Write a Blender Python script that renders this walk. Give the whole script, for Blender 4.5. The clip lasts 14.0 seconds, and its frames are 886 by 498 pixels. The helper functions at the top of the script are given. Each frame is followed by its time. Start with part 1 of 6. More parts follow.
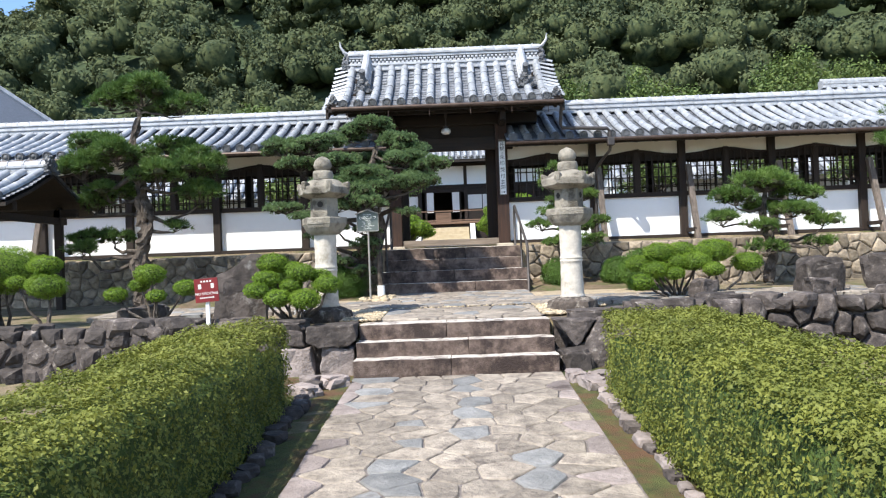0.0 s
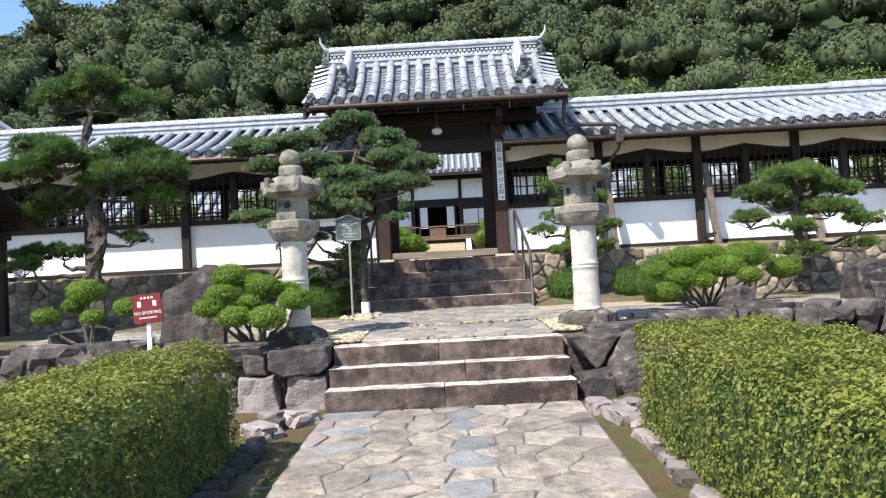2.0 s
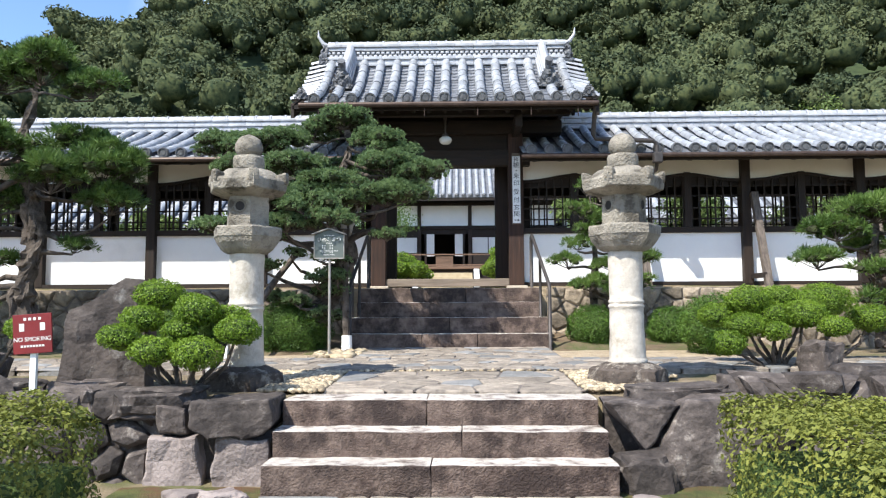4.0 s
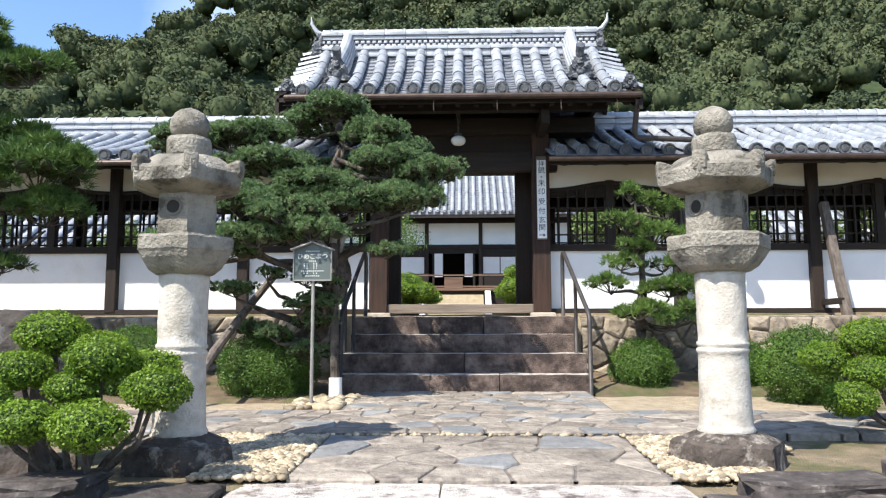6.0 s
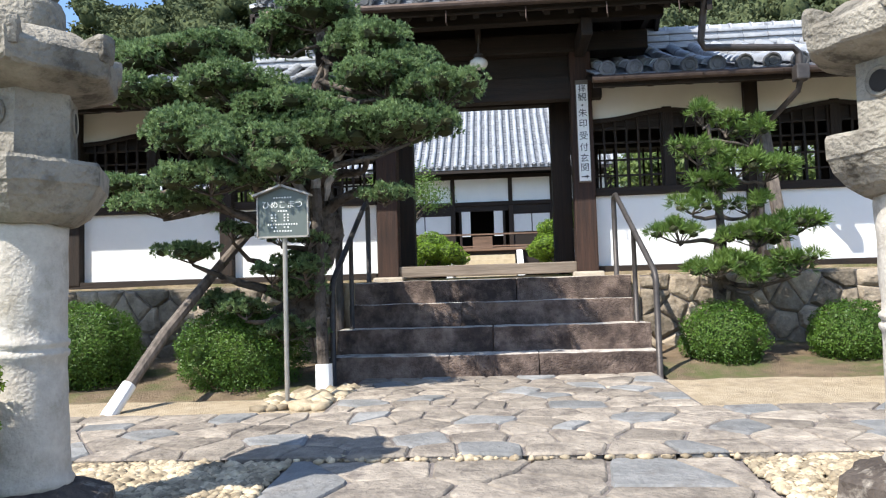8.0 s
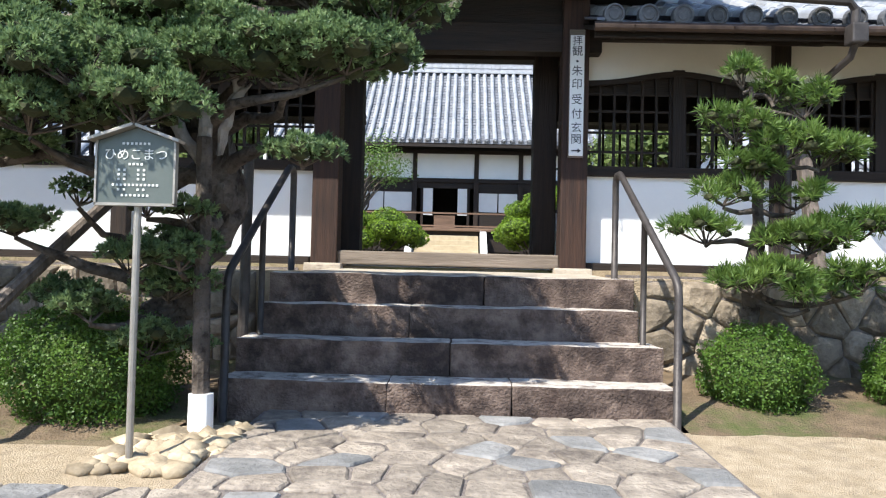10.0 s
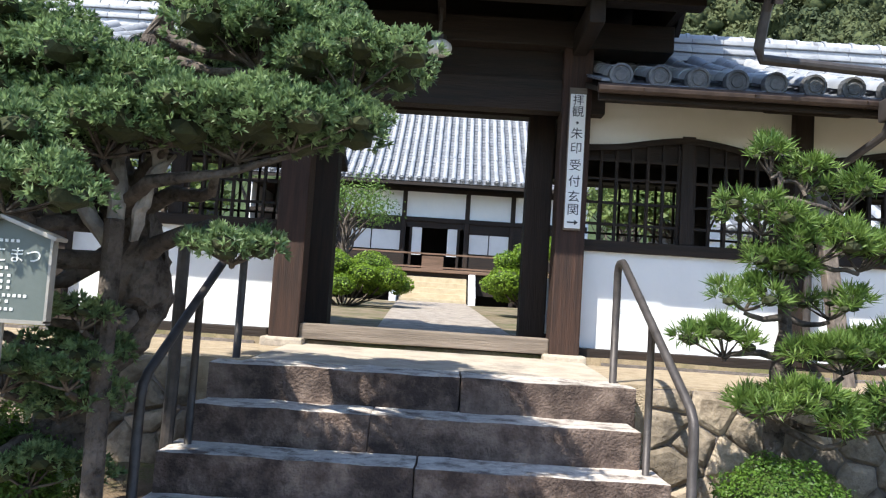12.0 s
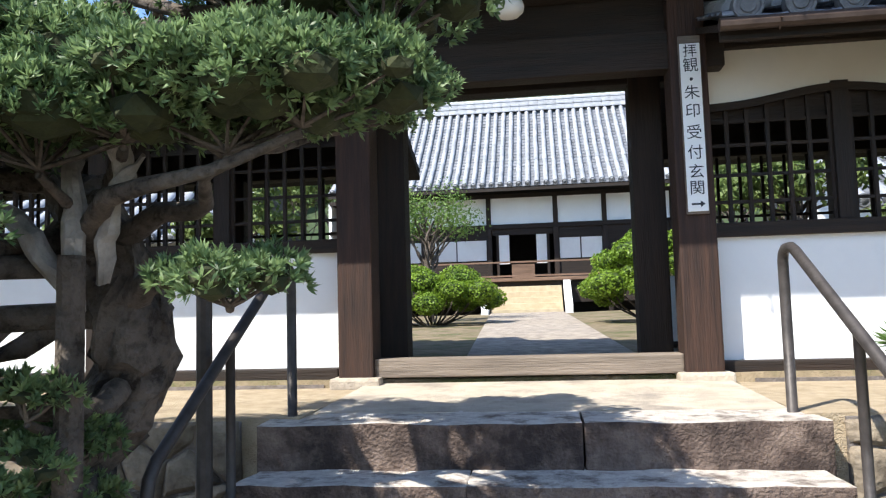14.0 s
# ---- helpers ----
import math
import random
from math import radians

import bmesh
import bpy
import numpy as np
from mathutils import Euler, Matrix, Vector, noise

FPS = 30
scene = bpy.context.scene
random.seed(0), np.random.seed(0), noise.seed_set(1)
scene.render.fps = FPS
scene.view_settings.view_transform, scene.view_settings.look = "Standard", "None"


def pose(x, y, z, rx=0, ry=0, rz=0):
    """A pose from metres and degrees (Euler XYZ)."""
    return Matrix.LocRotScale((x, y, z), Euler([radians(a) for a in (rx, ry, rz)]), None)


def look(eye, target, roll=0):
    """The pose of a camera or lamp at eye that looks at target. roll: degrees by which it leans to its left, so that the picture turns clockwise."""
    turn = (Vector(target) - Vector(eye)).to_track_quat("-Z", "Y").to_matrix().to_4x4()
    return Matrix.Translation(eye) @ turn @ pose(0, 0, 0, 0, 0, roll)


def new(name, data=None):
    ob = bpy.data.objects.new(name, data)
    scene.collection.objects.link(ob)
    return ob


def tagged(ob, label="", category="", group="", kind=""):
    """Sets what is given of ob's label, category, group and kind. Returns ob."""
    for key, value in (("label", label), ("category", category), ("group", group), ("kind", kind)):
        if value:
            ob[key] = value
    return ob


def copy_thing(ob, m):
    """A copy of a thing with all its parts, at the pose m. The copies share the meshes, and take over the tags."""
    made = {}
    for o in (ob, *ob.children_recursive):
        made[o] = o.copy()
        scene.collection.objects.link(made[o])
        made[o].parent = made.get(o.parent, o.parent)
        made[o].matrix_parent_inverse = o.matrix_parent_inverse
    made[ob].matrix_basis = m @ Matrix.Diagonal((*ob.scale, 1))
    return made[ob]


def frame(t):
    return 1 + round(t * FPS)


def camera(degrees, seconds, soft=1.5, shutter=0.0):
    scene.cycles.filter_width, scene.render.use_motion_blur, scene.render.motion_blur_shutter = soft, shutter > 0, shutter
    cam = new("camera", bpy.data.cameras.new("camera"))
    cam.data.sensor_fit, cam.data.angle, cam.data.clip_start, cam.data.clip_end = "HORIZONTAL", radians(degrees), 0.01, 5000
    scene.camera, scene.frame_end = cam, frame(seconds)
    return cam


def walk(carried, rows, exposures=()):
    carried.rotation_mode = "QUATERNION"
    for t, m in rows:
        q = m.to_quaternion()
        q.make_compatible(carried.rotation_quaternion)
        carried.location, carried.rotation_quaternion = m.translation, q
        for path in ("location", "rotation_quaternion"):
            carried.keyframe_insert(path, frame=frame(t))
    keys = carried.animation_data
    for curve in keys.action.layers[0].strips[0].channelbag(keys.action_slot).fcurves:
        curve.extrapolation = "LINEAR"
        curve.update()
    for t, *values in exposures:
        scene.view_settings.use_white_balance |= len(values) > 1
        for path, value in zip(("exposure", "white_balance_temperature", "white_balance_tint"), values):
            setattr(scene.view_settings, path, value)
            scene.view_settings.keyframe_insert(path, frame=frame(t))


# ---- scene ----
cam = camera(61.4, 14.0, soft=1.2)
PATH = [
    (0, (0.118, 0.42, 1.285), (0.083, 2.42, 1.314), -2.1),
    (0.5, (0.143, 0.695, 1.245), (0.076, 2.694, 1.281), -2.6),
    (1, (0.177, 1.045, 1.234), (0.091, 3.042, 1.292), -3.0),
    (1.5, (0.138, 1.453, 1.162), (0.051, 3.45, 1.222), -2.5),
    (2, (0.151, 1.919, 1.148), (0.128, 3.917, 1.232), -3.1),
    (2.5, (0.156, 2.382, 1.145), (0.199, 4.379, 1.255), -2.4),
    (3, (0.145, 2.887, 1.151), (0.205, 4.882, 1.276), -1.4),
    (3.5, (0.214, 3.357, 1.187), (0.208, 5.352, 1.328), -1.0),
    (3.7, (0.218, 3.558, 1.171), (0.185, 5.552, 1.323), -0.6),
    (5.8, (0.095, 5.563, 1.301), (0.038, 7.55, 1.518), 0.5),
    (6, (0.104, 5.716, 1.322), (0.041, 7.703, 1.544), -0.1),
    (6.5, (0.068, 6.151, 1.306), (-0.063, 8.132, 1.554), -0.6),
    (7, (-0.002, 6.605, 1.32), (-0.469, 8.536, 1.544), -1.2),
    (7.5, (0.106, 7.017, 1.379), (-0.312, 8.97, 1.492), -1.2),
    (8, (0.142, 7.515, 1.371), (-0.005, 9.506, 1.494), -1.7),
    (8.5, (0.161, 7.98, 1.401), (0.043, 9.973, 1.509), -1.5),
    (8.7, (0.165, 8.155, 1.404), (0.066, 10.15, 1.506), -1.4),
    (10.8, (0.095, 9.528, 1.716), (0.056, 11.527, 1.765), 2.3),
    (11, (0.108, 9.554, 1.764), (0.065, 11.553, 1.824), 2.3),
    (11.5, (0.163, 9.772, 1.791), (0.13, 11.768, 1.913), 3.0),
    (12, (0.195, 9.953, 1.944), (0.172, 11.948, 2.086), 3.7),
    (12.5, (0.116, 10.247, 1.931), (0.009, 12.236, 2.109), 3.5),
    (13, (0.097, 10.538, 1.955), (-0.062, 12.523, 2.143), 1.3),
    (13.5, (0.159, 10.802, 1.991), (-0.066, 12.783, 2.156), -0.7),
    (14, (0.139, 11.035, 2.009), (-0.119, 13.011, 2.177), -1.6),
]
walk(cam, [(t, look(eye, target, roll)) for t, eye, target, roll in PATH], [(0.0, 0.79, 6200, 9), (7.0, 0.82, 6200, 9), (8.7, 0.85, 6200, 9), (11.0, 0.92, 6200, 9), (14.0, 1.00, 6200, 9)])

# ---------------- world, sun ----------------
SUN_TO = Vector((-0.52, -0.60, 1.0)).normalized()          # towards the sun
world = bpy.data.worlds.new("sky")
scene.world = world
world.use_nodes = True
wn = world.node_tree.nodes
sky = wn.new("ShaderNodeTexSky")
sky.sky_type, sky.sun_disc = "NISHITA", False
sky.sun_elevation = math.asin(SUN_TO.z)
sky.sun_rotation = math.atan2(SUN_TO.x, SUN_TO.y)
sky.air_density, sky.dust_density, sky.ozone_density = 1.0, 0.5, 3.5
cloud = wn.new("ShaderNodeTexNoise")
cloud.inputs["Scale"].default_value, cloud.inputs["Detail"].default_value = 2.2, 7
where = wn.new("ShaderNodeMapRange")
where.inputs[1].default_value, where.inputs[2].default_value, where.inputs[4].default_value = 0.52, 0.70, 0.25
world.node_tree.links.new(cloud.outputs[0], where.inputs[0])
veil = wn.new("ShaderNodeMix")
veil.data_type = "RGBA"
veil.inputs[7].default_value = (9.0, 9.2, 9.4, 1)
world.node_tree.links.new(where.outputs[0], veil.inputs[0])
world.node_tree.links.new(sky.outputs[0], veil.inputs[6])
world.node_tree.links.new(veil.outputs[2], wn["Background"].inputs[0])
wn["Background"].inputs[1].default_value = 0.15
sun = new("sun", bpy.data.lights.new("sun", "SUN"))
sun.data.energy, sun.data.angle, sun.data.color = 5.0, radians(0.55), (1.0, 0.925, 0.80)
sun.rotation_mode = "QUATERNION"
sun.rotation_quaternion = SUN_TO.to_track_quat("Z", "Y")


# ---------------- materials ----------------
def surf(name, c1, c2, scale=6.0, rough=0.85, metal=0.0, bump=0.25, bscale=45.0, vary=0.0, stain=None, stain_scale=1.3, stain_at=0.55, island=0.0, spec=0.4):
    """Two colours mixed by a noise, stains of a third, brightness varied piece by piece, fine relief."""
    m = bpy.data.materials.new(name)
    m.use_nodes = True
    n, l = m.node_tree.nodes, m.node_tree.links
    b = n["Principled BSDF"]
    b.inputs["Metallic"].default_value = metal
    b.inputs["Specular IOR Level"].default_value = spec
    co = n.new("ShaderNodeTexCoord")
    off = n.new("ShaderNodeVectorMath")
    off.operation = "MULTIPLY_ADD"
    info = n.new("ShaderNodeObjectInfo")
    l.new(info.outputs["Random"], off.inputs[0])
    off.inputs[1].default_value = (17.0, 9.0, 13.0)
    l.new(co.outputs["Object"], off.inputs[2])
    tex = n.new("ShaderNodeTexNoise")
    tex.inputs["Scale"].default_value, tex.inputs["Detail"].default_value, tex.inputs["Roughness"].default_value = scale, 6, 0.65
    l.new(off.outputs[0], tex.inputs["Vector"])
    ramp = n.new("ShaderNodeMapRange")
    ramp.inputs[1].default_value, ramp.inputs[2].default_value = 0.33, 0.67
    l.new(tex.outputs[0], ramp.inputs[0])
    mix = n.new("ShaderNodeMix")
    mix.data_type = "RGBA"
    mix.inputs[6].default_value, mix.inputs[7].default_value = (*c1, 1), (*c2, 1)
    l.new(ramp.outputs[0], mix.inputs[0])
    col = mix.outputs[2]
    if stain:
        t2 = n.new("ShaderNodeTexNoise")
        t2.inputs["Scale"].default_value, t2.inputs["Detail"].default_value, t2.inputs["Roughness"].default_value = stain_scale, 8, 0.7
        l.new(off.outputs[0], t2.inputs["Vector"])
        r2 = n.new("ShaderNodeMapRange")
        r2.inputs[1].default_value, r2.inputs[2].default_value = stain_at - 0.02, stain_at + 0.13
        l.new(t2.outputs[0], r2.inputs[0])
        m2 = n.new("ShaderNodeMix")
        m2.data_type = "RGBA"
        m2.inputs[7].default_value = (*stain, 1)
        l.new(r2.outputs[0], m2.inputs[0])
        l.new(col, m2.inputs[6])
        col = m2.outputs[2]
    if vary or island:
        hsv = n.new("ShaderNodeHueSaturation")
        r = n.new("ShaderNodeMapRange")
        w = vary or island
        r.inputs[3].default_value, r.inputs[4].default_value = 1 - w, 1 + w
        if island:
            g = n.new("ShaderNodeNewGeometry")
            l.new(g.outputs["Random Per Island"], r.inputs[0])
        else:
            l.new(info.outputs["Random"], r.inputs[0])
        l.new(r.outputs[0], hsv.inputs["Value"])
        l.new(col, hsv.inputs["Color"])
        col = hsv.outputs[0]
    l.new(col, b.inputs["Base Color"])
    rr = n.new("ShaderNodeMapRange")
    rr.inputs[3].default_value, rr.inputs[4].default_value = max(rough - 0.1, 0.05), min(rough + 0.1, 1.0)
    l.new(tex.outputs[0], rr.inputs[0])
    l.new(rr.outputs[0], b.inputs["Roughness"])
    if bump:
        tb = n.new("ShaderNodeTexNoise")
        tb.inputs["Scale"].default_value, tb.inputs["Detail"].default_value = bscale, 5
        l.new(off.outputs[0], tb.inputs["Vector"])
        bp = n.new("ShaderNodeBump")
        bp.inputs["Strength"].default_value, bp.inputs["Distance"].default_value = bump, 0.02
        l.new(tb.outputs[0], bp.inputs["Height"])
        l.new(bp.outputs[0], b.inputs["Normal"])
    return m


def timber(name, c1, c2, along="Z", rough=0.75):
    """Old wood with grain drawn out along one axis."""
    m = surf(name, c1, c2, 5.0, rough, bump=0.35, bscale=22.0, vary=0.18)
    n, l = m.node_tree.nodes, m.node_tree.links
    off = [q for q in n if q.bl_idname == "ShaderNodeVectorMath"][0]
    sc = n.new("ShaderNodeVectorMath")
    sc.operation = "MULTIPLY"
    sc.inputs[1].default_value = {"X": (0.35, 5, 5), "Y": (5, 0.35, 5), "Z": (5, 5, 0.35)}[along]
    l.new(off.outputs[0], sc.inputs[0])
    for q in n:
        if q.bl_idname == "ShaderNodeTexNoise":
            l.new(sc.outputs[0], q.inputs["Vector"])
    return m


def leafy(name, c1, c2, patch=1.5, rough=0.55, through_light=0.3, spec=0.35, single=0.45):
    """Leaves: colour from leaf to leaf and in patches, some light passing through."""
    m = bpy.data.materials.new(name)
    m.use_nodes = True
    n, l = m.node_tree.nodes, m.node_tree.links
    b = n["Principled BSDF"]
    b.inputs["Roughness"].default_value, b.inputs["Specular IOR Level"].default_value = rough, spec
    g = n.new("ShaderNodeNewGeometry")
    co = n.new("ShaderNodeTexCoord")
    t = n.new("ShaderNodeTexNoise")
    t.inputs["Scale"].default_value, t.inputs["Detail"].default_value = patch, 4
    l.new(co.outputs["Object"], t.inputs["Vector"])
    add = n.new("ShaderNodeMath")
    add.operation = "MULTIPLY_ADD"
    add.inputs[1].default_value = single
    l.new(g.outputs["Random Per Island"], add.inputs[0])
    sub = n.new("ShaderNodeMapRange")
    sub.inputs[1].default_value, sub.inputs[2].default_value, sub.inputs[4].default_value = 0.3, 0.7, 1.0 - single
    l.new(t.outputs[0], sub.inputs[0])
    l.new(sub.outputs[0], add.inputs[2])
    mix = n.new("ShaderNodeMix")
    mix.data_type = "RGBA"
    mix.inputs[6].default_value, mix.inputs[7].default_value = (*c1, 1), (*c2, 1)
    l.new(add.outputs[0], mix.inputs[0])
    l.new(mix.outputs[2], b.inputs["Base Color"])
    tr = n.new("ShaderNodeBsdfTranslucent")
    l.new(mix.outputs[2], tr.inputs[0])
    ms = n.new("ShaderNodeMixShader")
    ms.inputs[0].default_value = through_light
    l.new(b.outputs[0], ms.inputs[1])
    l.new(tr.outputs[0], ms.inputs[2])
    l.new(ms.outputs[0], n["Material Output"].inputs[0])
    return m


M_TILE = surf("roof_tile_silver", (0.25, 0.265, 0.29), (0.41, 0.425, 0.455), 7, 0.46, 0.15, 0.15, 60, vary=0.15, stain=(0.13, 0.135, 0.145), stain_scale=3.0, stain_at=0.62, spec=0.5)
M_TILE_J = surf("roof_tile_silver_joined", (0.25, 0.265, 0.29), (0.41, 0.425, 0.455), 7, 0.46, 0.15, 0.15, 60, island=0.15, stain=(0.13, 0.135, 0.145), stain_scale=3.0, stain_at=0.62, spec=0.5)
M_PAN = surf("roof_pan_tile", (0.085, 0.095, 0.115), (0.19, 0.20, 0.23), 9, 0.5, 0.15, 0.2, 50, island=0.2, spec=0.5)
M_RIDGE = surf("ridge_tile", (0.30, 0.31, 0.335), (0.44, 0.45, 0.475), 5, 0.5, 0.1, 0.15, 50, vary=0.08, stain=(0.15, 0.15, 0.16), stain_scale=4, stain_at=0.6)
M_ONI = surf("ornament_tile_dark", (0.06, 0.062, 0.07), (0.13, 0.135, 0.145), 12, 0.5, 0.15, 0.4, 40)
M_WOOD = timber("dark_timber_upright", (0.009, 0.006, 0.0048), (0.028, 0.017, 0.0115), "Z")
M_WOODX = timber("dark_timber_beam", (0.008, 0.0055, 0.0045), (0.026, 0.016, 0.011), "X")
M_WOODY = timber("dark_timber_rafter", (0.008, 0.0055, 0.0045), (0.026, 0.016, 0.011), "Y")
M_PILLAR = timber("gate_pillar_timber", (0.016, 0.008, 0.006), (0.052, 0.025, 0.016), "Z")
M_GREYWOOD = timber("weathered_timber", (0.055, 0.044, 0.037), (0.185, 0.15, 0.125), "Z")
M_SILL = timber("worn_sill_timber", (0.11, 0.088, 0.07), (0.215, 0.175, 0.14), "X")
M_PLASTER = surf("white_plaster", (0.73, 0.745, 0.76), (0.79, 0.80, 0.81), 1.5, 0.9, bump=0.06, bscale=30, stain=(0.68, 0.685, 0.69), stain_scale=0.9, stain_at=0.6)
M_PLASTER2 = surf("cream_plaster", (0.72, 0.69, 0.63), (0.80, 0.77, 0.71), 1.5, 0.9, bump=0.06, bscale=30)
# Riser colour: brown stone and stains, darkened further for the pine's shade.
M_STEP = surf("shaded_step_granite", (0.070, 0.046, 0.038), (0.225, 0.168, 0.138), 9, 0.88, bump=0.9, bscale=70, vary=0.12, stain=(0.042, 0.029, 0.025), stain_scale=3.2, stain_at=0.47)
# Tread colour: foot wear, made paler still for sun on the tops.
M_TREAD = surf("worn_sunlit_tread_granite", (0.42, 0.37, 0.33), (0.66, 0.61, 0.55), 14, 0.85, bump=0.8, bscale=80, vary=0.08, stain=(0.14, 0.108, 0.092), stain_scale=6.5, stain_at=0.51)
M_LANTERN = surf("lantern_granite", (0.43, 0.385, 0.33), (0.59, 0.54, 0.475), 16, 0.9, bump=0.35, bscale=70, stain=(0.30, 0.265, 0.21), stain_scale=4.2, stain_at=0.55)
M_LANTERN2 = surf("lantern_granite_mossy", (0.175, 0.155, 0.125), (0.40, 0.365, 0.305), 9, 0.92, bump=0.9, bscale=50, stain=(0.085, 0.075, 0.06), stain_scale=4.5, stain_at=0.49)
M_ROCK = surf("dark_garden_rock", (0.030, 0.024, 0.022), (0.110, 0.091, 0.082), 8, 0.88, bump=1.0, bscale=18, vary=0.35, stain=(0.29, 0.26, 0.23), stain_scale=8, stain_at=0.60)
M_WALLSTONE = surf("wall_stone", (0.135, 0.108, 0.080), (0.34, 0.28, 0.21), 7, 0.9, bump=1.0, bscale=20, vary=0.5, stain=(0.10, 0.082, 0.066), stain_scale=4, stain_at=0.56)
M_FLAG = surf("flagstone", (0.165, 0.140, 0.117), (0.36, 0.31, 0.255), 7, 0.82, bump=0.9, bscale=30, vary=0.24, stain=(0.12, 0.10, 0.088), stain_scale=5, stain_at=0.55)
M_FLAG2 = surf("flagstone_blue_grey", (0.15, 0.152, 0.152), (0.27, 0.265, 0.26), 5, 0.78, bump=0.7, bscale=30, vary=0.2, stain=(0.12, 0.108, 0.10), stain_scale=4, stain_at=0.57)
M_KERB = surf("path_edge_stone", (0.17, 0.14, 0.13), (0.33, 0.28, 0.26), 6, 0.85, bump=0.7, bscale=40, vary=0.22, stain=(0.10, 0.078, 0.072), stain_scale=3, stain_at=0.55)
M_MORTAR = surf("joint_mortar", (0.125, 0.108, 0.098), (0.235, 0.205, 0.19), 12, 0.95, bump=0.8, bscale=70)
M_GROUND = surf("garden_earth", (0.125, 0.098, 0.060), (0.25, 0.195, 0.125), 5, 0.95, bump=0.8, bscale=60, stain=(0.085, 0.090, 0.032), stain_scale=1.6, stain_at=0.49)
M_SAND = surf("pale_sand", (0.33, 0.26, 0.17), (0.47, 0.38, 0.27), 9, 0.95, bump=0.8, bscale=120, stain=(0.27, 0.215, 0.15), stain_scale=7, stain_at=0.55)
M_MOSS = surf("moss", (0.045, 0.055, 0.016), (0.115, 0.125, 0.036), 7, 0.95, bump=1.0, bscale=110, stain=(0.125, 0.066, 0.034), stain_scale=2.2, stain_at=0.47)
M_BANK = surf("mossy_earth", (0.095, 0.068, 0.042), (0.19, 0.138, 0.088), 6, 0.95, bump=0.9, bscale=60, stain=(0.075, 0.09, 0.026), stain_scale=2.0, stain_at=0.50)
M_LANDING = surf("landing_stone", (0.36, 0.31, 0.25), (0.50, 0.44, 0.36), 5, 0.9, bump=0.5, bscale=60, stain=(0.25, 0.215, 0.185), stain_scale=2.4, stain_at=0.53)
M_PEBBLE = surf("tan_pebble", (0.20, 0.155, 0.10), (0.52, 0.43, 0.30), 6, 0.8, bump=0.3, bscale=40, island=0.45)
M_ENDTILE = surf("weathered_end_tile", (0.050, 0.052, 0.057), (0.135, 0.138, 0.146), 12, 0.6, 0.1, 0.4, 50, vary=0.2)
M_ENDTILE_J = surf("weathered_end_tile_joined", (0.050, 0.052, 0.057), (0.135, 0.138, 0.146), 12, 0.6, 0.1, 0.4, 50, island=0.2)
M_PALESTONE = surf("pale_stair_stone", (0.38, 0.31, 0.20), (0.50, 0.42, 0.29), 4, 0.9, bump=0.3, bscale=40)
M_IRON = surf("brown_rail_paint", (0.045, 0.039, 0.037), (0.078, 0.068, 0.064), 15, 0.5, 0.3, 0.1, 60)
M_GUTTER = surf("copper_brown_gutter", (0.045, 0.030, 0.024), (0.085, 0.058, 0.046), 10, 0.5, 0.4, 0.1, 60)
M_BARK = surf("pine_bark", (0.055, 0.044, 0.036), (0.19, 0.155, 0.128), 18, 0.95, bump=1.0, bscale=34, stain=(0.024, 0.018, 0.014), stain_scale=9, stain_at=0.48)
M_DEADWOOD = surf("bleached_wood", (0.17, 0.155, 0.14), (0.36, 0.33, 0.30), 10, 0.85, bump=0.7, bscale=30)
M_WHITE = surf("white_paint", (0.78, 0.78, 0.77), (0.84, 0.84, 0.83), 4, 0.6, bump=0.05, bscale=40)
M_RED = surf("red_sign_paint", (0.135, 0.010, 0.012), (0.18, 0.014, 0.016), 4, 0.55, bump=0.05)
M_BOARD = surf("grey_green_board", (0.095, 0.115, 0.105), (0.13, 0.15, 0.14), 4, 0.45, 0.2, 0.05)
M_INK = surf("black_ink", (0.02, 0.02, 0.025), (0.035, 0.035, 0.04), 4, 0.6, bump=0)
M_LETTER = surf("pale_lettering", (0.62, 0.63, 0.60), (0.72, 0.73, 0.70), 4, 0.6, bump=0)
M_STEEL = surf("grey_steel_post", (0.30, 0.28, 0.25), (0.40, 0.37, 0.33), 9, 0.5, 0.6, 0.1)
M_GLASS = surf("milky_lamp_glass", (0.62, 0.62, 0.60), (0.70, 0.70, 0.68), 3, 0.3, bump=0)
M_SHOJI = surf("paper_screen", (0.66, 0.65, 0.62), (0.74, 0.73, 0.70), 2, 0.9, bump=0)
# Near-black paint that stands for unlit depth in openings and rooms.
M_DARK = surf("interior_shade", (0.02, 0.018, 0.016), (0.035, 0.03, 0.027), 2, 0.9, bump=0)
M_FLOORB = timber("veranda_board", (0.10, 0.06, 0.04), (0.19, 0.12, 0.08), "X")
M_HEDGE = leafy("hedge_leaf", (0.095, 0.118, 0.022), (0.27, 0.285, 0.058), 2.6, 0.65, 0.3, single=0.3)
M_BUSH = leafy("bush_leaf", (0.035, 0.085, 0.012), (0.12, 0.21, 0.03), 3.0, 0.5, 0.3)
M_BOX = leafy("clipped_leaf", (0.065, 0.130, 0.010), (0.24, 0.36, 0.035), 3.0, 0.5, 0.35)
M_PINE = leafy("pine_needle", (0.050, 0.110, 0.024), (0.185, 0.275, 0.06), 2.5, 0.5, 0.35)
M_PINED = leafy("black_pine_needle", (0.040, 0.090, 0.022), (0.15, 0.235, 0.055), 2.5, 0.5, 0.35, single=0.6)
M_PINEB = leafy("bluish_pine_needle", (0.050, 0.104, 0.044), (0.285, 0.39, 0.17), 5.0, 0.45, 0.45, single=0.6)
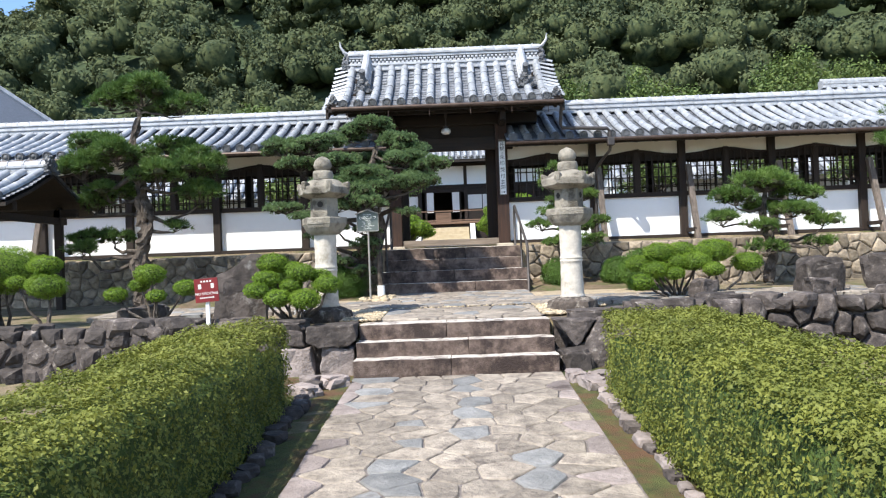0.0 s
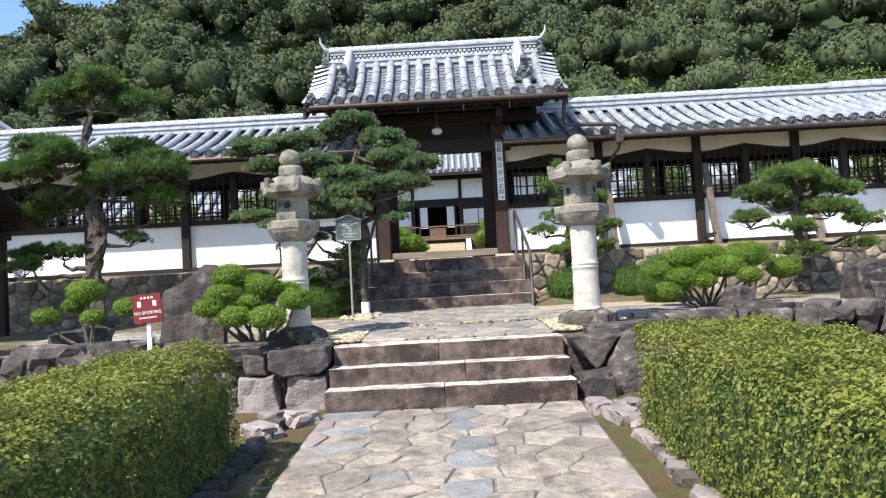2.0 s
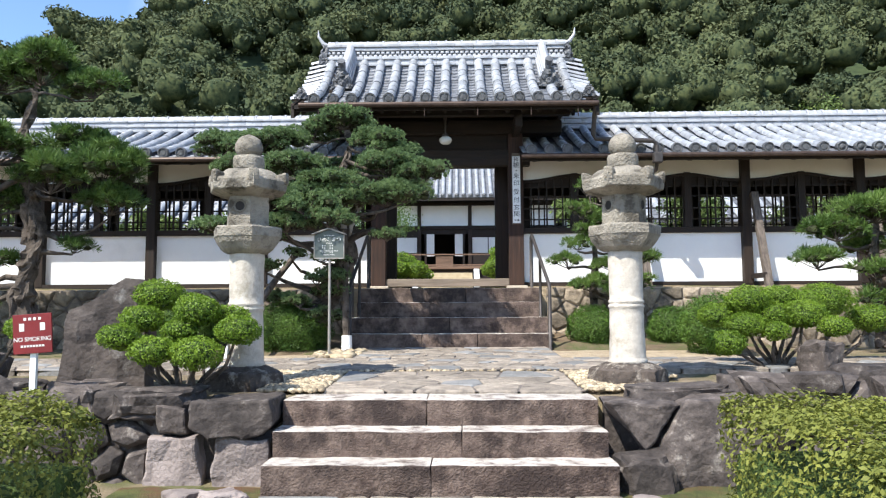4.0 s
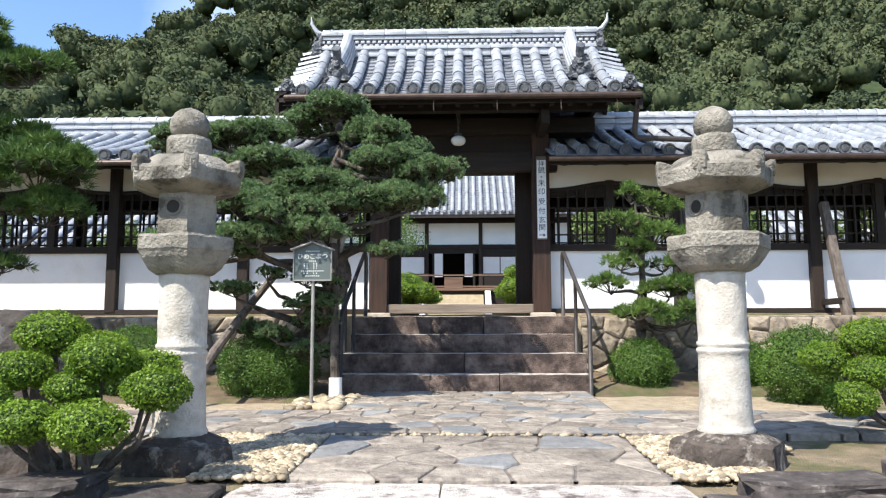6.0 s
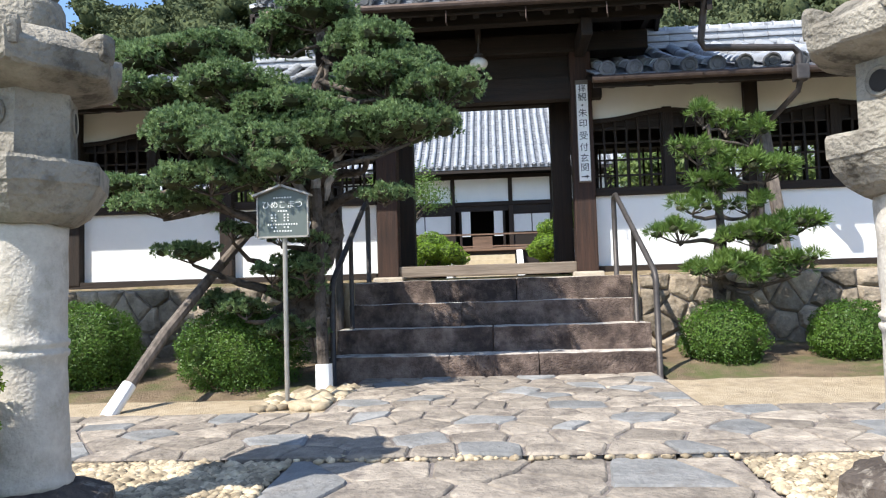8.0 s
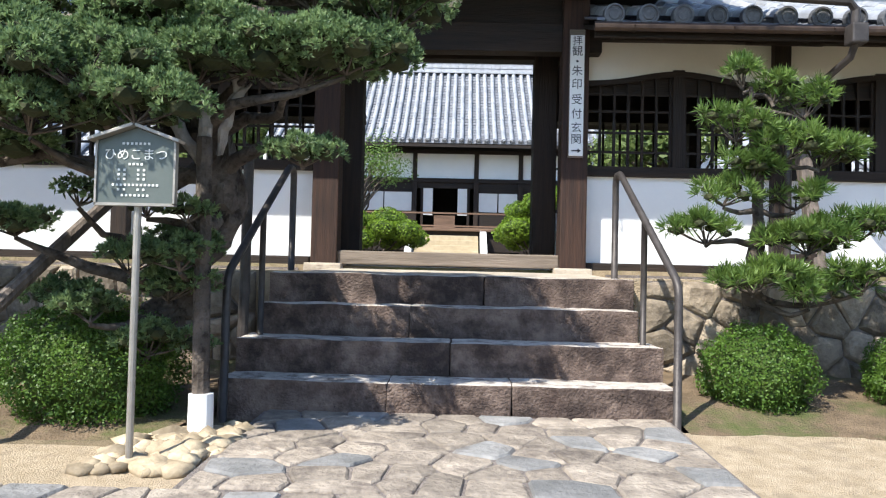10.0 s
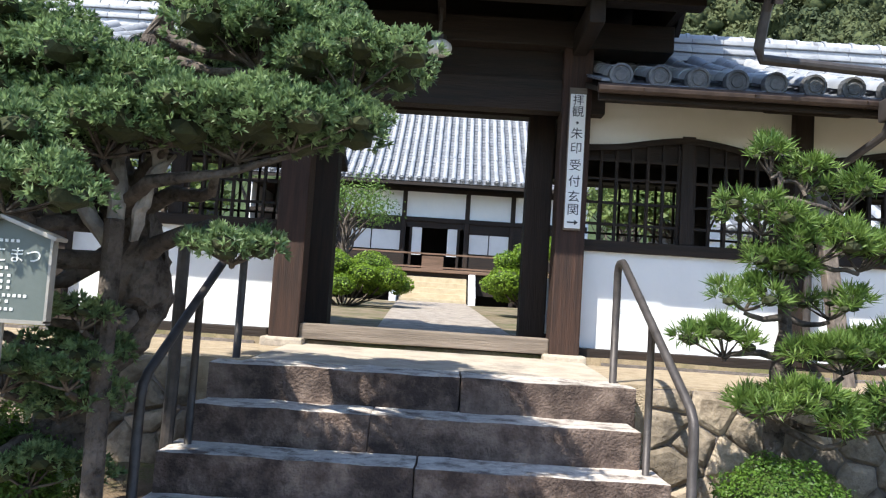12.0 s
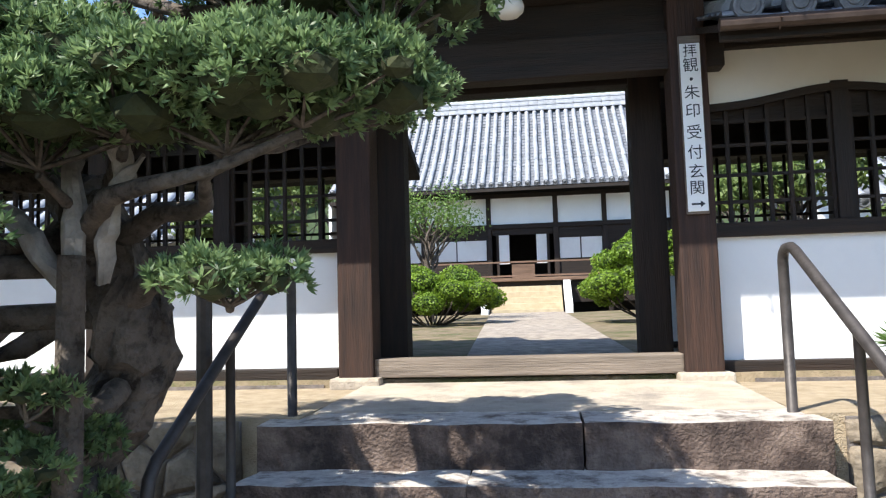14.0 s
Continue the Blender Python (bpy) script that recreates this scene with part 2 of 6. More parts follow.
# Greyed, bluish leaf green: the distance haze is part of this colour.
M_WOODS = leafy("hazy_broadleaf_woods", (0.040, 0.060, 0.036), (0.122, 0.138, 0.064), 0.10, 0.8, 0.15, single=0.22, spec=0.12)
# Dark fill of the pine pads: shade between the tufts as a colour.
M_CORE = surf("pine_gap_shade", (0.020, 0.026, 0.010), (0.045, 0.05, 0.018), 12, 0.95, bump=0.6, bscale=30)
# Fill of hedges and bushes, darker than their leaves for inner shade.
M_GREENCORE = surf("leaf_gap_shade", (0.025, 0.045, 0.008), (0.075, 0.12, 0.018), 30, 0.8, bump=1.0, bscale=60)
# Crown cores: dark mottling paints the shade among leaf clumps.
M_INNERWOODS = surf("crown_gap_shade", (0.022, 0.036, 0.020), (0.096, 0.112, 0.050), 1.5, 0.95, bump=0, stain=(0.016, 0.028, 0.014), stain_scale=0.9, stain_at=0.56, spec=0.1)
# Forest floor: the crowns' shade is given as its colour.
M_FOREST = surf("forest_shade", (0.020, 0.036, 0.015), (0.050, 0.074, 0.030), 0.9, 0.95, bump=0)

# ---------------- mesh helpers ----------------
RND = np.random.default_rng(7)


def thing(name, at, label, category, group="", kind=""):
    ob = new(name)
    ob.location = at
    ob.empty_display_size = 0.1
    return tagged(ob, label, category, group, kind)


def attach(ob, parent):
    if parent is not None:
        ob.parent = parent
        root, off = parent, Vector()
        while root is not None:
            off += Vector(root.location)
            root = root.parent
        ob.matrix_parent_inverse = Matrix.Translation(-off)
    return ob


def part(name, bm, material, parent=None, label="", smooth=False):
    me = bpy.data.meshes.new(name)
    if smooth:
        for f in bm.faces:
            f.smooth = True
    bm.normal_update()
    bm.to_mesh(me)
    bm.free()
    me.materials.append(material)
    ob = new(name, me)
    if label:
        ob["label"] = label
    return attach(ob, parent)


def piece(name, me, material, parent, at=(0, 0, 0), turn=None, label=""):
    """One more object on a shared mesh."""
    if not me.materials:
        me.materials.append(material)
    ob = new(name, me)
    attach(ob, parent)
    ob.matrix_basis = Matrix.Translation(at) @ (turn if turn is not None else Matrix())
    if label:
        ob["label"] = label
    return ob


def mesh_np(name, verts, faces, material, parent=None, label="", smooth=False):
    me = bpy.data.meshes.new(name)
    v, f = np.asarray(verts, np.float32).reshape(-1, 3), np.asarray(faces, np.int32)
    me.vertices.add(len(v))
    me.vertices.foreach_set("co", v.ravel())
    k = f.shape[1]
    me.loops.add(f.size)
    me.loops.foreach_set("vertex_index", f.ravel())
    me.polygons.add(len(f))
    me.polygons.foreach_set("loop_start", np.arange(0, f.size, k, dtype=np.int32))
    if smooth:
        me.polygons.foreach_set("use_smooth", np.ones(len(f), bool))
    me.update(calc_edges=True)
    me.materials.append(material)
    ob = new(name, me)
    if label:
        ob["label"] = label
    return attach(ob, parent)


def box(bm, x0, x1, y0, y1, z0, z1, bev=0.0, m=None):
    g = bmesh.ops.create_cube(bm, size=1.0)
    bmesh.ops.scale(bm, vec=(x1 - x0, y1 - y0, z1 - z0), verts=g["verts"])
    bmesh.ops.translate(bm, vec=((x0 + x1) / 2, (y0 + y1) / 2, (z0 + z1) / 2), verts=g["verts"])
    vs = g["verts"]
    if bev:
        es = list({e for v in vs for e in v.link_edges})
        r = bmesh.ops.bevel(bm, geom=es, offset=bev, segments=2, affect="EDGES", profile=0.6)
        vs = list({v for f in r["faces"] for v in f.verts} | {v for v in vs if v.is_valid})
    if m is not None:
        bmesh.ops.transform(bm, matrix=m, verts=vs)
    return bm


def boxed(x0, x1, y0, y1, z0, z1, bev=0.0, m=None):
    return box(bmesh.new(), x0, x1, y0, y1, z0, z1, bev, m)


def tube(bm, pts, radii, n=8, caps=True):
    """A round bar along points, with a radius at each."""
    pts = [Vector(p) for p in pts]
    if not hasattr(radii, "__len__"):
        radii = [radii] * len(pts)
    rings = []
    ref = Vector((0.3, 0.9, 0.2)).normalized()
    for i, p in enumerate(pts):
        d = (pts[min(i + 1, len(pts) - 1)] - pts[max(i - 1, 0)]).normalized()
        if abs(d.dot(ref)) > 0.95:
            ref = Vector((1, 0, 0))
        a = d.cross(ref).normalized()
        b = d.cross(a)
        rings.append([bm.verts.new(p + radii[i] * (math.cos(2 * math.pi * k / n) * a + math.sin(2 * math.pi * k / n) * b)) for k in range(n)])
    for q, r in zip(rings, rings[1:]):
        for k in range(n):
            bm.faces.new((q[k], q[(k + 1) % n], r[(k + 1) % n], r[k]))
    if caps:
        bm.faces.new(rings[0])
        bm.faces.new(rings[-1][::-1])
    return bm


def lathe(bm, profile, n=24, c=(0, 0), shape=None):
    """A turned body: (radius, height) pairs; shape(angle) bends the outline."""
    rings = []
    for r, z in profile:
        rings.append([bm.verts.new((c[0] + r * (shape(2 * math.pi * k / n) if shape else 1) * math.cos(2 * math.pi * k / n), c[1] + r * (shape(2 * math.pi * k / n) if shape else 1) * math.sin(2 * math.pi * k / n), z)) for k in range(n)])
    for q, r in zip(rings, rings[1:]):
        for k in range(n):
            bm.faces.new((q[k], q[(k + 1) % n], r[(k + 1) % n], r[k]))
    bm.faces.new(rings[0][::-1])
    bm.faces.new(rings[-1])
    return bm


def rough_up(bm, amount, scale, seed=0.0):
    for v in bm.verts:
        v.co += amount * noise.noise_vector(v.co * scale + Vector((seed, seed * 2.3, -seed)))
    return bm


def subdivided_box(x0, x1, y0, y1, z0, z1, cell, bev, rough, seed):
    """A hewn block: bevelled, cut fine and made uneven."""
    bm = boxed(x0, x1, y0, y1, z0, z1, bev)
    for axis, lo, hi in ((0, x0, x1), (1, y0, y1), (2, z0, z1)):
        k = int((hi - lo) / cell)
        for i in range(1, k):
            co, no = [0, 0, 0], [0, 0, 0]
            co[axis], no[axis] = lo + (hi - lo) * i / k, 1
            bmesh.ops.bisect_plane(bm, geom=bm.verts[:] + bm.edges[:] + bm.faces[:], plane_co=co, plane_no=no)
    return rough_up(bm, rough, 5.0, seed)


def clip_poly(poly, px, py, nx, ny):
    """What of a polygon lies where (p - P).N < 0."""
    out = []
    for i in range(len(poly)):
        a, b = poly[i], poly[(i + 1) % len(poly)]
        da, db = (a[0] - px) * nx + (a[1] - py) * ny, (b[0] - px) * nx + (b[1] - py) * ny
        if da <= 0:
            out.append(a)
        if da * db < 0:
            t = da / (da - db)
            out.append((a[0] + t * (b[0] - a[0]), a[1] + t * (b[1] - a[1])))
    return out


def cells(u0, u1, v0, v1, size, gap, seed, stretch=1.0, jitter=0.42):
    """Irregular stones that fill a rectangle, as polygons shrunk by half a joint."""
    rg = np.random.default_rng(seed)
    nu, nv = max(1, round((u1 - u0) / (size * stretch))), max(1, round((v1 - v0) / size))
    du, dv = (u1 - u0) / nu, (v1 - v0) / nv
    pts = [(u0 + (i + 0.5 + (0.25 if j % 2 else -0.25) + rg.uniform(-jitter, jitter)) * du, v0 + (j + 0.5 + rg.uniform(-jitter, jitter)) * dv) for j in range(nv) for i in range(nu)]
    res = []
    for i, p in enumerate(pts):
        poly = [(u0, v0), (u1, v0), (u1, v1), (u0, v1)]
        for j, q in enumerate(pts):
            if i == j or abs(q[0] - p[0]) > 3.2 * du or abs(q[1] - p[1]) > 3.2 * dv:
                continue
            dx, dy = q[0] - p[0], q[1] - p[1]
            d = math.hypot(dx, dy)
            h = 0.5 - gap / (2 * d)
            poly = clip_poly(poly, p[0] + dx * h, p[1] + dy * h, dx, dy)
            if len(poly) < 3:
                break
        if len(poly) >= 3:
            res.append(poly)
    return res


def worn_outline(poly, seed, amp=0.012):
    """Corners rounded off and edges made to wander."""
    out = []
    n = len(poly)
    for i in range(n):
        a, b, c = poly[i - 1], poly[i], poly[(i + 1) % n]
        for p in ((0.86 * b[0] + 0.14 * a[0], 0.86 * b[1] + 0.14 * a[1]), (0.95 * b[0] + 0.025 * a[0] + 0.025 * c[0], 0.95 * b[1] + 0.025 * a[1] + 0.025 * c[1]), (0.86 * b[0] + 0.14 * c[0], 0.86 * b[1] + 0.14 * c[1])):
            w = noise.noise_vector(Vector((p[0] * 7, p[1] * 7, seed)))
            out.append((p[0] + amp * w.x, p[1] + amp * w.y))
    return out


def stone_from(poly, place, depth, round_by, bulge=0.0, seed=0.0):
    """A stone over an outline; place(u, v, h) lays outline and height into the world."""
    bm = bmesh.new()
    cx, cy = sum(p[0] for p in poly) / len(poly), sum(p[1] for p in poly) / len(poly)

    def ring(k, h):
        return [bm.verts.new(place(cx + (p[0] - cx) * k, cy + (p[1] - cy) * k, h + 0.35 * bulge * noise.noise(Vector((p[0] * 5, p[1] * 5, seed))))) for p in poly]
    size = max(max(abs(p[0] - cx), abs(p[1] - cy)) for p in poly)
    rings = [ring(1.0, -depth), ring(1.0, -round_by), ring(1 - 0.7 * round_by / size, -0.25 * round_by), ring(1 - 2.2 * round_by / size, bulge * 0.35)]
    n = len(poly)
    for q, r in zip(rings, rings[1:]):
        for k in range(n):
            bm.faces.new((q[k], q[(k + 1) % n], r[(k + 1) % n], r[k]))
    mid = bm.verts.new(place(cx, cy, bulge * (0.6 + 0.3 * noise.noise(Vector((cx * 9, cy * 9, seed))))))
    for k in range(n):
        bm.faces.new((rings[-1][k], rings[-1][(k + 1) % n], mid))
    bmesh.ops.recalc_face_normals(bm, faces=bm.faces)
    return bm


def boulder(at, size, seed, turn=0.0, cuts=3, rough=0.28):
    """A broken garden rock."""
    bm = bmesh.new()
    bmesh.ops.create_icosphere(bm, subdivisions=cuts, radius=1.0)
    for v in bm.verts:
        d = v.co.normalized()
        k = 1 + rough * noise.noise(d * 1.6 + Vector((seed, 0, seed))) + 0.4 * rough * noise.noise(d * 4.5 + Vector((0, seed, 0)))
        c = Vector([math.copysign(abs(t) ** 0.45, t) for t in d]) * k
        v.co = Vector((c.x * size[0], c.y * size[1], c.z * size[2])) * (1 + 0.13 * noise.noise(d * 7 + Vector((seed, seed, 0))))
    bmesh.ops.transform(bm, matrix=pose(*at, 0, 0, turn), verts=bm.verts)
    return bm


def letters(text, size, material, parent, m, name="lettering", thick=0.001):
    cu = bpy.data.curves.new(name, "FONT")
    cu.body, cu.size, cu.extrude, cu.align_x, cu.align_y = text, size, thick, "CENTER", "CENTER"
    tmp = bpy.data.objects.new(name, cu)
    me = bpy.data.meshes.new_from_object(tmp)
    bpy.data.objects.remove(tmp)
    me.materials.append(material)
    ob = new(name, me)
    attach(ob, parent)
    ob.matrix_basis = m
    return ob


UPRIGHT = Matrix.Rotation(radians(90), 4, "X")


# ---------------- ground ----------------
def path_z(y):
    return 0.055 * (max(y, 2.2) - 8.74)


def ground_z(x, y):
    if y < 9.42:
        return path_z(y) - 0.03 if y > -40 else -0.4
    if y < 16.0:
        return 0.535 + 0.030 * (min(y, 13.5) - 9.6)
    if y < 60:
        return 1.57 + 0.33 * min(max((y - 17.5) / 15.0, 0), 1)
    return 1.9


def build_ground():
    xs = np.concatenate([[-2500, -600, -150, -60, -30], np.arange(-16, 16.1, 0.5), [30, 60, 150, 600, 2500]])
    ys = np.concatenate([[-2500, -600, -150, -40, -15], np.arange(-6, 9.1, 0.5), [9.41, 9.43], np.arange(9.5, 15.6, 0.5), [15.99, 16.01, 17.5], np.arange(18, 34, 1.0), [45, 59, 61, 150, 600, 2500]])
    v = [(x, y, ground_z(x, y) + (0.025 * noise.noise(Vector((x, y, 0)) * 0.9) if abs(x) < 20 and abs(y) < 60 else 0)) for y in ys for x in xs]
    nx = len(xs)
    f = [(j * nx + i, j * nx + i + 1, (j + 1) * nx + i + 1, (j + 1) * nx + i) for j in range(len(ys) - 1) for i in range(nx - 1)]
    g = mesh_np("ground", v, f, M_GROUND, smooth=True)
    tagged(g, "sandy garden earth with patches of green moss", "ground", kind="structure")


build_ground()


# ---------------- roofs ----------------
def roll_tile(length, r, lip=0.0):
    """A half-round cover tile, lying along y, its arc upwards."""
    bm = bmesh.new()
    n = 7
    rings = []
    for y, k in ((0, 1.0), (length * 0.06, 1.03), (length * 0.10, 0.99), (length, 0.97)):
        rings.append([bm.verts.new((-k * r * math.cos(math.pi * i / (n - 1)), y, k * r * math.sin(math.pi * i / (n - 1)))) for i in range(n)])
    for q, s in zip(rings, rings[1:]):
        for i in range(n - 1):
            bm.faces.new((q[i], q[i + 1], s[i + 1], s[i]))
    bm.faces.new(rings[0][::-1])
    for f in bm.faces:
        f.smooth = len(f.verts) == 4
    me = bpy.data.meshes.new("cover_tile")
    bm.normal_update()
    bm.to_mesh(me)
    bm.free()
    return me


def end_disc(r):
    """The round end tile at the eave."""
    bm = bmesh.new()
    lathe(bm, [(r * 0.55, -0.012), (r * 0.62, -0.004), (r * 0.85, -0.004), (r * 0.92, -0.016), (r * 1.12, -0.014), (r * 1.16, 0.0), (r * 1.16, 0.06)], 16)
    bmesh.ops.transform(bm, matrix=Matrix.Rotation(radians(-90), 4, "X"), verts=bm.verts)
    me = bpy.data.meshes.new("eave_end_tile")
    bm.normal_update()
    bm.to_mesh(me)
    bm.free()
    return me


def slope_points(prof, step):
    """Points and angles at even steps along a roof profile of (y, z)."""
    out = []
    ln = [0.0]
    for a, b in zip(prof, prof[1:]):
        ln.append(ln[-1] + math.hypot(b[0] - a[0], b[1] - a[1]))
    s = 0.0
    while s < ln[-1] - 0.72 * step:
        i = max(k for k in range(len(ln) - 1) if ln[k] <= s + 1e-9)
        t = (s - ln[i]) / (ln[i + 1] - ln[i])
        y, z = prof[i][0] + t * (prof[i + 1][0] - prof[i][0]), prof[i][1] + t * (prof[i + 1][1] - prof[i][1])
        out.append((y, z, math.atan2(prof[i + 1][1] - prof[i][1], prof[i + 1][0] - prof[i][0])))
        s += step
    return out


def joined_copies(name, me, mats, material, parent, label="", stuff=True):
    """Many copies of a mesh in one."""
    nv = len(me.vertices)
    co = np.empty(nv * 3, np.float32)
    me.vertices.foreach_get("co", co)
    co = np.c_[co.reshape(-1, 3), np.ones(nv)]
    polys = []
    for p in me.polygons:
        q = list(p.vertices)
        if len(q) == 4:
            polys.append(q)
        else:
            for i in range(1, len(q) - 1):
                polys.append([q[0], q[i], q[i + 1], q[i + 1]])
    tri = np.array([[q[0], q[1], q[2]] for q in polys] + [[q[0], q[2], q[3]] for q in polys if q[2] != q[3]])
    vs, fs = [], []
    for i, m in enumerate(mats):
        vs.append((co @ np.array(m).T)[:, :3])
        fs.append(tri + i * nv)
    ob = mesh_np(name, np.concatenate(vs), np.concatenate(fs), material, parent, label)
    if stuff:
        ob["kind"] = "stuff"
    return ob


def tiled_slope(parent, x0, x1, prof, pitch, r, step, singles, back=False):
    """Pan tiles, cover tiles and eave ends of one roof slope; singles(x): the columns whose tiles are objects of their own."""
    ym = prof[-1][0]
    pts = slope_points(prof, step)
    cols = int((x1 - x0) / pitch)
    xs = [x0 + (i + 0.5) * (x1 - x0) / cols for i in range(cols)]
    tile, disc = roll_tile(step * 1.12, r), end_disc(r)
    mats, dmats = [], []
    mirror = Matrix.Translation((0, 2 * ym, 0)) @ Matrix.Diagonal((1, -1, 1, 1)) if back else Matrix()
    rg = np.random.default_rng(int(abs(x0) * 100 + 5))
    for x in xs:
        for y, z, a in pts:
            m = Matrix.Translation((x + rg.normal(0, 0.003), y, z + r * 0.55 + rg.normal(0, 0.0025))) @ Matrix.Rotation(a, 4, "X")
            if singles(x) and not back:
                piece("cover_tile", tile, M_TILE, parent, (0, 0, 0), m)
            else:
                mats.append(mirror @ m)
        y, z, a = pts[0]
        m = Matrix.Translation((x, y - 0.012, z + r * 0.62)) @ Matrix.Rotation(a * 0.4, 4, "X")
        if singles(x) and not back:
            piece("eave_end_tile", disc, M_ENDTILE, parent, (0, 0, 0), m)
        else:
            dmats.append(mirror @ m)
    if mats:
        joined_copies("cover_tiles", tile, mats, M_TILE_J, parent)
        joined_copies("eave_end_tiles", disc, dmats, M_ENDTILE_J, parent)
    # pan tiles: shallow troughs stepping down the slope
    half = step / 2
    pv, pf = [], []
    w = (x1 - x0) / cols
    for i in range(cols + 1):
        xa, xb = x0 + (i - 0.5) * w, x0 + (i + 0.5) * w
        xa, xb = max(xa, x0), min(xb, x1)
        for y, z, a in slope_points(prof, half):
            ca, sa = math.cos(a), math.sin(a)
            b = len(pv)
            for u in range(5):
                t = u / 4
                sag = -0.035 * math.sin(math.pi * t) if 0 < i < cols else 0
                x = xa + t * (xb - xa)
                for d, lift in ((0, 0.022), (0, -0.004), (half * 1.05, 0.004)):
                    pv.append((x, y + d * ca - lift * sa, z + d * sa + lift * ca + sag))
            for u in range(4):
                q = b + 3 * u
                pf.append((q, q + 3, q + 5, q + 2))
                pf.append((q, q + 1, q + 4, q + 3))
    if back:
        pv = [(x, 2 * ym - y, z) for x, y, z in pv]
    ob = mesh_np("pan_tiles", pv, pf, M_PAN, parent)
    ob["kind"] = "stuff"


def ridge_stack(parent, x0, x1, y, z0, z1, width, courses, name="ridge"):
    """A ridge of stacked flat tiles, a dark pierced band in tall ones, and a round capping."""
    h = (z1 - z0 - 0.09) / courses
    for c in range(courses):
        band = courses > 6 and c in (courses // 2, courses // 2 + 1)
        w = width * (1 - 0.3 * c / courses) / 2
        if band:
            part("pierced_band", boxed(x0 + 0.02, x1 - 0.02, y - w + 0.035, y + w - 0.035, z0 + c * h, z0 + (c + 1) * h), M_ONI, parent, "dark band of pierced tiles")
            bead = bpy.data.meshes.new("band_tile")
            bm = bmesh.new()
            box(bm, -0.028, 0.028, -w + 0.012, w - 0.012, 0.004, h - 0.012, 0.008)
            bm.to_mesh(bead)
            bm.free()
            n = int((x1 - x0) / 0.085)
            joined_copies("band_tiles", bead, [Matrix.Translation((x0 + (i + (0.75 if c % 2 else 0.25)) * (x1 - x0) / n, y, z0 + c * h)) for i in range(n)], M_RIDGE, parent)
            continue
        out = 0.030 if c % 2 == 0 or c == courses - 1 else 0.0
        n = max(1, int((x1 - x0) / 0.31))
        flat = bpy.data.meshes.new("ridge_tile")
        bm = boxed(0.0015, (x1 - x0) / n - 0.0015, -w - out, w + out, 0.006, h, 0.004)
        bm.to_mesh(flat)
        bm.free()
        joined_copies("ridge_course", flat, [Matrix.Translation((x0 + i * (x1 - x0) / n, y, z0 + c * h + 0.002 * math.sin(i * 2.3 + c))) for i in range(n)], M_RIDGE, parent)
        part("bedding", boxed(x0 + 0.02, x1 - 0.02, y - w + 0.03, y + w - 0.03, z0 + c * h - 0.002, z0 + c * h + 0.008), M_ONI, parent)
    cap = roll_tile(0.3, 0.085)
    n = int((x1 - x0) / 0.27)
    ms = [Matrix.Translation((x0 + i * (x1 - x0) / n, y, z1 - 0.085)) @ Matrix.Rotation(radians(-90), 4, "Z") for i in range(n)]
    joined_copies("ridge_cap_tiles", cap, ms, M_RIDGE, parent)
    nub = bpy.data.meshes.new("cap_collar")
    bm = bmesh.new()
    tube(bm, [(-0.018, 0, 0), (0.018, 0, 0)], 0.094, 12)
    bm.to_mesh(nub)
    bm.free()
    joined_copies("cap_collars", nub, [Matrix.Translation((x0 + (i + 0.5) * (x1 - x0) / n, y, z1 - 0.085)) for i in range(n)], M_RIDGE, parent)


def ornament(parent, at, s, facing=0.0, name="onigawara"):
    """A scrolled ridge-end tile with a horn."""
    bm = bmesh.new()
    m = pose(*at, 0, 0, facing)
    prof = [(0.0, 0.0), (0.55, 0.0), (0.62, 0.12), (0.45, 0.25), (0.5, 0.45), (0.36, 0.62), (0.3, 0.85), (0.16, 1.0), (0.0, 1.05)]
    full = prof + [(-x, z) for x, z in prof[-2:0:-1]]
    fr = [bm.verts.new((s * x, -0.12 * s, s * z)) for x, z in full]
    bk = [bm.verts.new((s * x, 0.12 * s, s * z)) for x, z in full]
    bm.faces.new(fr)
    bm.faces.new(bk[::-1])
    for i in range(len(full)):
        bm.faces.new((fr[i], bk[i], bk[(i + 1) % len(full)], fr[(i + 1) % len(full)]))
    bmesh.ops.recalc_face_normals(bm, faces=bm.faces)
    for x, z, r in ((-0.25, 0.45, 0.13), (0.25, 0.45, 0.13), (0, 0.25, 0.2), (0, 0.72, 0.14), (-0.5, 0.12, 0.13), (0.5, 0.12, 0.13)):
        g = bmesh.ops.create_icosphere(bm, subdivisions=2, radius=r * s)
        bmesh.ops.scale(bm, vec=(1, 0.7, 1), verts=g["verts"])
        bmesh.ops.translate(bm, vec=(x * s, -0.14 * s, z * s), verts=g["verts"])
    bmesh.ops.subdivide_edges(bm, edges=[e for e in bm.edges if e.calc_length() > 0.12 * s], cuts=2, use_grid_fill=True)
    rough_up(bm, 0.10 * s, 9 / s, 1.0)
    bmesh.ops.transform(bm, matrix=m, verts=bm.verts)
    return part(name, bm, M_ONI, parent)


def roof_sheet(x0, x1, pts, lo, hi):
    """Boarding under a roof: one bent sheet along a profile."""
    bm = bmesh.new()
    rows = [[bm.verts.new((x, y, z - d)) for x, d in ((x0, lo), (x1, lo), (x1, hi), (x0, hi))] for y, z in pts]
    for a, b in zip(rows, rows[1:]):
        for i in range(4):
            bm.faces.new((a[i], a[(i + 1) % 4], b[(i + 1) % 4], b[i]))
    bm.faces.new(rows[0])
    bm.faces.new(rows[-1][::-1])
    bmesh.ops.recalc_face_normals(bm, faces=bm.faces)
    return bm


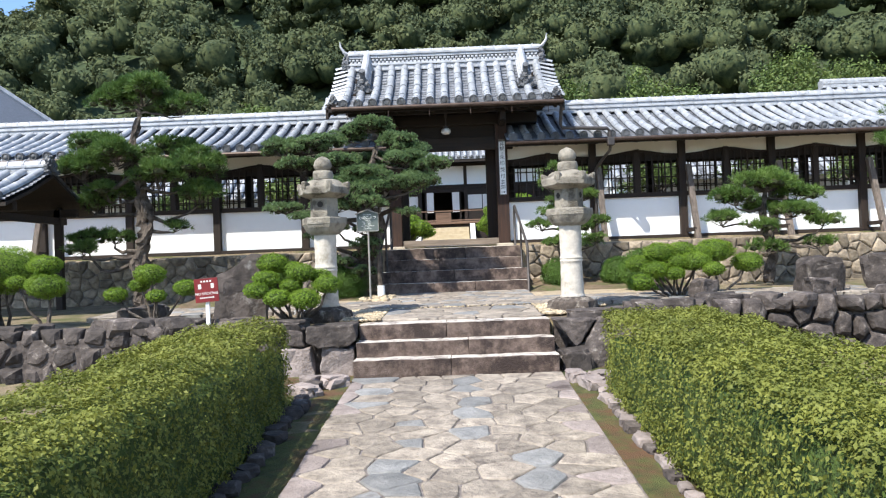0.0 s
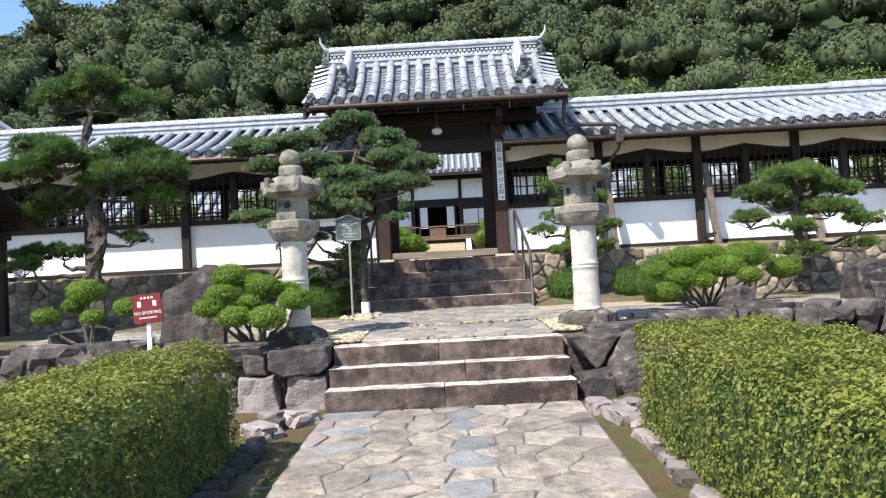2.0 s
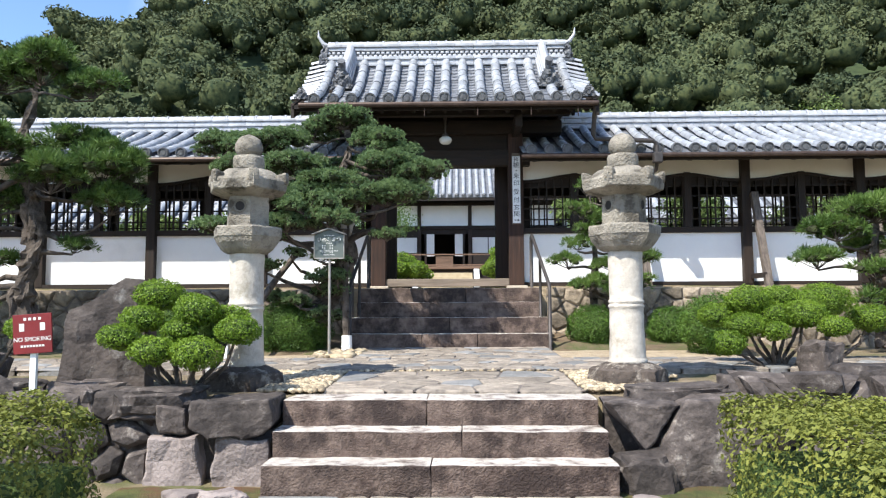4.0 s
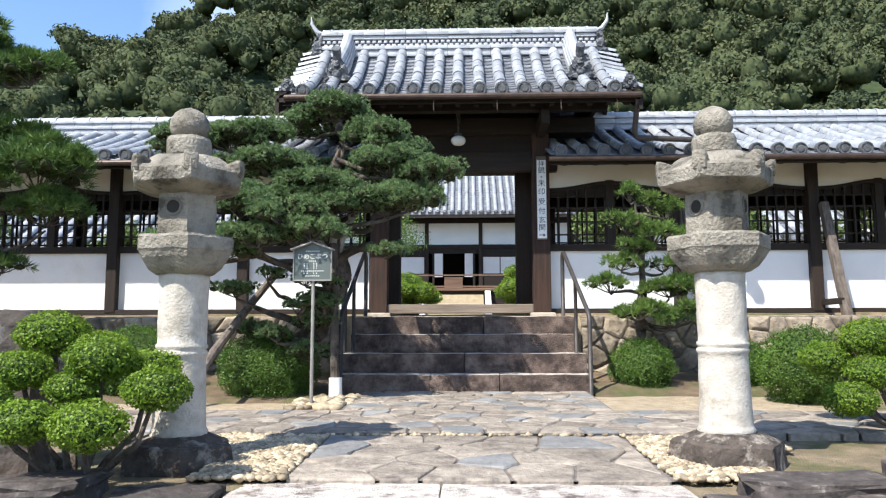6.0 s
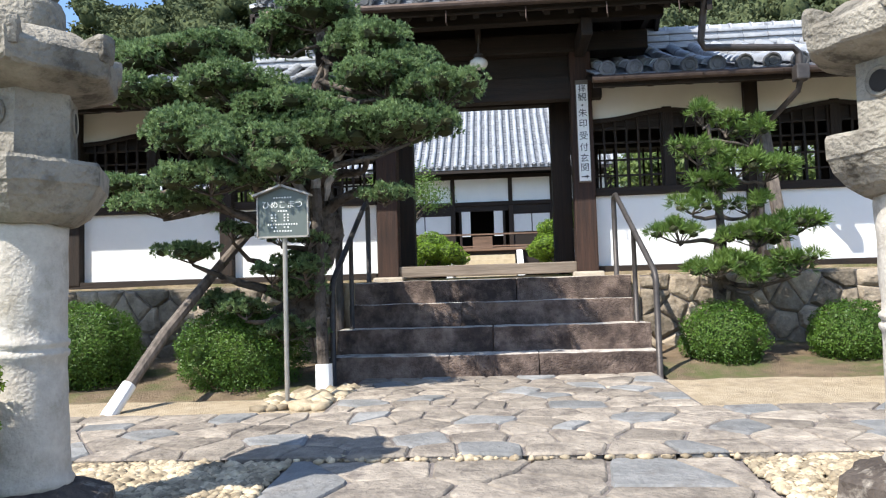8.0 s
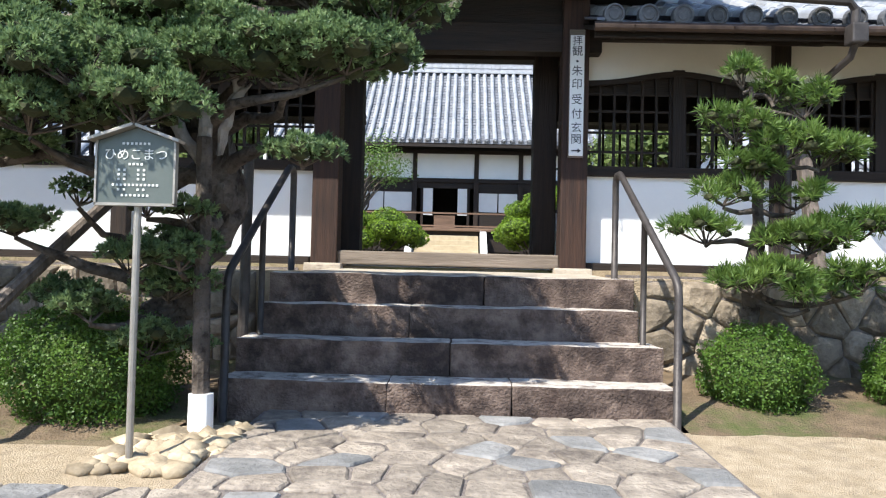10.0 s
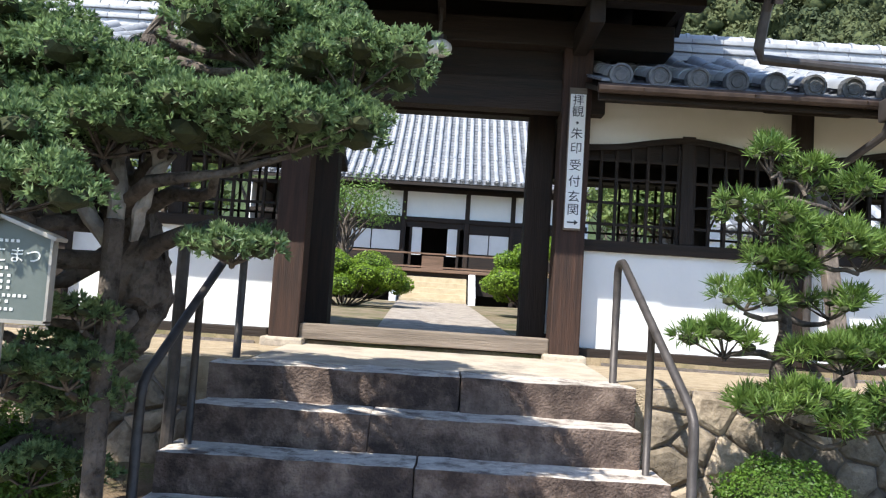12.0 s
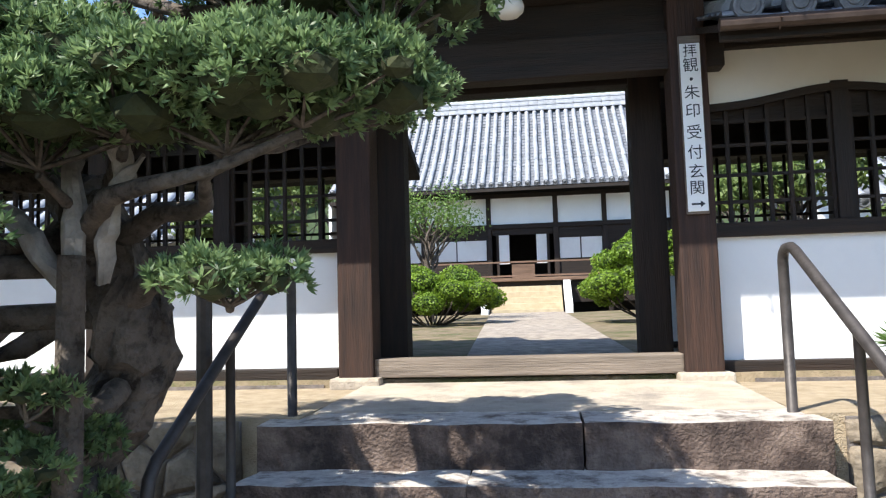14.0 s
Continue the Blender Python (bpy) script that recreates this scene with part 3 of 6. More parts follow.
def both_slopes(prof):
    return prof + [(2 * prof[-1][0] - y, z) for y, z in prof[-2::-1]]

M_CARVED = surf("blackened_pedestal_stone", (0.034, 0.026, 0.022), (0.105, 0.084, 0.070), 8, 0.9, bump=0.9, bscale=30, stain=(0.36, 0.32, 0.27), stain_scale=7, stain_at=0.55)
M_LIGHTWOODS = leafy("light_broadleaf", (0.060, 0.105, 0.030), (0.18, 0.235, 0.065), 0.5, 0.6, 0.3)
M_STELE = surf("grey_brown_standing_stone", (0.045, 0.036, 0.032), (0.125, 0.103, 0.092), 5, 0.9, bump=1.0, bscale=14, stain=(0.30, 0.28, 0.26), stain_scale=4.5, stain_at=0.58)


# ---------------- the roofed corridor walls ----------------
WALL_Y, BAY = 16.14, 1.86
CORR_PROF = [(15.27, 3.62), (15.9, 3.84), (16.6, 4.13), (17.35, 4.49)]


def cusped_panel(x0, x1, z_low, z_mid, z_top, y0, y1):
    """A board whose lower edge rises to a point in the middle."""
    bm = bmesh.new()
    n = 24
    low = []
    for i in range(n + 1):
        t = abs(2 * i / n - 1)
        k = 0.18 * (1 - t) ** 0.5 + 0.82 * (0.5 + 0.5 * math.cos(math.pi * min(1, t * 1.15)))
        low.append((x0 + (x1 - x0) * i / n, z_low + (z_mid - z_low) * (k if t < 0.87 else 0.0 + 0.45 * (1 - t))))
    f0 = [bm.verts.new((x, y0, z)) for x, z in low]
    f1 = [bm.verts.new((x, y0, z_top)) for x, z in low]
    b0 = [bm.verts.new((x, y1, z)) for x, z in low]
    b1 = [bm.verts.new((x, y1, z_top)) for x, z in low]
    for i in range(n):
        bm.faces.new((f0[i], f0[i + 1], f1[i + 1], f1[i]))
        bm.faces.new((b0[i + 1], b0[i], b1[i], b1[i + 1]))
        bm.faces.new((f0[i + 1], f0[i], b0[i], b0[i + 1]))
        bm.faces.new((f1[i], f1[i + 1], b1[i + 1], b1[i]))
    bm.faces.new((f0[0], f1[0], b1[0], b0[0]))
    bm.faces.new((f1[n], f0[n], b0[n], b1[n]))
    return bm


def corridor(side):
    """One wing of the roofed corridor beside the gate; side +1 or -1 along x."""
    tag = "east" if side > 0 else "west"
    x_in, x_out = 1.262, 14.2
    xa, xb = (x_in, x_out) if side > 0 else (-x_out, -x_in)
    root = thing("wall_corridor_" + tag, (side * 7, WALL_Y, 1.6), "white-plastered timber corridor wall with dark lattice windows", "wall", kind="structure")
    # stone-topped plinth beam and plaster
    part("sill_beam", boxed(xa, xb, 16.04, 16.24, 1.545, 1.645, 0.01), M_WOODX, root)
    part("plaster_panel", boxed(xa + 0.003, xb - 0.003, WALL_Y, WALL_Y + 0.09, 1.645, 2.447), M_PLASTER, root, "smooth white plaster")
    part("window_rail", boxed(xa, xb, 16.09, 16.21, 2.447, 2.54, 0.008), M_WOODX, root)
    part("head_beam", boxed(xa, xb, 16.06, 16.24, 3.70, 3.82, 0.01), M_WOODX, root)
    part("back_sill_beam", boxed(xa, xb, 18.55, 18.75, 1.545, 1.66, 0.01), M_WOODX, root)
    part("back_head_beam", boxed(xa, xb, 18.55, 18.75, 3.45, 3.82, 0.01), M_WOODX, root)
    part("back_plaster_panel", boxed(xa, xb, 18.6, 18.7, 1.66, 2.3), M_PLASTER, root)
    posts = [side * (3.04 + BAY * i) for i in range(6)]
    post_me = bpy.data.meshes.new("post")
    b = boxed(-0.075, 0.075, 16.03, 16.25, 1.60, 3.90, 0.012)
    b.to_mesh(post_me)
    b.free()
    for px in posts:
        piece("post", post_me, M_WOOD, root, (px, 0, 0))
        piece("post", post_me, M_WOOD, root, (px, 2.52, 0))
        part("bracket_arm", boxed(px - 0.36, px + 0.36, 15.99, 16.03, 3.66, 3.74, 0.02), M_WOODX, root)
    edges = [side * (x_in + 0.01)] + posts
    bar_v = bpy.data.meshes.new("lattice_bar")
    b = boxed(-0.012, 0.012, 16.135, 16.165, 2.54, 3.37)
    b.to_mesh(bar_v)
    b.free()
    mid_me = bpy.data.meshes.new("mid_post")
    b = boxed(-0.055, 0.055, 16.105, 16.2, 2.54, 3.45, 0.006)
    b.to_mesh(mid_me)
    b.free()
    for k, (ea, eb) in enumerate(zip(edges, edges[1:])):
        a, c = (ea, eb) if ea < eb else (eb, ea)
        a, c = a + (0.075 if not (k == 0 and side > 0) else 0), c - (0.075 if not (k == 0 and side < 0) else 0)
        part("cusped_plaster", cusped_panel(a, c, 3.33, 3.43, 3.70, 16.12, 16.17), M_PLASTER2, root, "cream plaster with a cusped lower edge")
        part("cusped_rail", cusped_panel(a, c, 3.235, 3.235, 3.46, 16.175, 16.235), M_WOODX, root)
        bm = cusped_panel(a, c, 3.285, 3.385, 3.30, 16.10, 16.118)
        for v in bm.verts:
            if abs(v.co.z - 3.30) < 1e-5:
                v.co.z = 0
        top = {}
        for v in bm.verts:
            if v.co.z > 0:
                top[round(v.co.x, 4)] = v.co.z
        for v in bm.verts:
            if v.co.z == 0:
                v.co.z = top[round(v.co.x, 4)] + 0.05
        part("cusp_moulding", bm, M_WOODX, root)
        n = int((c - a) / 0.128)
        xm = (a + c) / 2
        piece("mid_post", mid_me, M_WOOD, root, (xm, 0, 0))
        for i in range(1, n):
            x = a + (c - a) * i / n
            if abs(x - xm) > 0.06:
                piece("lattice_bar", bar_v, M_WOOD, root, (x, 0, 0))
        for z in (2.68, 2.86, 3.06, 3.22):
            part("lattice_rail", boxed(a, c, 16.142, 16.158, z - 0.011, z + 0.011), M_WOODX, root)
        # the far side's lattice, coarser
        for i in range(1, 8):
            x = a + (c - a) * i / 8
            part("back_lattice_bar", boxed(x - 0.013, x + 0.013, 18.63, 18.66, 2.3, 3.45), M_WOOD, root)
        part("back_lattice_rail", boxed(a, c, 18.635, 18.655, 2.85, 2.875), M_WOODX, root)
    part("corridor_floor", boxed(xa, xb, 16.24, 18.55, 1.50, 1.56), M_MORTAR, root)
    part("end_wall", boxed(side * x_out - 0.1, side * x_out + 0.1, 16.3, 18.5, 1.5, 3.8), M_PLASTER, root)
    # leaning braces in front
    for px in posts[:6]:
        if side > 0 or px < -8:
            brace = thing("wall_brace", (px + 0.10, 15.5, 1.5), "weathered timber brace leaning against the corridor wall", "brace", "braces of the corridor wall")
            bm = bmesh.new()
            box(bm, -0.055, 0.055, -0.05, 0.05, 0, 1.66, 0.01, Matrix.Translation((px + 0.10, 15.5, 1.49)) @ Matrix.Rotation(radians(-17), 4, "X"))
            part("brace_post", bm, M_GREYWOOD, brace)
            part("brace_tie", boxed(px + 0.02, px + 0.08, 15.52, 16.03, 1.68, 1.76, 0.005), M_WOODY, brace)
    # roof
    roof = thing("roof_corridor_" + tag, (side * 7, 17.35, 3.6), "silver-grey tiled roof of the corridor", "roof", kind="structure")
    ra, rb = (1.2, x_out + 0.4) if side > 0 else (-x_out - 0.4, -1.2)
    tiled_slope(roof, ra, rb, CORR_PROF, 0.275, 0.075, 0.26, (lambda x: 1.0 < x < 6.0) if side > 0 else (lambda x: -5.5 < x < -1.0))
    tiled_slope(roof, ra, rb, CORR_PROF, 0.275, 0.075, 0.52, lambda x: False, back=True)
    ridge_stack(roof, ra, rb, 17.35, 4.46, 4.80, 0.30, 5)
    part("roof_boarding", roof_sheet(ra, rb, both_slopes(CORR_PROF), 0.09, 0.05), M_WOODX, roof)
    raf = bpy.data.meshes.new("rafter")
    b = bmesh.new()
    box(b, -0.03, 0.03, 0, 1.7, -0.07, 0, 0.0, Matrix.Translation((0, 15.36, 3.56)) @ Matrix.Rotation(math.atan2(0.45, 1.25), 4, "X"))
    b.to_mesh(raf)
    b.free()
    n = int((rb - ra) / 0.4)
    for i in range(n):
        piece("rafter", raf, M_WOODY, roof, (ra + 0.2 + i * 0.4, 0, 0))
    part("eave_board", boxed(ra, rb, 15.33, 15.37, 3.5, 3.585), M_WOODX, roof)
    gut = thing("gutter", (side * 7, 15.27, 3.5), "brown half-round eaves gutter under the corridor roof", "gutter", "gutters")
    bm = bmesh.new()
    tube(bm, [(ra - 0.02, 15.26, 3.565), (rb, 15.26, 3.555)], 0.038, 10)
    part("trough", bm, M_GUTTER, gut)
    for i in range(int((rb - ra) / 0.8)):
        x = ra + 0.3 + i * 0.8
        bm = bmesh.new()
        tube(bm, [(x, 15.35, 3.60), (x, 15.26, 3.52), (x, 15.215, 3.57)], 0.007, 5)
        part("gutter_hook", bm, M_GUTTER, gut)
    # rubble plinth
    plinth = thing("wall_plinth_" + tag, (side * 7, 15.95, 0.6), "rubble stone plinth under the corridor wall", "wall", kind="structure")
    pa, pb = (1.45, 11.5) if side > 0 else (-11.5, -1.35)
    part("joint_bed", boxed(pa, pb, 16.0, 16.3, 0.4, 1.54), M_MORTAR, plinth)
    return plinth, pa, pb


plinth_e = corridor(1)
plinth_w = corridor(-1)


# ---------------- the gate ----------------
def gate():
    g = thing("gate", (0, 16.0, 1.58), "dark timber temple gate with a tiled gable roof", "gate", kind="structure")
    for x0, x1 in ((1.02, 1.26), (-1.23, -0.99)):
        part("front_pillar", boxed(x0, x1, 15.94, 16.18, 1.56, 4.25, 0.014), M_PILLAR, g, "reddish-brown weathered pillar")
        part("pillar_stone", boxed(x0 - 0.05, x1 + 0.05, 15.88, 16.24, 1.50, 1.588, 0.02), M_LANDING, g)
    for x0, x1 in ((0.83, 1.06), (-1.08, -0.87)):
        part("inner_pillar", boxed(x0, x1, 16.58, 16.8, 1.6, 4.3, 0.012), M_WOOD, g)
    for x0, x1 in ((1.3, 1.52), (-1.52, -1.3)):
        part("back_pillar", boxed(x0, x1, 17.55, 17.75, 1.56, 4.25, 0.012), M_WOOD, g)
        part("tie_beam", boxed(x0 + 0.04, x1 - 0.04, 16.3, 17.55, 3.82, 4.0, 0.01), M_WOODY, g)
    part("threshold", boxed(-0.99, 1.02, 15.98, 16.14, 1.58, 1.705, 0.012), M_SILL, g, "worn pale timber threshold")
    part("front_lintel", boxed(-1.35, 1.38, 15.98, 16.14, 3.56, 3.83, 0.012), M_WOODX, g)
    part("upper_beam", boxed(-1.9, 1.9, 15.90, 16.2, 4.08, 4.3, 0.012), M_WOODX, g)
    part("panel_over_lintel", boxed(-0.99, 1.02, 16.05, 16.1, 3.83, 4.08), M_WOODX, g)
    part("inner_lintel", boxed(-1.3, 1.3, 16.6, 16.78, 3.66, 3.9, 0.012), M_WOODX, g)
    part("inner_upper_wall", boxed(-1.3, 1.3, 16.66, 16.72, 3.9, 5.0), M_WOODX, g)
    part("front_purlin", boxed(-1.95, 1.95, 15.28, 15.42, 4.22, 4.36, 0.012), M_WOODX, g)
    for x in (-1.11, 1.14):
        part("bracket", boxed(x - 0.06, x + 0.06, 15.2, 15.94, 4.02, 4.22, 0.02), M_WOODY, g)
        part("side_wall", boxed(x - 0.03, x + 0.03, 16.2, 17.5, 3.82, 4.6), M_WOODY, g)
    for x in (-1.85, 1.85):
        part("gable_board", boxed(x - 0.03, x + 0.03, 15.6, 17.6, 4.3, 4.75), M_WOODY, g)
        part("gable_boarding", boxed(x - 0.02, x + 0.02, 16.05, 17.15, 4.75, 5.15), M_WOODY, g)
    # roof
    r = thing("roof_gate", (0, 16.6, 4.3), "curved silver-grey tiled gable roof of the gate", "roof", kind="structure")
    prof = [(14.88, 4.335), (15.25, 4.50), (15.65, 4.74), (16.05, 5.04), (16.42, 5.38)]
    full = prof + [(16.6, 5.56)]
    tiled_slope(r, -1.55, 1.55, full, 0.262, 0.078, 0.25, lambda x: True)
    tiled_slope(r, -1.55, 1.55, full, 0.262, 0.078, 0.5, lambda x: False, back=True)
    for s in (1, -1):
        a, b = (1.55, 2.12) if s > 0 else (-2.12, -1.55)
        tiled_slope(r, a, b, full, 0.28, 0.078, 0.25, lambda x: True)
        tiled_slope(r, a, b, full, 0.28, 0.078, 0.5, lambda x: False, back=True)
        # verge tiles laid crosswise along the gable edge
        roll = roll_tile(0.34, 0.06)
        for y, z, ang in slope_points(full, 0.19):
            piece("verge_tile", roll, M_TILE, r, (0, 0, 0), Matrix.Translation((s * 2.34, y + 0.1, z + 0.06)) @ Matrix.Rotation(radians(90 * s), 4, "Z") @ Matrix.Rotation(radians(14), 4, "X"))
        # descending ridge
        bm = bmesh.new()
        dp = [(y, z) for y, z, _ in slope_points(full, 0.12) if y > 15.62]
        for k, (hw, h0, h1) in enumerate(((0.12, 0.06, 0.15), (0.10, 0.155, 0.22), (0.085, 0.225, 0.28))):
            for (ya, za), (yb, zb) in zip(dp, dp[1:]):
                q = [bm.verts.new(p) for p in ((s * 1.66 - hw, ya, za + h0), (s * 1.66 + hw, ya, za + h0), (s * 1.66 + hw, yb, zb + h0), (s * 1.66 - hw, yb, zb + h0), (s * 1.66 - hw, ya, za + h1), (s * 1.66 + hw, ya, za + h1), (s * 1.66 + hw, yb, zb + h1), (s * 1.66 - hw, yb, zb + h1))]
                for f in ((3, 2, 1, 0), (4, 5, 6, 7), (0, 1, 5, 4), (1, 2, 6, 5), (2, 3, 7, 6), (3, 0, 4, 7)):
                    bm.faces.new([q[i] for i in f])
        tube(bm, [(s * 1.66, y, z + 0.30) for y, z in dp], 0.075, 10)
        part("descending_ridge", bm, M_RIDGE, r)
        ornament(r, (s * 1.66, dp[0][0] - 0.05, dp[0][1] + 0.03), 0.30, 0)
        bm = bmesh.new()
        tube(bm, [(s * 1.66, dp[0][0] - 0.02, dp[0][1] + 0.3), (s * 1.66, dp[0][0] - 0.06, dp[0][1] + 0.4), (s * 1.66, dp[0][0] - 0.14, dp[0][1] + 0.46)], [0.055, 0.06, 0.065], 10)
        part("bird_perch_tile", bm, M_ONI, r)
        ornament(r, (s * 2.10, 16.6, 5.40), 0.42, 90 * s, "ridge_end_tile")
        bm = bmesh.new()
        tube(bm, [(s * 2.02, 16.6, 5.80), (s * 2.16, 16.6, 5.88), (s * 2.24, 16.6, 6.00), (s * 2.25, 16.6, 6.12)], [0.04, 0.035, 0.025, 0.008], 8)
        part("ridge_horn", bm, M_RIDGE, r)
        ornament(r, (s * 2.18, 14.93, 4.40), 0.17, 0, "corner_ornament")
        part("bargeboard", bargeboard(s * 2.3, full), M_WOODY, r)
    ridge_stack(r, -2.06, 2.06, 16.6, 5.40, 5.90, 0.34, 7)
    part("roof_boarding", roof_sheet(-2.3, 2.3, both_slopes(full), 0.1, 0.05), M_WOODX, r)
    for i in range(19):
        x = -2.16 + i * 0.24
        b = bmesh.new()
        box(b, x - 0.03, x + 0.03, 0, 1.5, -0.08, 0, 0.0, Matrix.Translation((0, 14.98, 4.26)) @ Matrix.Rotation(math.atan2(0.6, 1.2), 4, "X"))
        part("rafter", b, M_WOODY, r)
    part("eave_board", boxed(-2.25, 2.25, 14.93, 14.97, 4.215, 4.28), M_WOODX, r)
    gt = thing("gutter", (0, 14.86, 4.25), "brown half-round gutter along the gate eave", "gutter", "gutters")
    bm = bmesh.new()
    tube(bm, [(-2.2, 14.85, 4.285), (2.3, 14.85, 4.275)], 0.04, 10)
    part("trough", bm, M_GUTTER, gt)
    for x in (-1.9, -1.1, -0.3, 0.5, 1.3, 2.0):
        bm = bmesh.new()
        tube(bm, [(x, 14.95, 4.27), (x, 14.86, 4.22), (x, 14.84, 4.10), (x + 0.01, 14.87, 4.08)], 0.007, 5)
        part("gutter_hook", bm, M_GUTTER, gt)
    dp = thing("downpipe", (2.3, 15.2, 3.6), "dark jointed rain pipe from the gate gutter to the corridor roof", "pipe")
    bm = bmesh.new()
    tube(bm, [(2.27, 14.9, 4.24), (2.27, 15.02, 4.1), (2.26, 15.1, 3.86), (2.3, 15.14, 3.80), (3.18, 15.16, 3.76), (3.24, 15.17, 3.70), (3.24, 15.18, 3.55)], 0.036, 10)
    part("pipe", bm, M_IRON, dp)
    part("hopper", boxed(3.18, 3.31, 15.1, 15.24, 3.42, 3.58, 0.015), M_IRON, dp)
    bm = bmesh.new()
    tube(bm, [(3.245, 15.18, 3.44), (3.24, 15.25, 3.34), (3.1, 15.9, 3.1), (3.07, 15.98, 3.0), (3.07, 15.98, 1.7)], 0.03, 10)
    part("lower_pipe", bm, M_IRON, dp)


def bargeboard(x, prof):
    bm = bmesh.new()
    pts = prof + [(33.2 - y, z) for y, z in prof[-2::-1]]
    for (ya, za), (yb, zb) in zip(pts, pts[1:]):
        q = [bm.verts.new(p) for p in ((x - 0.025, ya, za - 0.24), (x + 0.025, ya, za - 0.24), (x + 0.025, yb, zb - 0.24), (x - 0.025, yb, zb - 0.24), (x - 0.025, ya, za - 0.02), (x + 0.025, ya, za - 0.02), (x + 0.025, yb, zb - 0.02), (x - 0.025, yb, zb - 0.02))]
        for f in ((3, 2, 1, 0), (4, 5, 6, 7), (0, 1, 5, 4), (1, 2, 6, 5), (2, 3, 7, 6), (3, 0, 4, 7)):
            bm.faces.new([q[i] for i in f])
    return bm


gate()

# lamp under the gate
lamp = thing("porch_lamp", (0, 15.6, 3.9), "unlit oval milky glass lamp under the gate beam", "lamp")
bm = bmesh.new()
lathe(bm, [(0.02, 3.835), (0.065, 3.845), (0.092, 3.87), (0.10, 3.90), (0.092, 3.93), (0.06, 3.955)], 20, (0, 15.6))
part("shade", bm, M_GLASS, lamp, smooth=True)
bm = bmesh.new()
lathe(bm, [(0.055, 3.95), (0.05, 4.0), (0.012, 4.01), (0.012, 4.23)], 12, (0, 15.6))
part("fitting", bm, M_IRON, lamp)
part("lamp_arm", boxed(-0.03, 0.03, 15.42, 15.92, 4.225, 4.265), M_WOODY, lamp)

# reception sign on the pillar
sg = thing("wooden_sign", (1.16, 15.92, 3.1), "white vertical signboard with black characters on the gate pillar", "sign")
part("backboard", boxed(1.075, 1.215, 15.915, 15.938, 2.585, 3.75, 0.004), M_SILL, sg)
part("face", boxed(1.082, 1.208, 15.906, 15.914, 2.60, 3.695, 0.002), M_WHITE, sg)
for i, ch in enumerate("拝観・朱印受付玄関"):
    z = (3.64, 3.545, 3.45, 3.365, 3.245, 3.105, 2.975, 2.85, 2.745)[i]
    letters(ch, 0.1 if i else 0.09, M_INK, sg, Matrix.Translation((1.145, 15.9045, z)) @ UPRIGHT, "character")
bm = boxed(1.105, 1.165, 15.903, 15.905, 2.641, 2.653)
v = [bm.verts.new(p) for p in ((1.16, 15.903, 2.625), (1.19, 15.903, 2.647), (1.16, 15.903, 2.669))]
bm.faces.new(v)
part("arrow", bm, M_INK, sg)


# ---------------- steps ----------------
def steps(name, label, rows):
    root = thing(name, (0, rows[0][2], rows[0][4]), label, "steps", kind="structure")
    s = 1.0
    for joints, y, y_back, z0, z1 in rows:
        for a, b in zip(joints, joints[1:]):
            s += 1.7
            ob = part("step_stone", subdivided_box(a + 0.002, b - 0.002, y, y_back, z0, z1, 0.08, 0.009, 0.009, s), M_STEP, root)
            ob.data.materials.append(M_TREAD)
            # Upward faces get the sun-paled tread colour, the rest stays dark.
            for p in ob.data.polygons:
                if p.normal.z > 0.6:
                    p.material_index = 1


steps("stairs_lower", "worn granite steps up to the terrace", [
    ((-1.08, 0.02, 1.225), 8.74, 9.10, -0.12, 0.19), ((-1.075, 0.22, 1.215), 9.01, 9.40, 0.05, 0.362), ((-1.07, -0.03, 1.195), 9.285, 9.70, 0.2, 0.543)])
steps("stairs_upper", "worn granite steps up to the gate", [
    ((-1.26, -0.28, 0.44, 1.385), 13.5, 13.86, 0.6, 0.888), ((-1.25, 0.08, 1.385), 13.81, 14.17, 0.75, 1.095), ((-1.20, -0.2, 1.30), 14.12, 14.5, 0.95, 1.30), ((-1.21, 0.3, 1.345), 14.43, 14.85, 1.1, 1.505)])


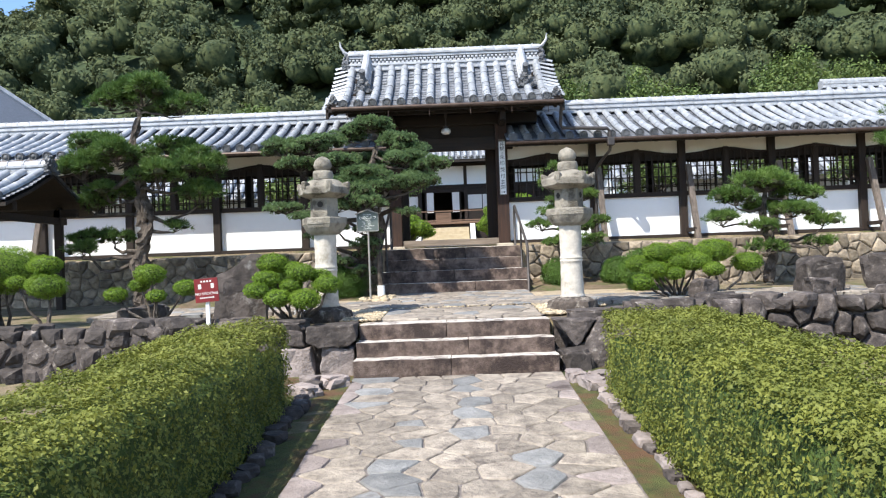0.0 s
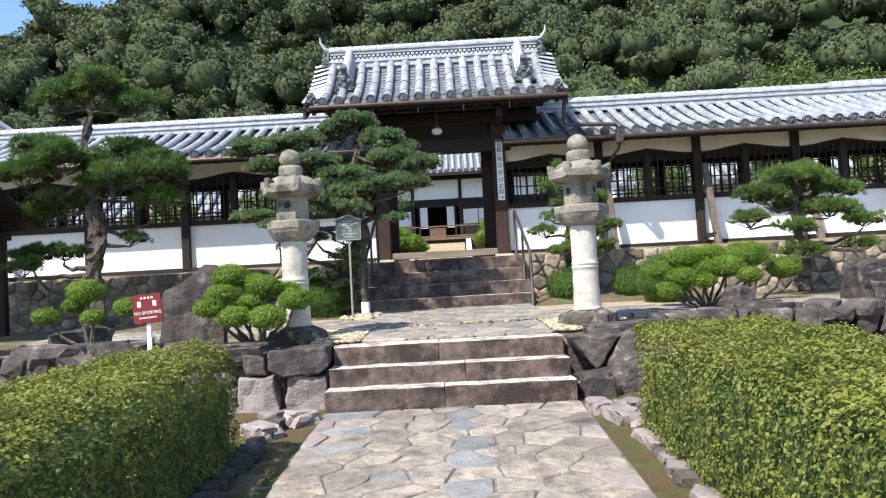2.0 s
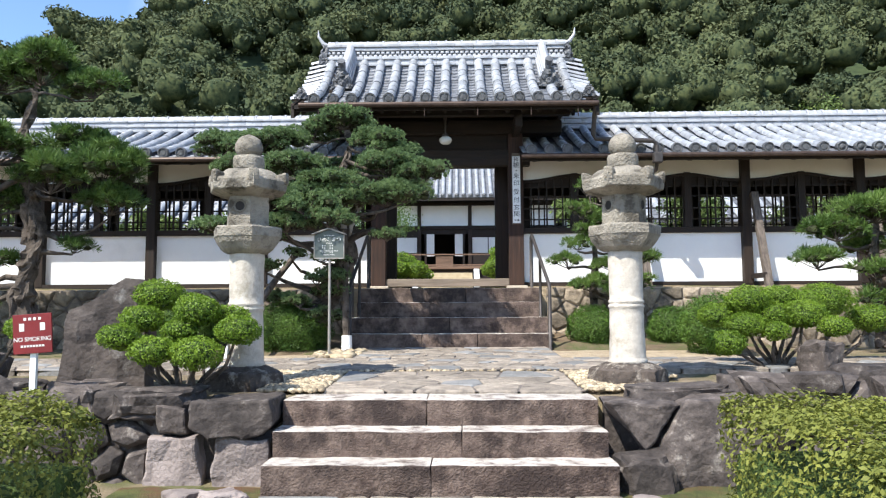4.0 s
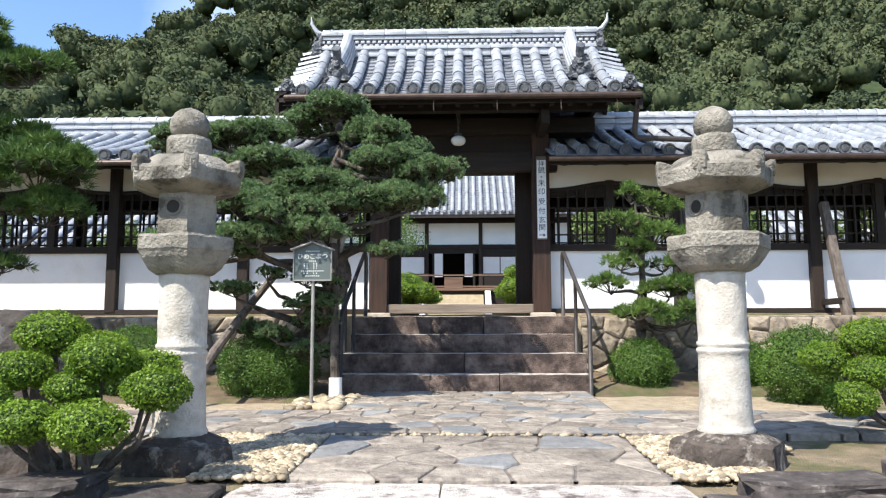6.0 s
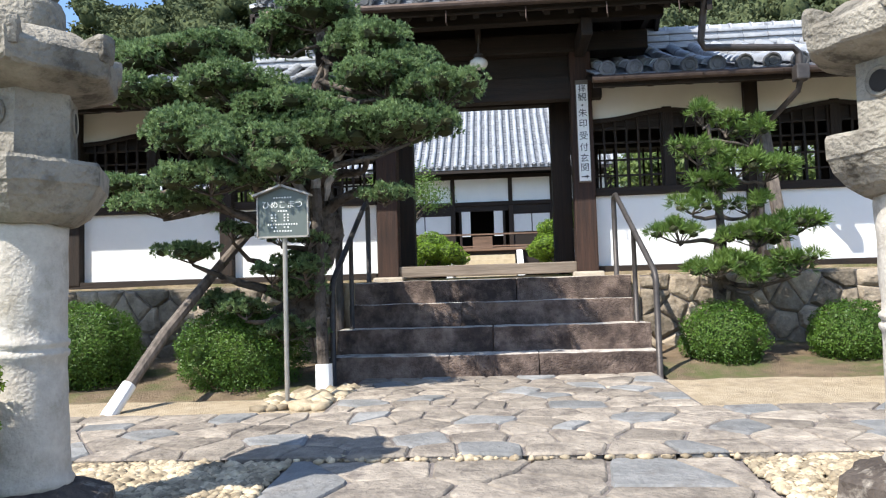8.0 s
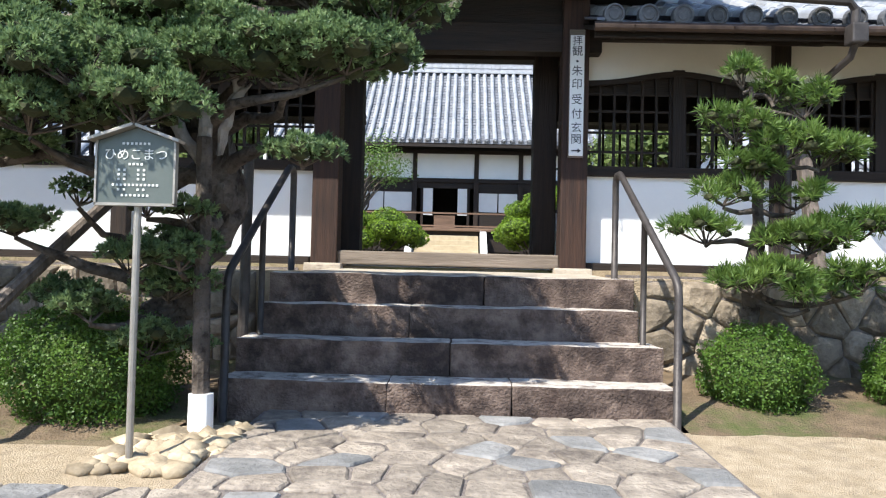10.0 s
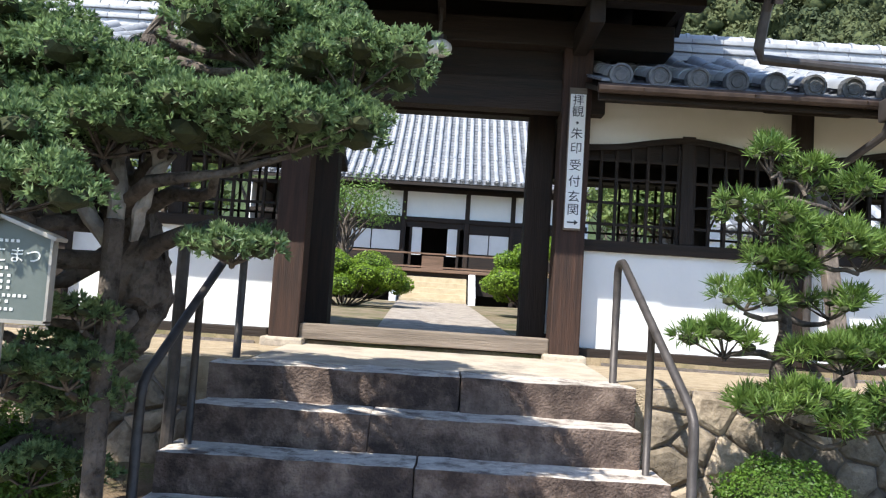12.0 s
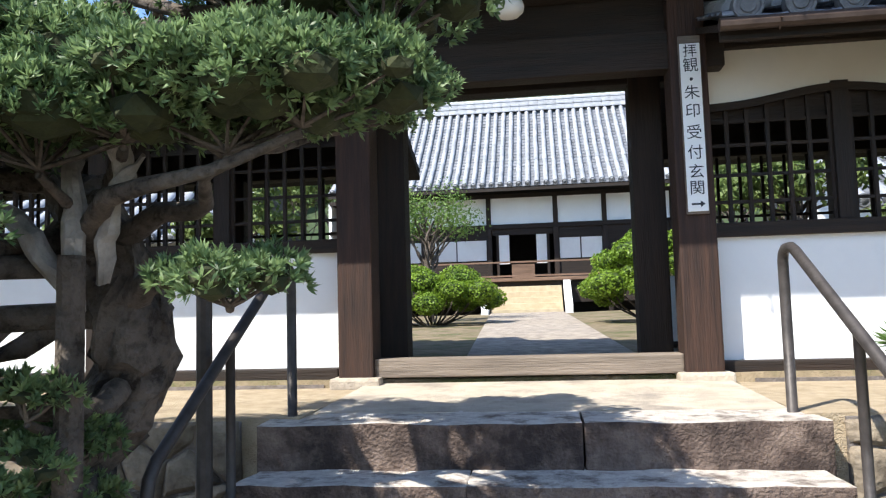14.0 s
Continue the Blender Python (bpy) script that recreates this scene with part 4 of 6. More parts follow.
# ---------------- stone lanterns ----------------
def lantern(x, y, zb, turn):
    ln = thing("stone_lantern", (0, 0, 0), "tall weathered granite temple lantern on a dark stone block", "stone lantern", "pair of stone lanterns")
    hexa = lambda a: math.cos(math.pi / 6) / math.cos((a % (math.pi / 3)) - math.pi / 6)
    bm = bmesh.new()
    lathe(bm, [(0.335, -0.1), (0.345, 0.0), (0.338, 0.08), (0.325, 0.135), (0.30, 0.15), (0.16, 0.165)], 36, shape=hexa)
    part("pedestal", rough_up(rough_up(bm, 0.012, 9, 3), 0.006, 28, 5), M_CARVED, ln, "blackened hexagonal stone block")
    bm = bmesh.new()
    lathe(bm, [(0.28, 0.13), (0.275, 0.150), (0.24, 0.168), (0.19, 0.188), (0.16, 0.195)], 72, shape=lambda a: (1 + 0.045 * math.cos(a * 18)) * (0.4 + 0.6 * hexa(a)))
    part("lotus_collar", rough_up(bm, 0.004, 20, 2), M_CARVED, ln, "ribbed lotus collar")
    bm = bmesh.new()
    lathe(bm, [(0.155, 0.18), (0.165, 0.205), (0.153, 0.222), (0.150, 0.24)] + [(0.150 - 0.001 * i, 0.24 + 0.041 * i) for i in range(1, 10)] + [(0.142, 0.645), (0.150, 0.655), (0.150, 0.670), (0.142, 0.678), (0.142, 0.686), (0.150, 0.695), (0.150, 0.708), (0.141, 0.718)] + [(0.141 + 0.0003 * i, 0.718 + 0.042 * i) for i in range(1, 11)], 40)
    part("column", rough_up(rough_up(bm, 0.006, 9, 1), 0.0015, 40, 1), M_LANTERN, ln, "pale round granite shaft with a double band", True)
    bm = bmesh.new()
    lathe(bm, [(0.145, 1.12), (0.185, 1.125), (0.235, 1.16), (0.275, 1.215), (0.295, 1.255), (0.302, 1.262), (0.305, 1.33), (0.295, 1.345), (0.2, 1.352)], 48, shape=hexa)
    part("platform", rough_up(rough_up(bm, 0.007, 8, 2), 0.004, 26, 2), M_LANTERN2, ln, "hexagonal platform with a chamfered underside")
    bm = bmesh.new()
    lathe(bm, [(0.19, 1.345), (0.187, 1.37), (0.185, 1.49), (0.183, 1.61), (0.17, 1.66)], 48, shape=hexa)
    box_ob = part("firebox", rough_up(bm, 0.004, 9, 5), M_LANTERN2, ln)
    for k in (1, 3, 5):
        a = math.pi / 6 + k * math.pi / 3
        d = Vector((math.cos(a), math.sin(a), 0)) * 0.160
        m = Matrix.Translation(d + Vector((0, 0, 1.515))) @ Vector((d.x, d.y, 0)).to_track_quat("Z", "Y").to_matrix().to_4x4()
        bm = bmesh.new()
        lathe(bm, [(0.056, -0.01), (0.056, 0.006), (0.050, 0.010), (0.040, 0.006), (0.039, -0.01)], 24)
        bmesh.ops.transform(bm, matrix=m, verts=bm.verts)
        part("window_ring", bm, M_LANTERN2, box_ob, "raised ring round the opening")
        # No hole is cut: a dark disc paints the shade inside.
        bm = bmesh.new()
        lathe(bm, [(0.038, -0.004), (0.038, 0.0075), (0.012, 0.007)], 18)
        bmesh.ops.transform(bm, matrix=m, verts=bm.verts)
        part("round_window", bm, M_DARK, box_ob, "dark disc painted as the shade of a round opening")
    bm = bmesh.new()
    n = 72
    rings = []
    for r, z, lift in ((0.165, 1.595, 0), (0.25, 1.615, 0.0), (0.335, 1.640, 0.012), (0.345, 1.650, 0.02), (0.352, 1.725, 0.035), (0.340, 1.742, 0.035), (0.305, 1.750, 0.02), (0.275, 1.770, 0.01), (0.240, 1.800, 0.006), (0.200, 1.825, 0.004), (0.155, 1.842, 0), (0.11, 1.848, 0)):
        rings.append([])
        for k in range(n):
            a = 2 * math.pi * k / n
            h = hexa(a)
            cr = max(0, (h - 0.90) / 0.10) ** 2
            rr = r * (h if r > 0.3 else 0.35 + 0.65 * h)
            rings[-1].append(bm.verts.new((rr * math.cos(a), rr * math.sin(a), z + lift * cr)))
    for q, s in zip(rings, rings[1:]):
        for k in range(n):
            bm.faces.new((q[k], q[(k + 1) % n], s[(k + 1) % n], s[k]))
    bm.faces.new(rings[0][::-1])
    bm.faces.new(rings[-1])
    cap = part("cap", rough_up(rough_up(bm, 0.009, 7, 6), 0.004, 24, 6), M_LANTERN2, ln, "mossy hexagonal cap with a domed top")
    for k in range(6):
        bm = bmesh.new()
        box(bm, 0.245, 0.352, -0.042, 0.042, 1.70, 1.812, 0.028, Matrix.Rotation(k * math.pi / 3, 4, "Z"))
        for v in bm.verts:
            v.co.z -= 0.42 * max(0, 0.335 - v.co.xy.length) * (v.co.z > 1.75)
        part("corner_curl", rough_up(bm, 0.009, 12, k), M_LANTERN2, cap, "worn blunt curl on the cap's corner")
    bm = bmesh.new()
    lathe(bm, [(0.115, 1.835), (0.128, 1.85), (0.132, 1.885), (0.130, 1.935), (0.120, 1.958), (0.085, 1.965)], 32)
    part("neck", rough_up(bm, 0.006, 10, 7), M_LANTERN2, ln)
    bm = bmesh.new()
    lathe(bm, [(0.075, 1.955), (0.098, 1.975), (0.115, 2.005), (0.119, 2.035), (0.112, 2.07), (0.092, 2.105), (0.06, 2.13), (0.028, 2.143), (0.010, 2.150)], 32)
    part("jewel", rough_up(bm, 0.005, 10, 8), M_LANTERN2, ln, smooth=True)
    ln.location = (x, y, zb)
    ln.rotation_euler = (0, 0, radians(turn))
    return ln


lan = lantern(1.62, 10.23, 0.55, -3)
copy_thing(lan, Matrix.Translation((-1.583, 10.12, 0.54)) @ Matrix.Rotation(radians(52.6), 4, "Z"))


# ---------------- rails ----------------
def rail(x, xt):
    r = thing("handrail", (x, 13.45, 0.66), "brown-painted steel pipe handrail beside the upper steps", "handrail", "handrails")
    bm = bmesh.new()
    tube(bm, [(xt, 14.66, 1.5), (xt, 14.66, 2.20), (xt, 14.645, 2.235), (xt, 14.61, 2.255), (xt, 14.53, 2.255), (xt, 14.48, 2.235), (x, 13.50, 1.52), (x, 13.455, 1.47), (x, 13.44, 1.41), (x, 13.44, 0.62)], 0.024, 10)
    part("top_rail", bm, M_IRON, r, smooth=True)
    bm = bmesh.new()
    tube(bm, [((x + xt) / 2, 14.02, 1.05), ((x + xt) / 2, 14.02, 1.89)], 0.02, 10)
    part("middle_post", bm, M_IRON, r, smooth=True)


rail(1.36, 1.25)
rail(-1.20, -1.11)


# ---------------- foliage helpers ----------------
def unit(v):
    return v / np.maximum(np.linalg.norm(v, axis=1, keepdims=True), 1e-9)


def leaf_quads(pos, nrm, size, rg, tilt=0.55):
    """A small folded leaf at each place, turned roughly outwards."""
    n = len(pos)
    d = unit(nrm + tilt * rg.normal(size=(n, 3)))
    a = unit(np.cross(d, rg.normal(size=(n, 3))))
    b = np.cross(d, a)
    s = size * rg.uniform(0.65, 1.3, (n, 1))
    v = np.stack([pos - a * s * 0.5, pos - b * s * 0.3 + d * s * 0.12, pos + a * s * 0.55, pos + b * s * 0.3 + d * s * 0.12], 1)
    f = np.arange(4 * n).reshape(n, 4)
    return v.reshape(-1, 3), f


def needle_tufts(pos, nrm, count, length, width, rg, spread=0.8):
    """Brushes of needles: slim kites that fan out from one shared foot."""
    n = len(pos)
    d = unit(np.repeat(nrm, count, 0) + spread * rg.normal(size=(n * count, 3)))
    side = unit(np.cross(d, rg.normal(size=(n * count, 3)))) * width
    ln = length * rg.uniform(0.7, 1.15, (n * count, 1))
    p = np.repeat(pos, count, 0)
    arms = np.stack([p + 0.5 * d * ln - side, p + 0.5 * d * ln + side, p + d * ln], 1).reshape(n, 3 * count, 3)
    v = np.concatenate([pos[:, None, :], arms], 1).reshape(-1, 3)
    k = 3 * np.arange(count)
    one = np.stack([np.zeros(count, int), 1 + k, 3 + k, 2 + k], 1)
    f = (one[None] + (np.arange(n) * (1 + 3 * count))[:, None, None]).reshape(-1, 4)
    return v, f


def ball_points(n, rg):
    return unit(rg.normal(size=(n, 3)))


def lumps(d, seed, k=2.2, amp=0.14):
    return 1 + amp * np.array([noise.noise(Vector(q) * k + Vector((seed, seed, 0))) for q in d])


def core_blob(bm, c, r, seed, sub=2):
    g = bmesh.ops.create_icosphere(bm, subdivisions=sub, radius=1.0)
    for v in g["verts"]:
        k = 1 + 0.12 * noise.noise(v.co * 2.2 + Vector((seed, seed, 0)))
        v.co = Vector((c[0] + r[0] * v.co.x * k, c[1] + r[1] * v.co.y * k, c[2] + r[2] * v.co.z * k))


def join_np(chunks):
    vs, fs, o = [], [], 0
    for v, f in chunks:
        vs.append(v)
        fs.append(f + o)
        o += len(v)
    return np.concatenate(vs), np.concatenate(fs)


# ---------------- clipped hedges ----------------
def hedge(name, x0, x1, y0, y1, z_top0, z_top1, z_bot, seed, label):
    h = thing(name, ((x0 + x1) / 2, (y0 + y1) / 2, z_bot), label, "hedge", "clipped hedges along the path")
    rg = np.random.default_rng(seed)
    area = (y1 - y0) * (x1 - x0 + 2 * (z_top0 - z_bot)) + 2 * (x1 - x0) * (z_top0 - z_bot)
    n = int(area * 5000)
    hx, hy, hz = (x1 - x0) / 2, (y1 - y0) / 2, (z_top0 - z_bot) / 2
    # points on a rounded box
    w = np.array([hx * hy * 2, hy * hz * 2.0, hx * hz * 2.0])
    face = rg.choice(3, n, p=w / w.sum())
    q = rg.uniform(-1, 1, (n, 3))
    sgn = np.where(rg.random(n) < 0.5, -1.0, 1.0)
    q[np.arange(n), np.array([2, 0, 1])[face]] = np.where(face == 0, 1.0, sgn)
    dims = np.array([hx, hy, hz])
    p = q * dims
    rad = 0.13
    inner = np.clip(p, -(dims - rad), dims - rad)
    nr = unit(p - inner + 1e-6)
    p = inner + nr * rad
    lum = np.array([noise.noise(Vector((a[0] * 2.6, a[1] * 2.6, a[2] * 2.6 + seed))) for a in p])
    lum2 = np.array([noise.noise(Vector((a[0] * 9, a[1] * 9, a[2] * 9 + seed))) for a in p])
    p = p + nr * (0.06 * lum + 0.045 * lum2 + rg.uniform(-0.05, 0.012, n))[:, None]
    # thin places with holes
    keep = ~((lum2 < -0.32) & (nr[:, 2] < 0.5) & (rg.random(n) < 0.8))
    p, nr = p[keep], nr[keep]
    t = (p[:, 1] + hy) / (2 * hy)
    p = p + np.array([(x0 + x1) / 2, (y0 + y1) / 2, (z_bot + z_top0) / 2])
    up = (p[:, 2] - z_bot) / (z_top0 - z_bot)
    p[:, 2] += up * (z_top1 - z_top0) * t
    v, f = leaf_quads(p, nr + np.array([0, 0, 0.35]), 0.026, rg)
    mesh_np("leaves", v, f, M_HEDGE, h)
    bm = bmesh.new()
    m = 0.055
    # Solid core whose dark green paints the shade behind the leaves.
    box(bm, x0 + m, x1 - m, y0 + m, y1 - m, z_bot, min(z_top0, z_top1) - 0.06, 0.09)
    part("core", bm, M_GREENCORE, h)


hedge("hedge", -2.42, -1.46, 0.4, 7.45, 0.55, 0.74, -0.2, 11, "clipped yellow-green box hedge with a flat top along the path")
hedge("hedge", 1.50, 2.62, 0.4, 7.75, 0.55, 0.74, -0.2, 12, "clipped yellow-green box hedge with a rounded top along the path")


# ---------------- topiary ----------------
def leaf_ball(chunks, bm, c, r, rg, seed, leaf, density=2600):
    n = int(4 * math.pi * ((r[0] * r[1] + r[0] * r[2] + r[1] * r[2]) / 3) * density)
    d = ball_points(n, rg)
    k = lumps(d, seed, 2.8, 0.17) * rg.uniform(0.86, 1.08, n)
    p = d * k[:, None] * np.array(r) + np.array(c)
    nr = unit(d / np.array(r))
    chunks.append(leaf_quads(p, nr + np.array([0, 0, 0.5]), leaf, rg, 0.8))
    # Smaller solid ball; its darker colour is the shade between leaves.
    core_blob(bm, c, [q * 0.82 for q in r], seed)


def cloud_bush(at, balls, seed, label, group="cloud-pruned shrubs", leaf=0.018, density=11500, size=0.97):
    """A shrub clipped into balls on bent stems; balls: x, y, z of each from its foot, and its radius."""
    t = thing("cloud_pruned_shrub", at, label, "shrub", group)
    rg = np.random.default_rng(seed)
    a = Vector(at)
    for i, (x, y, z, r) in enumerate(balls):
        ch, bm = [], bmesh.new()
        c = a + Vector((x, y, z))
        r *= size
        leaf_ball(ch, bm, c, (r * 1.03, r, r * 0.66), rg, seed + i, leaf, density)
        v, f = join_np(ch)
        mesh_np("leaf_ball", v, f, M_BOX, t)
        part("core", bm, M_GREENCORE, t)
        foot = a + Vector((x * 0.12, y * 0.12, -0.05))
        mid = a + Vector((x * 0.65 + 0.05 * math.sin(i), y * 0.65, z * 0.4))
        stem = bmesh.new()
        tube(stem, [foot, foot.lerp(mid, 0.5) + Vector((0.03 * math.cos(i * 2), 0.02, 0)), mid, c], [0.024, 0.02, 0.016, 0.010], 6)
        part("stem", stem, M_BARK, t)


def spread_balls(n, rx, ry, z0, z1, r0, r1, seed):
    rg = np.random.default_rng(seed)
    out = []
    tries = 0
    while len(out) < n and tries < 4000:
        tries += 1
        x, y, r = rg.uniform(-rx, rx), rg.uniform(-ry, ry), rg.uniform(r0, r1)
        e = (x / rx) ** 2 + (y / ry) ** 2
        if e > 1:
            continue
        z = z0 + (z1 - z0) * (1 - e) ** 0.7 + rg.uniform(-0.04, 0.04)
        if all((x - a) ** 2 + (y - b) ** 2 + (z - c) ** 2 > (0.85 * (r + q)) ** 2 for a, b, c, q in out):
            out.append((x, y, z, r))
    return out


cloud_bush((-1.88, 9.55, 0.58), [(-0.34, 0.32, 0.74, 0.19), (0.07, 0.05, 0.61, 0.17), (0.42, -0.05, 0.46, 0.165), (0.17, -0.25, 0.30, 0.18), (-0.15, -0.25, 0.32, 0.16), (-0.04, 0.0, 0.46, 0.14), (-0.36, 0.05, 0.55, 0.16), (-0.42, -0.2, 0.42, 0.15), (0.28, 0.22, 0.56, 0.14), (-0.1, 0.35, 0.66, 0.15)], 21, "bright green shrub clipped into many small balls beside the lantern")
cloud_bush((-3.80, 10.0, 0.60), [(-0.5, 0.0, 0.39, 0.14), (-0.25, 0.15, 0.5, 0.13), (-0.05, 0.0, 0.64, 0.19), (0.07, -0.1, 0.36, 0.12), (0.42, 0.0, 0.45, 0.16)], 22, "low shrub clipped into separate balls on bare bent stems")
cloud_bush((-4.98, 9.6, 0.62), [(-0.37, 0.0, 0.58, 0.12), (0.0, 0.0, 0.52, 0.23), (-0.06, 0.1, 0.78, 0.19)], 23, "small shrub clipped into three balls on the stone wall")
cloud_bush((-5.85, 10.2, 0.62), [(0.0, 0.0, 0.75, 0.45), (-0.5, 0.1, 0.5, 0.3)], 24, "large dark green clipped round shrub by the wall")
cloud_bush((3.32, 11.3, 0.62), [(-0.25, 0.05, 0.66, 0.24), (0.1, 0.15, 0.68, 0.22), (0.22, -0.1, 0.52, 0.24), (-0.38, -0.2, 0.42, 0.2), (-0.12, -0.25, 0.36, 0.16), (0.42, 0.25, 0.64, 0.2), (-0.02, 0.0, 0.5, 0.24), (0.42, -0.3, 0.40, 0.17), (-0.5, 0.2, 0.5, 0.22), (-0.64, -0.4, 0.25, 0.2)], 25, "broad bright green shrub clipped into many overlapping balls", size=0.84)
cloud_bush((4.05, 11.8, 0.64), [(-0.02, 0.0, 0.64, 0.27), (0.5, 0.1, 0.45, 0.22)], 27, "shrub clipped into two rounded heads on pale stems")


def round_bush(at, r, seed, label):
    t = thing("round_bush", at, label, "bush", "clipped round bushes")
    rg = np.random.default_rng(seed)
    ch, bm = [], bmesh.new()
    leaf_ball(ch, bm, (at[0], at[1], at[2] + r[2] * 0.92), r, rg, seed, 0.019, 10500)
    v, f = join_np(ch)
    mesh_np("leaves", v, f, M_BUSH, t)
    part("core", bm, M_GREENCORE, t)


round_bush((-1.93, 13.4, 0.60), (0.48, 0.44, 0.39), 31, "dark green clipped round bush beside the steps")
round_bush((-3.42, 13.6, 0.64), (0.52, 0.45, 0.38), 32, "dark green clipped round bush by the stone plinth")
round_bush((1.98, 13.9, 0.68), (0.33, 0.32, 0.29), 33, "small clipped round bush beside the handrail")
round_bush((3.05, 14.0, 0.68), (0.33, 0.32, 0.28), 34, "small clipped round bush by the stone plinth")
round_bush((3.25, 12.9, 0.66), (0.40, 0.36, 0.36), 35, "clipped round bush at the terrace's edge")


# ---------------- pines ----------------
def limb_to(bm, a, b, r0, r1, rg, sag=0.12, n=7):
    pts = []
    side = Vector(rg.normal(size=3)) * 0.10 * (b - a).length
    for i in range(n):
        t = i / (n - 1)
        p = a.lerp(b, t) + side * math.sin(math.pi * t) + Vector((0, 0, -sag * (b - a).length * math.sin(math.pi * t) * 0.6))
        p += Vector(rg.normal(size=3)) * 0.02 * (b - a).length * (0 < i < n - 1)
        pts.append(p)
    tube(bm, pts, [r0 + (r1 - r0) * i / (n - 1) for i in range(n)], 7)
    return pts


def pine(name, at, trunk, radii, pads, seed, label, needle, tuft_density, count, material, bark=True, group="garden pines", width=0.0016, twist=0.0):
    """A garden pine: trunk points from its foot, and flat pads of needles (x, y, z, rx, rz) on limbs."""
    t = thing(name, at, label, "pine tree", group)
    rg = np.random.default_rng(seed)
    a = Vector(at)
    tp = [a + Vector(p) for p in trunk]
    # smooth the trunk
    sm, rs = [], []
    for i in range(len(tp) - 1):
        p0, p1, p2, p3 = tp[max(i - 1, 0)], tp[i], tp[i + 1], tp[min(i + 2, len(tp) - 1)]
        for k in range(9):
            u = k / 9
            q = 0.5 * ((2 * p1) + (p2 - p0) * u + (2 * p0 - 5 * p1 + 4 * p2 - p3) * u * u + (3 * p1 - p0 - 3 * p2 + p3) * u ** 3)
            sm.append(q)
            rs.append((radii[i] + (radii[i + 1] - radii[i]) * u) * (1 + 0.12 * noise.noise(q * 6)))
    sm.append(tp[-1])
    rs.append(radii[-1])
    bm = bmesh.new()
    tube(bm, sm, rs, 22)
    rough_up(bm, 0.45 * radii[0], 5, seed)
    rough_up(bm, 0.25 * radii[0], 12, seed)
    rough_up(bm, 0.10 * radii[0], 22, seed)
    for v in bm.verts:
        q = Vector((v.co.x * 15, v.co.y * 15, v.co.z * 4))
        v.co += 0.6 * radii[0] * noise.noise(q) * Vector((noise.noise(q * 0.3), noise.noise(q * 0.3 + Vector((7, 0, 0))), 0.2)).normalized()
    part("trunk", bm, M_BARK, t)
    chunks, shade = [], bmesh.new()
    for i, (x, y, z, rx, rz) in enumerate(pads):
        limbs = bmesh.new()
        c = a + Vector((x, y, z))
        j = min(range(len(sm)), key=lambda k: (sm[k] - c).length + 0.6 * max(0, sm[k].z - c.z))
        pts = limb_to(limbs, sm[j], c - Vector((0, 0, rz * 0.5)), min(rs[j] * 0.6, 0.05), 0.012, rg)
        # small lumps make up each pad
        nl = max(7, int(rx * 38))
        for k in range(nl):
            ang, rad = rg.uniform(0, 2 * math.pi), rx * math.sqrt(rg.uniform(0, 1)) * 0.85
            cc = np.array(c) + np.array([rad * math.cos(ang), rad * math.sin(ang) * 0.85, rz * 0.55 * (1 - (rad / rx) ** 2) + rg.uniform(-0.3, 0.25) * rz])
            rr = min(rx * rg.uniform(0.20, 0.42), 0.21)
            hub = c.lerp(Vector(cc), 0.35) - Vector((0, 0, rz * 0.30))
            tube(limbs, [c - Vector((0, 0, rz * 0.4)), hub, Vector(cc)], [0.008, 0.006, 0.003], 4, False)
            n = int(tuft_density * rr * rr * 12)
            d = ball_points(n, rg)
            d[:, 2] = np.where(d[:, 2] < -0.35, -d[:, 2], d[:, 2])
            p = cc + d * np.array([rr, rr, rr * 0.7]) * rg.uniform(0.66, 1.14, (n, 1))
            chunks.append(needle_tufts(p, unit(d + np.array([0, 0, 0.5])), count, needle, width, rg, 0.58))
            # Solid dark blob in each lump, drawn as the shade between tufts.
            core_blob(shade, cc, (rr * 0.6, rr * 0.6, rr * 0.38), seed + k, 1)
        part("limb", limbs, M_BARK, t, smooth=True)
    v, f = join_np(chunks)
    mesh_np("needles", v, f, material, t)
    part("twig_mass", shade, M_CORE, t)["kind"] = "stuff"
    return t, sm


PADS_L = [(0.1, 0, 3.35, 0.55, 0.28), (-0.45, 0, 3.25, 0.4, 0.2), (0.75, 0.1, 3.15, 0.45, 0.2), (-0.75, 0, 2.45, 0.45, 0.25), (-0.9, -0.2, 2.05, 0.45, 0.22), (-0.2, -0.35, 2.25, 0.5, 0.25), (0.55, 0.2, 2.35, 0.45, 0.22), (0.95, 0, 2.0, 0.5, 0.28), (0.45, -0.3, 1.85, 0.45, 0.25), (-0.55, 0.1, 1.65, 0.4, 0.2), (1.0, 0.1, 1.6, 0.42, 0.22), (-0.95, 0, 0.85, 0.32, 0.13), (-0.55, 0.2, 0.9, 0.3, 0.14), (0.55, 0.1, 1.05, 0.22, 0.1), (-0.85, -0.4, 0.65, 0.3, 0.12), (-0.9, 0.3, 1.5, 0.35, 0.2)]
PADS_L = [(x, y, z, rx, 1.4 * rz) for x, y, z, rx, rz in PADS_L]
pine("pine_tree", (-5.35, 13.3, 0.95), [(0, 0, -0.3), (-0.02, 0, 0.5), (0.1, 0, 1.1), (0.0, 0.05, 1.8), (-0.08, 0, 2.5), (0.02, 0, 3.2)], [0.15, 0.12, 0.11, 0.09, 0.07, 0.03], PADS_L, 41, "tall black pine with layered needle pads in front of the corridor", 0.11, 150, 12, M_PINED, width=0.005)
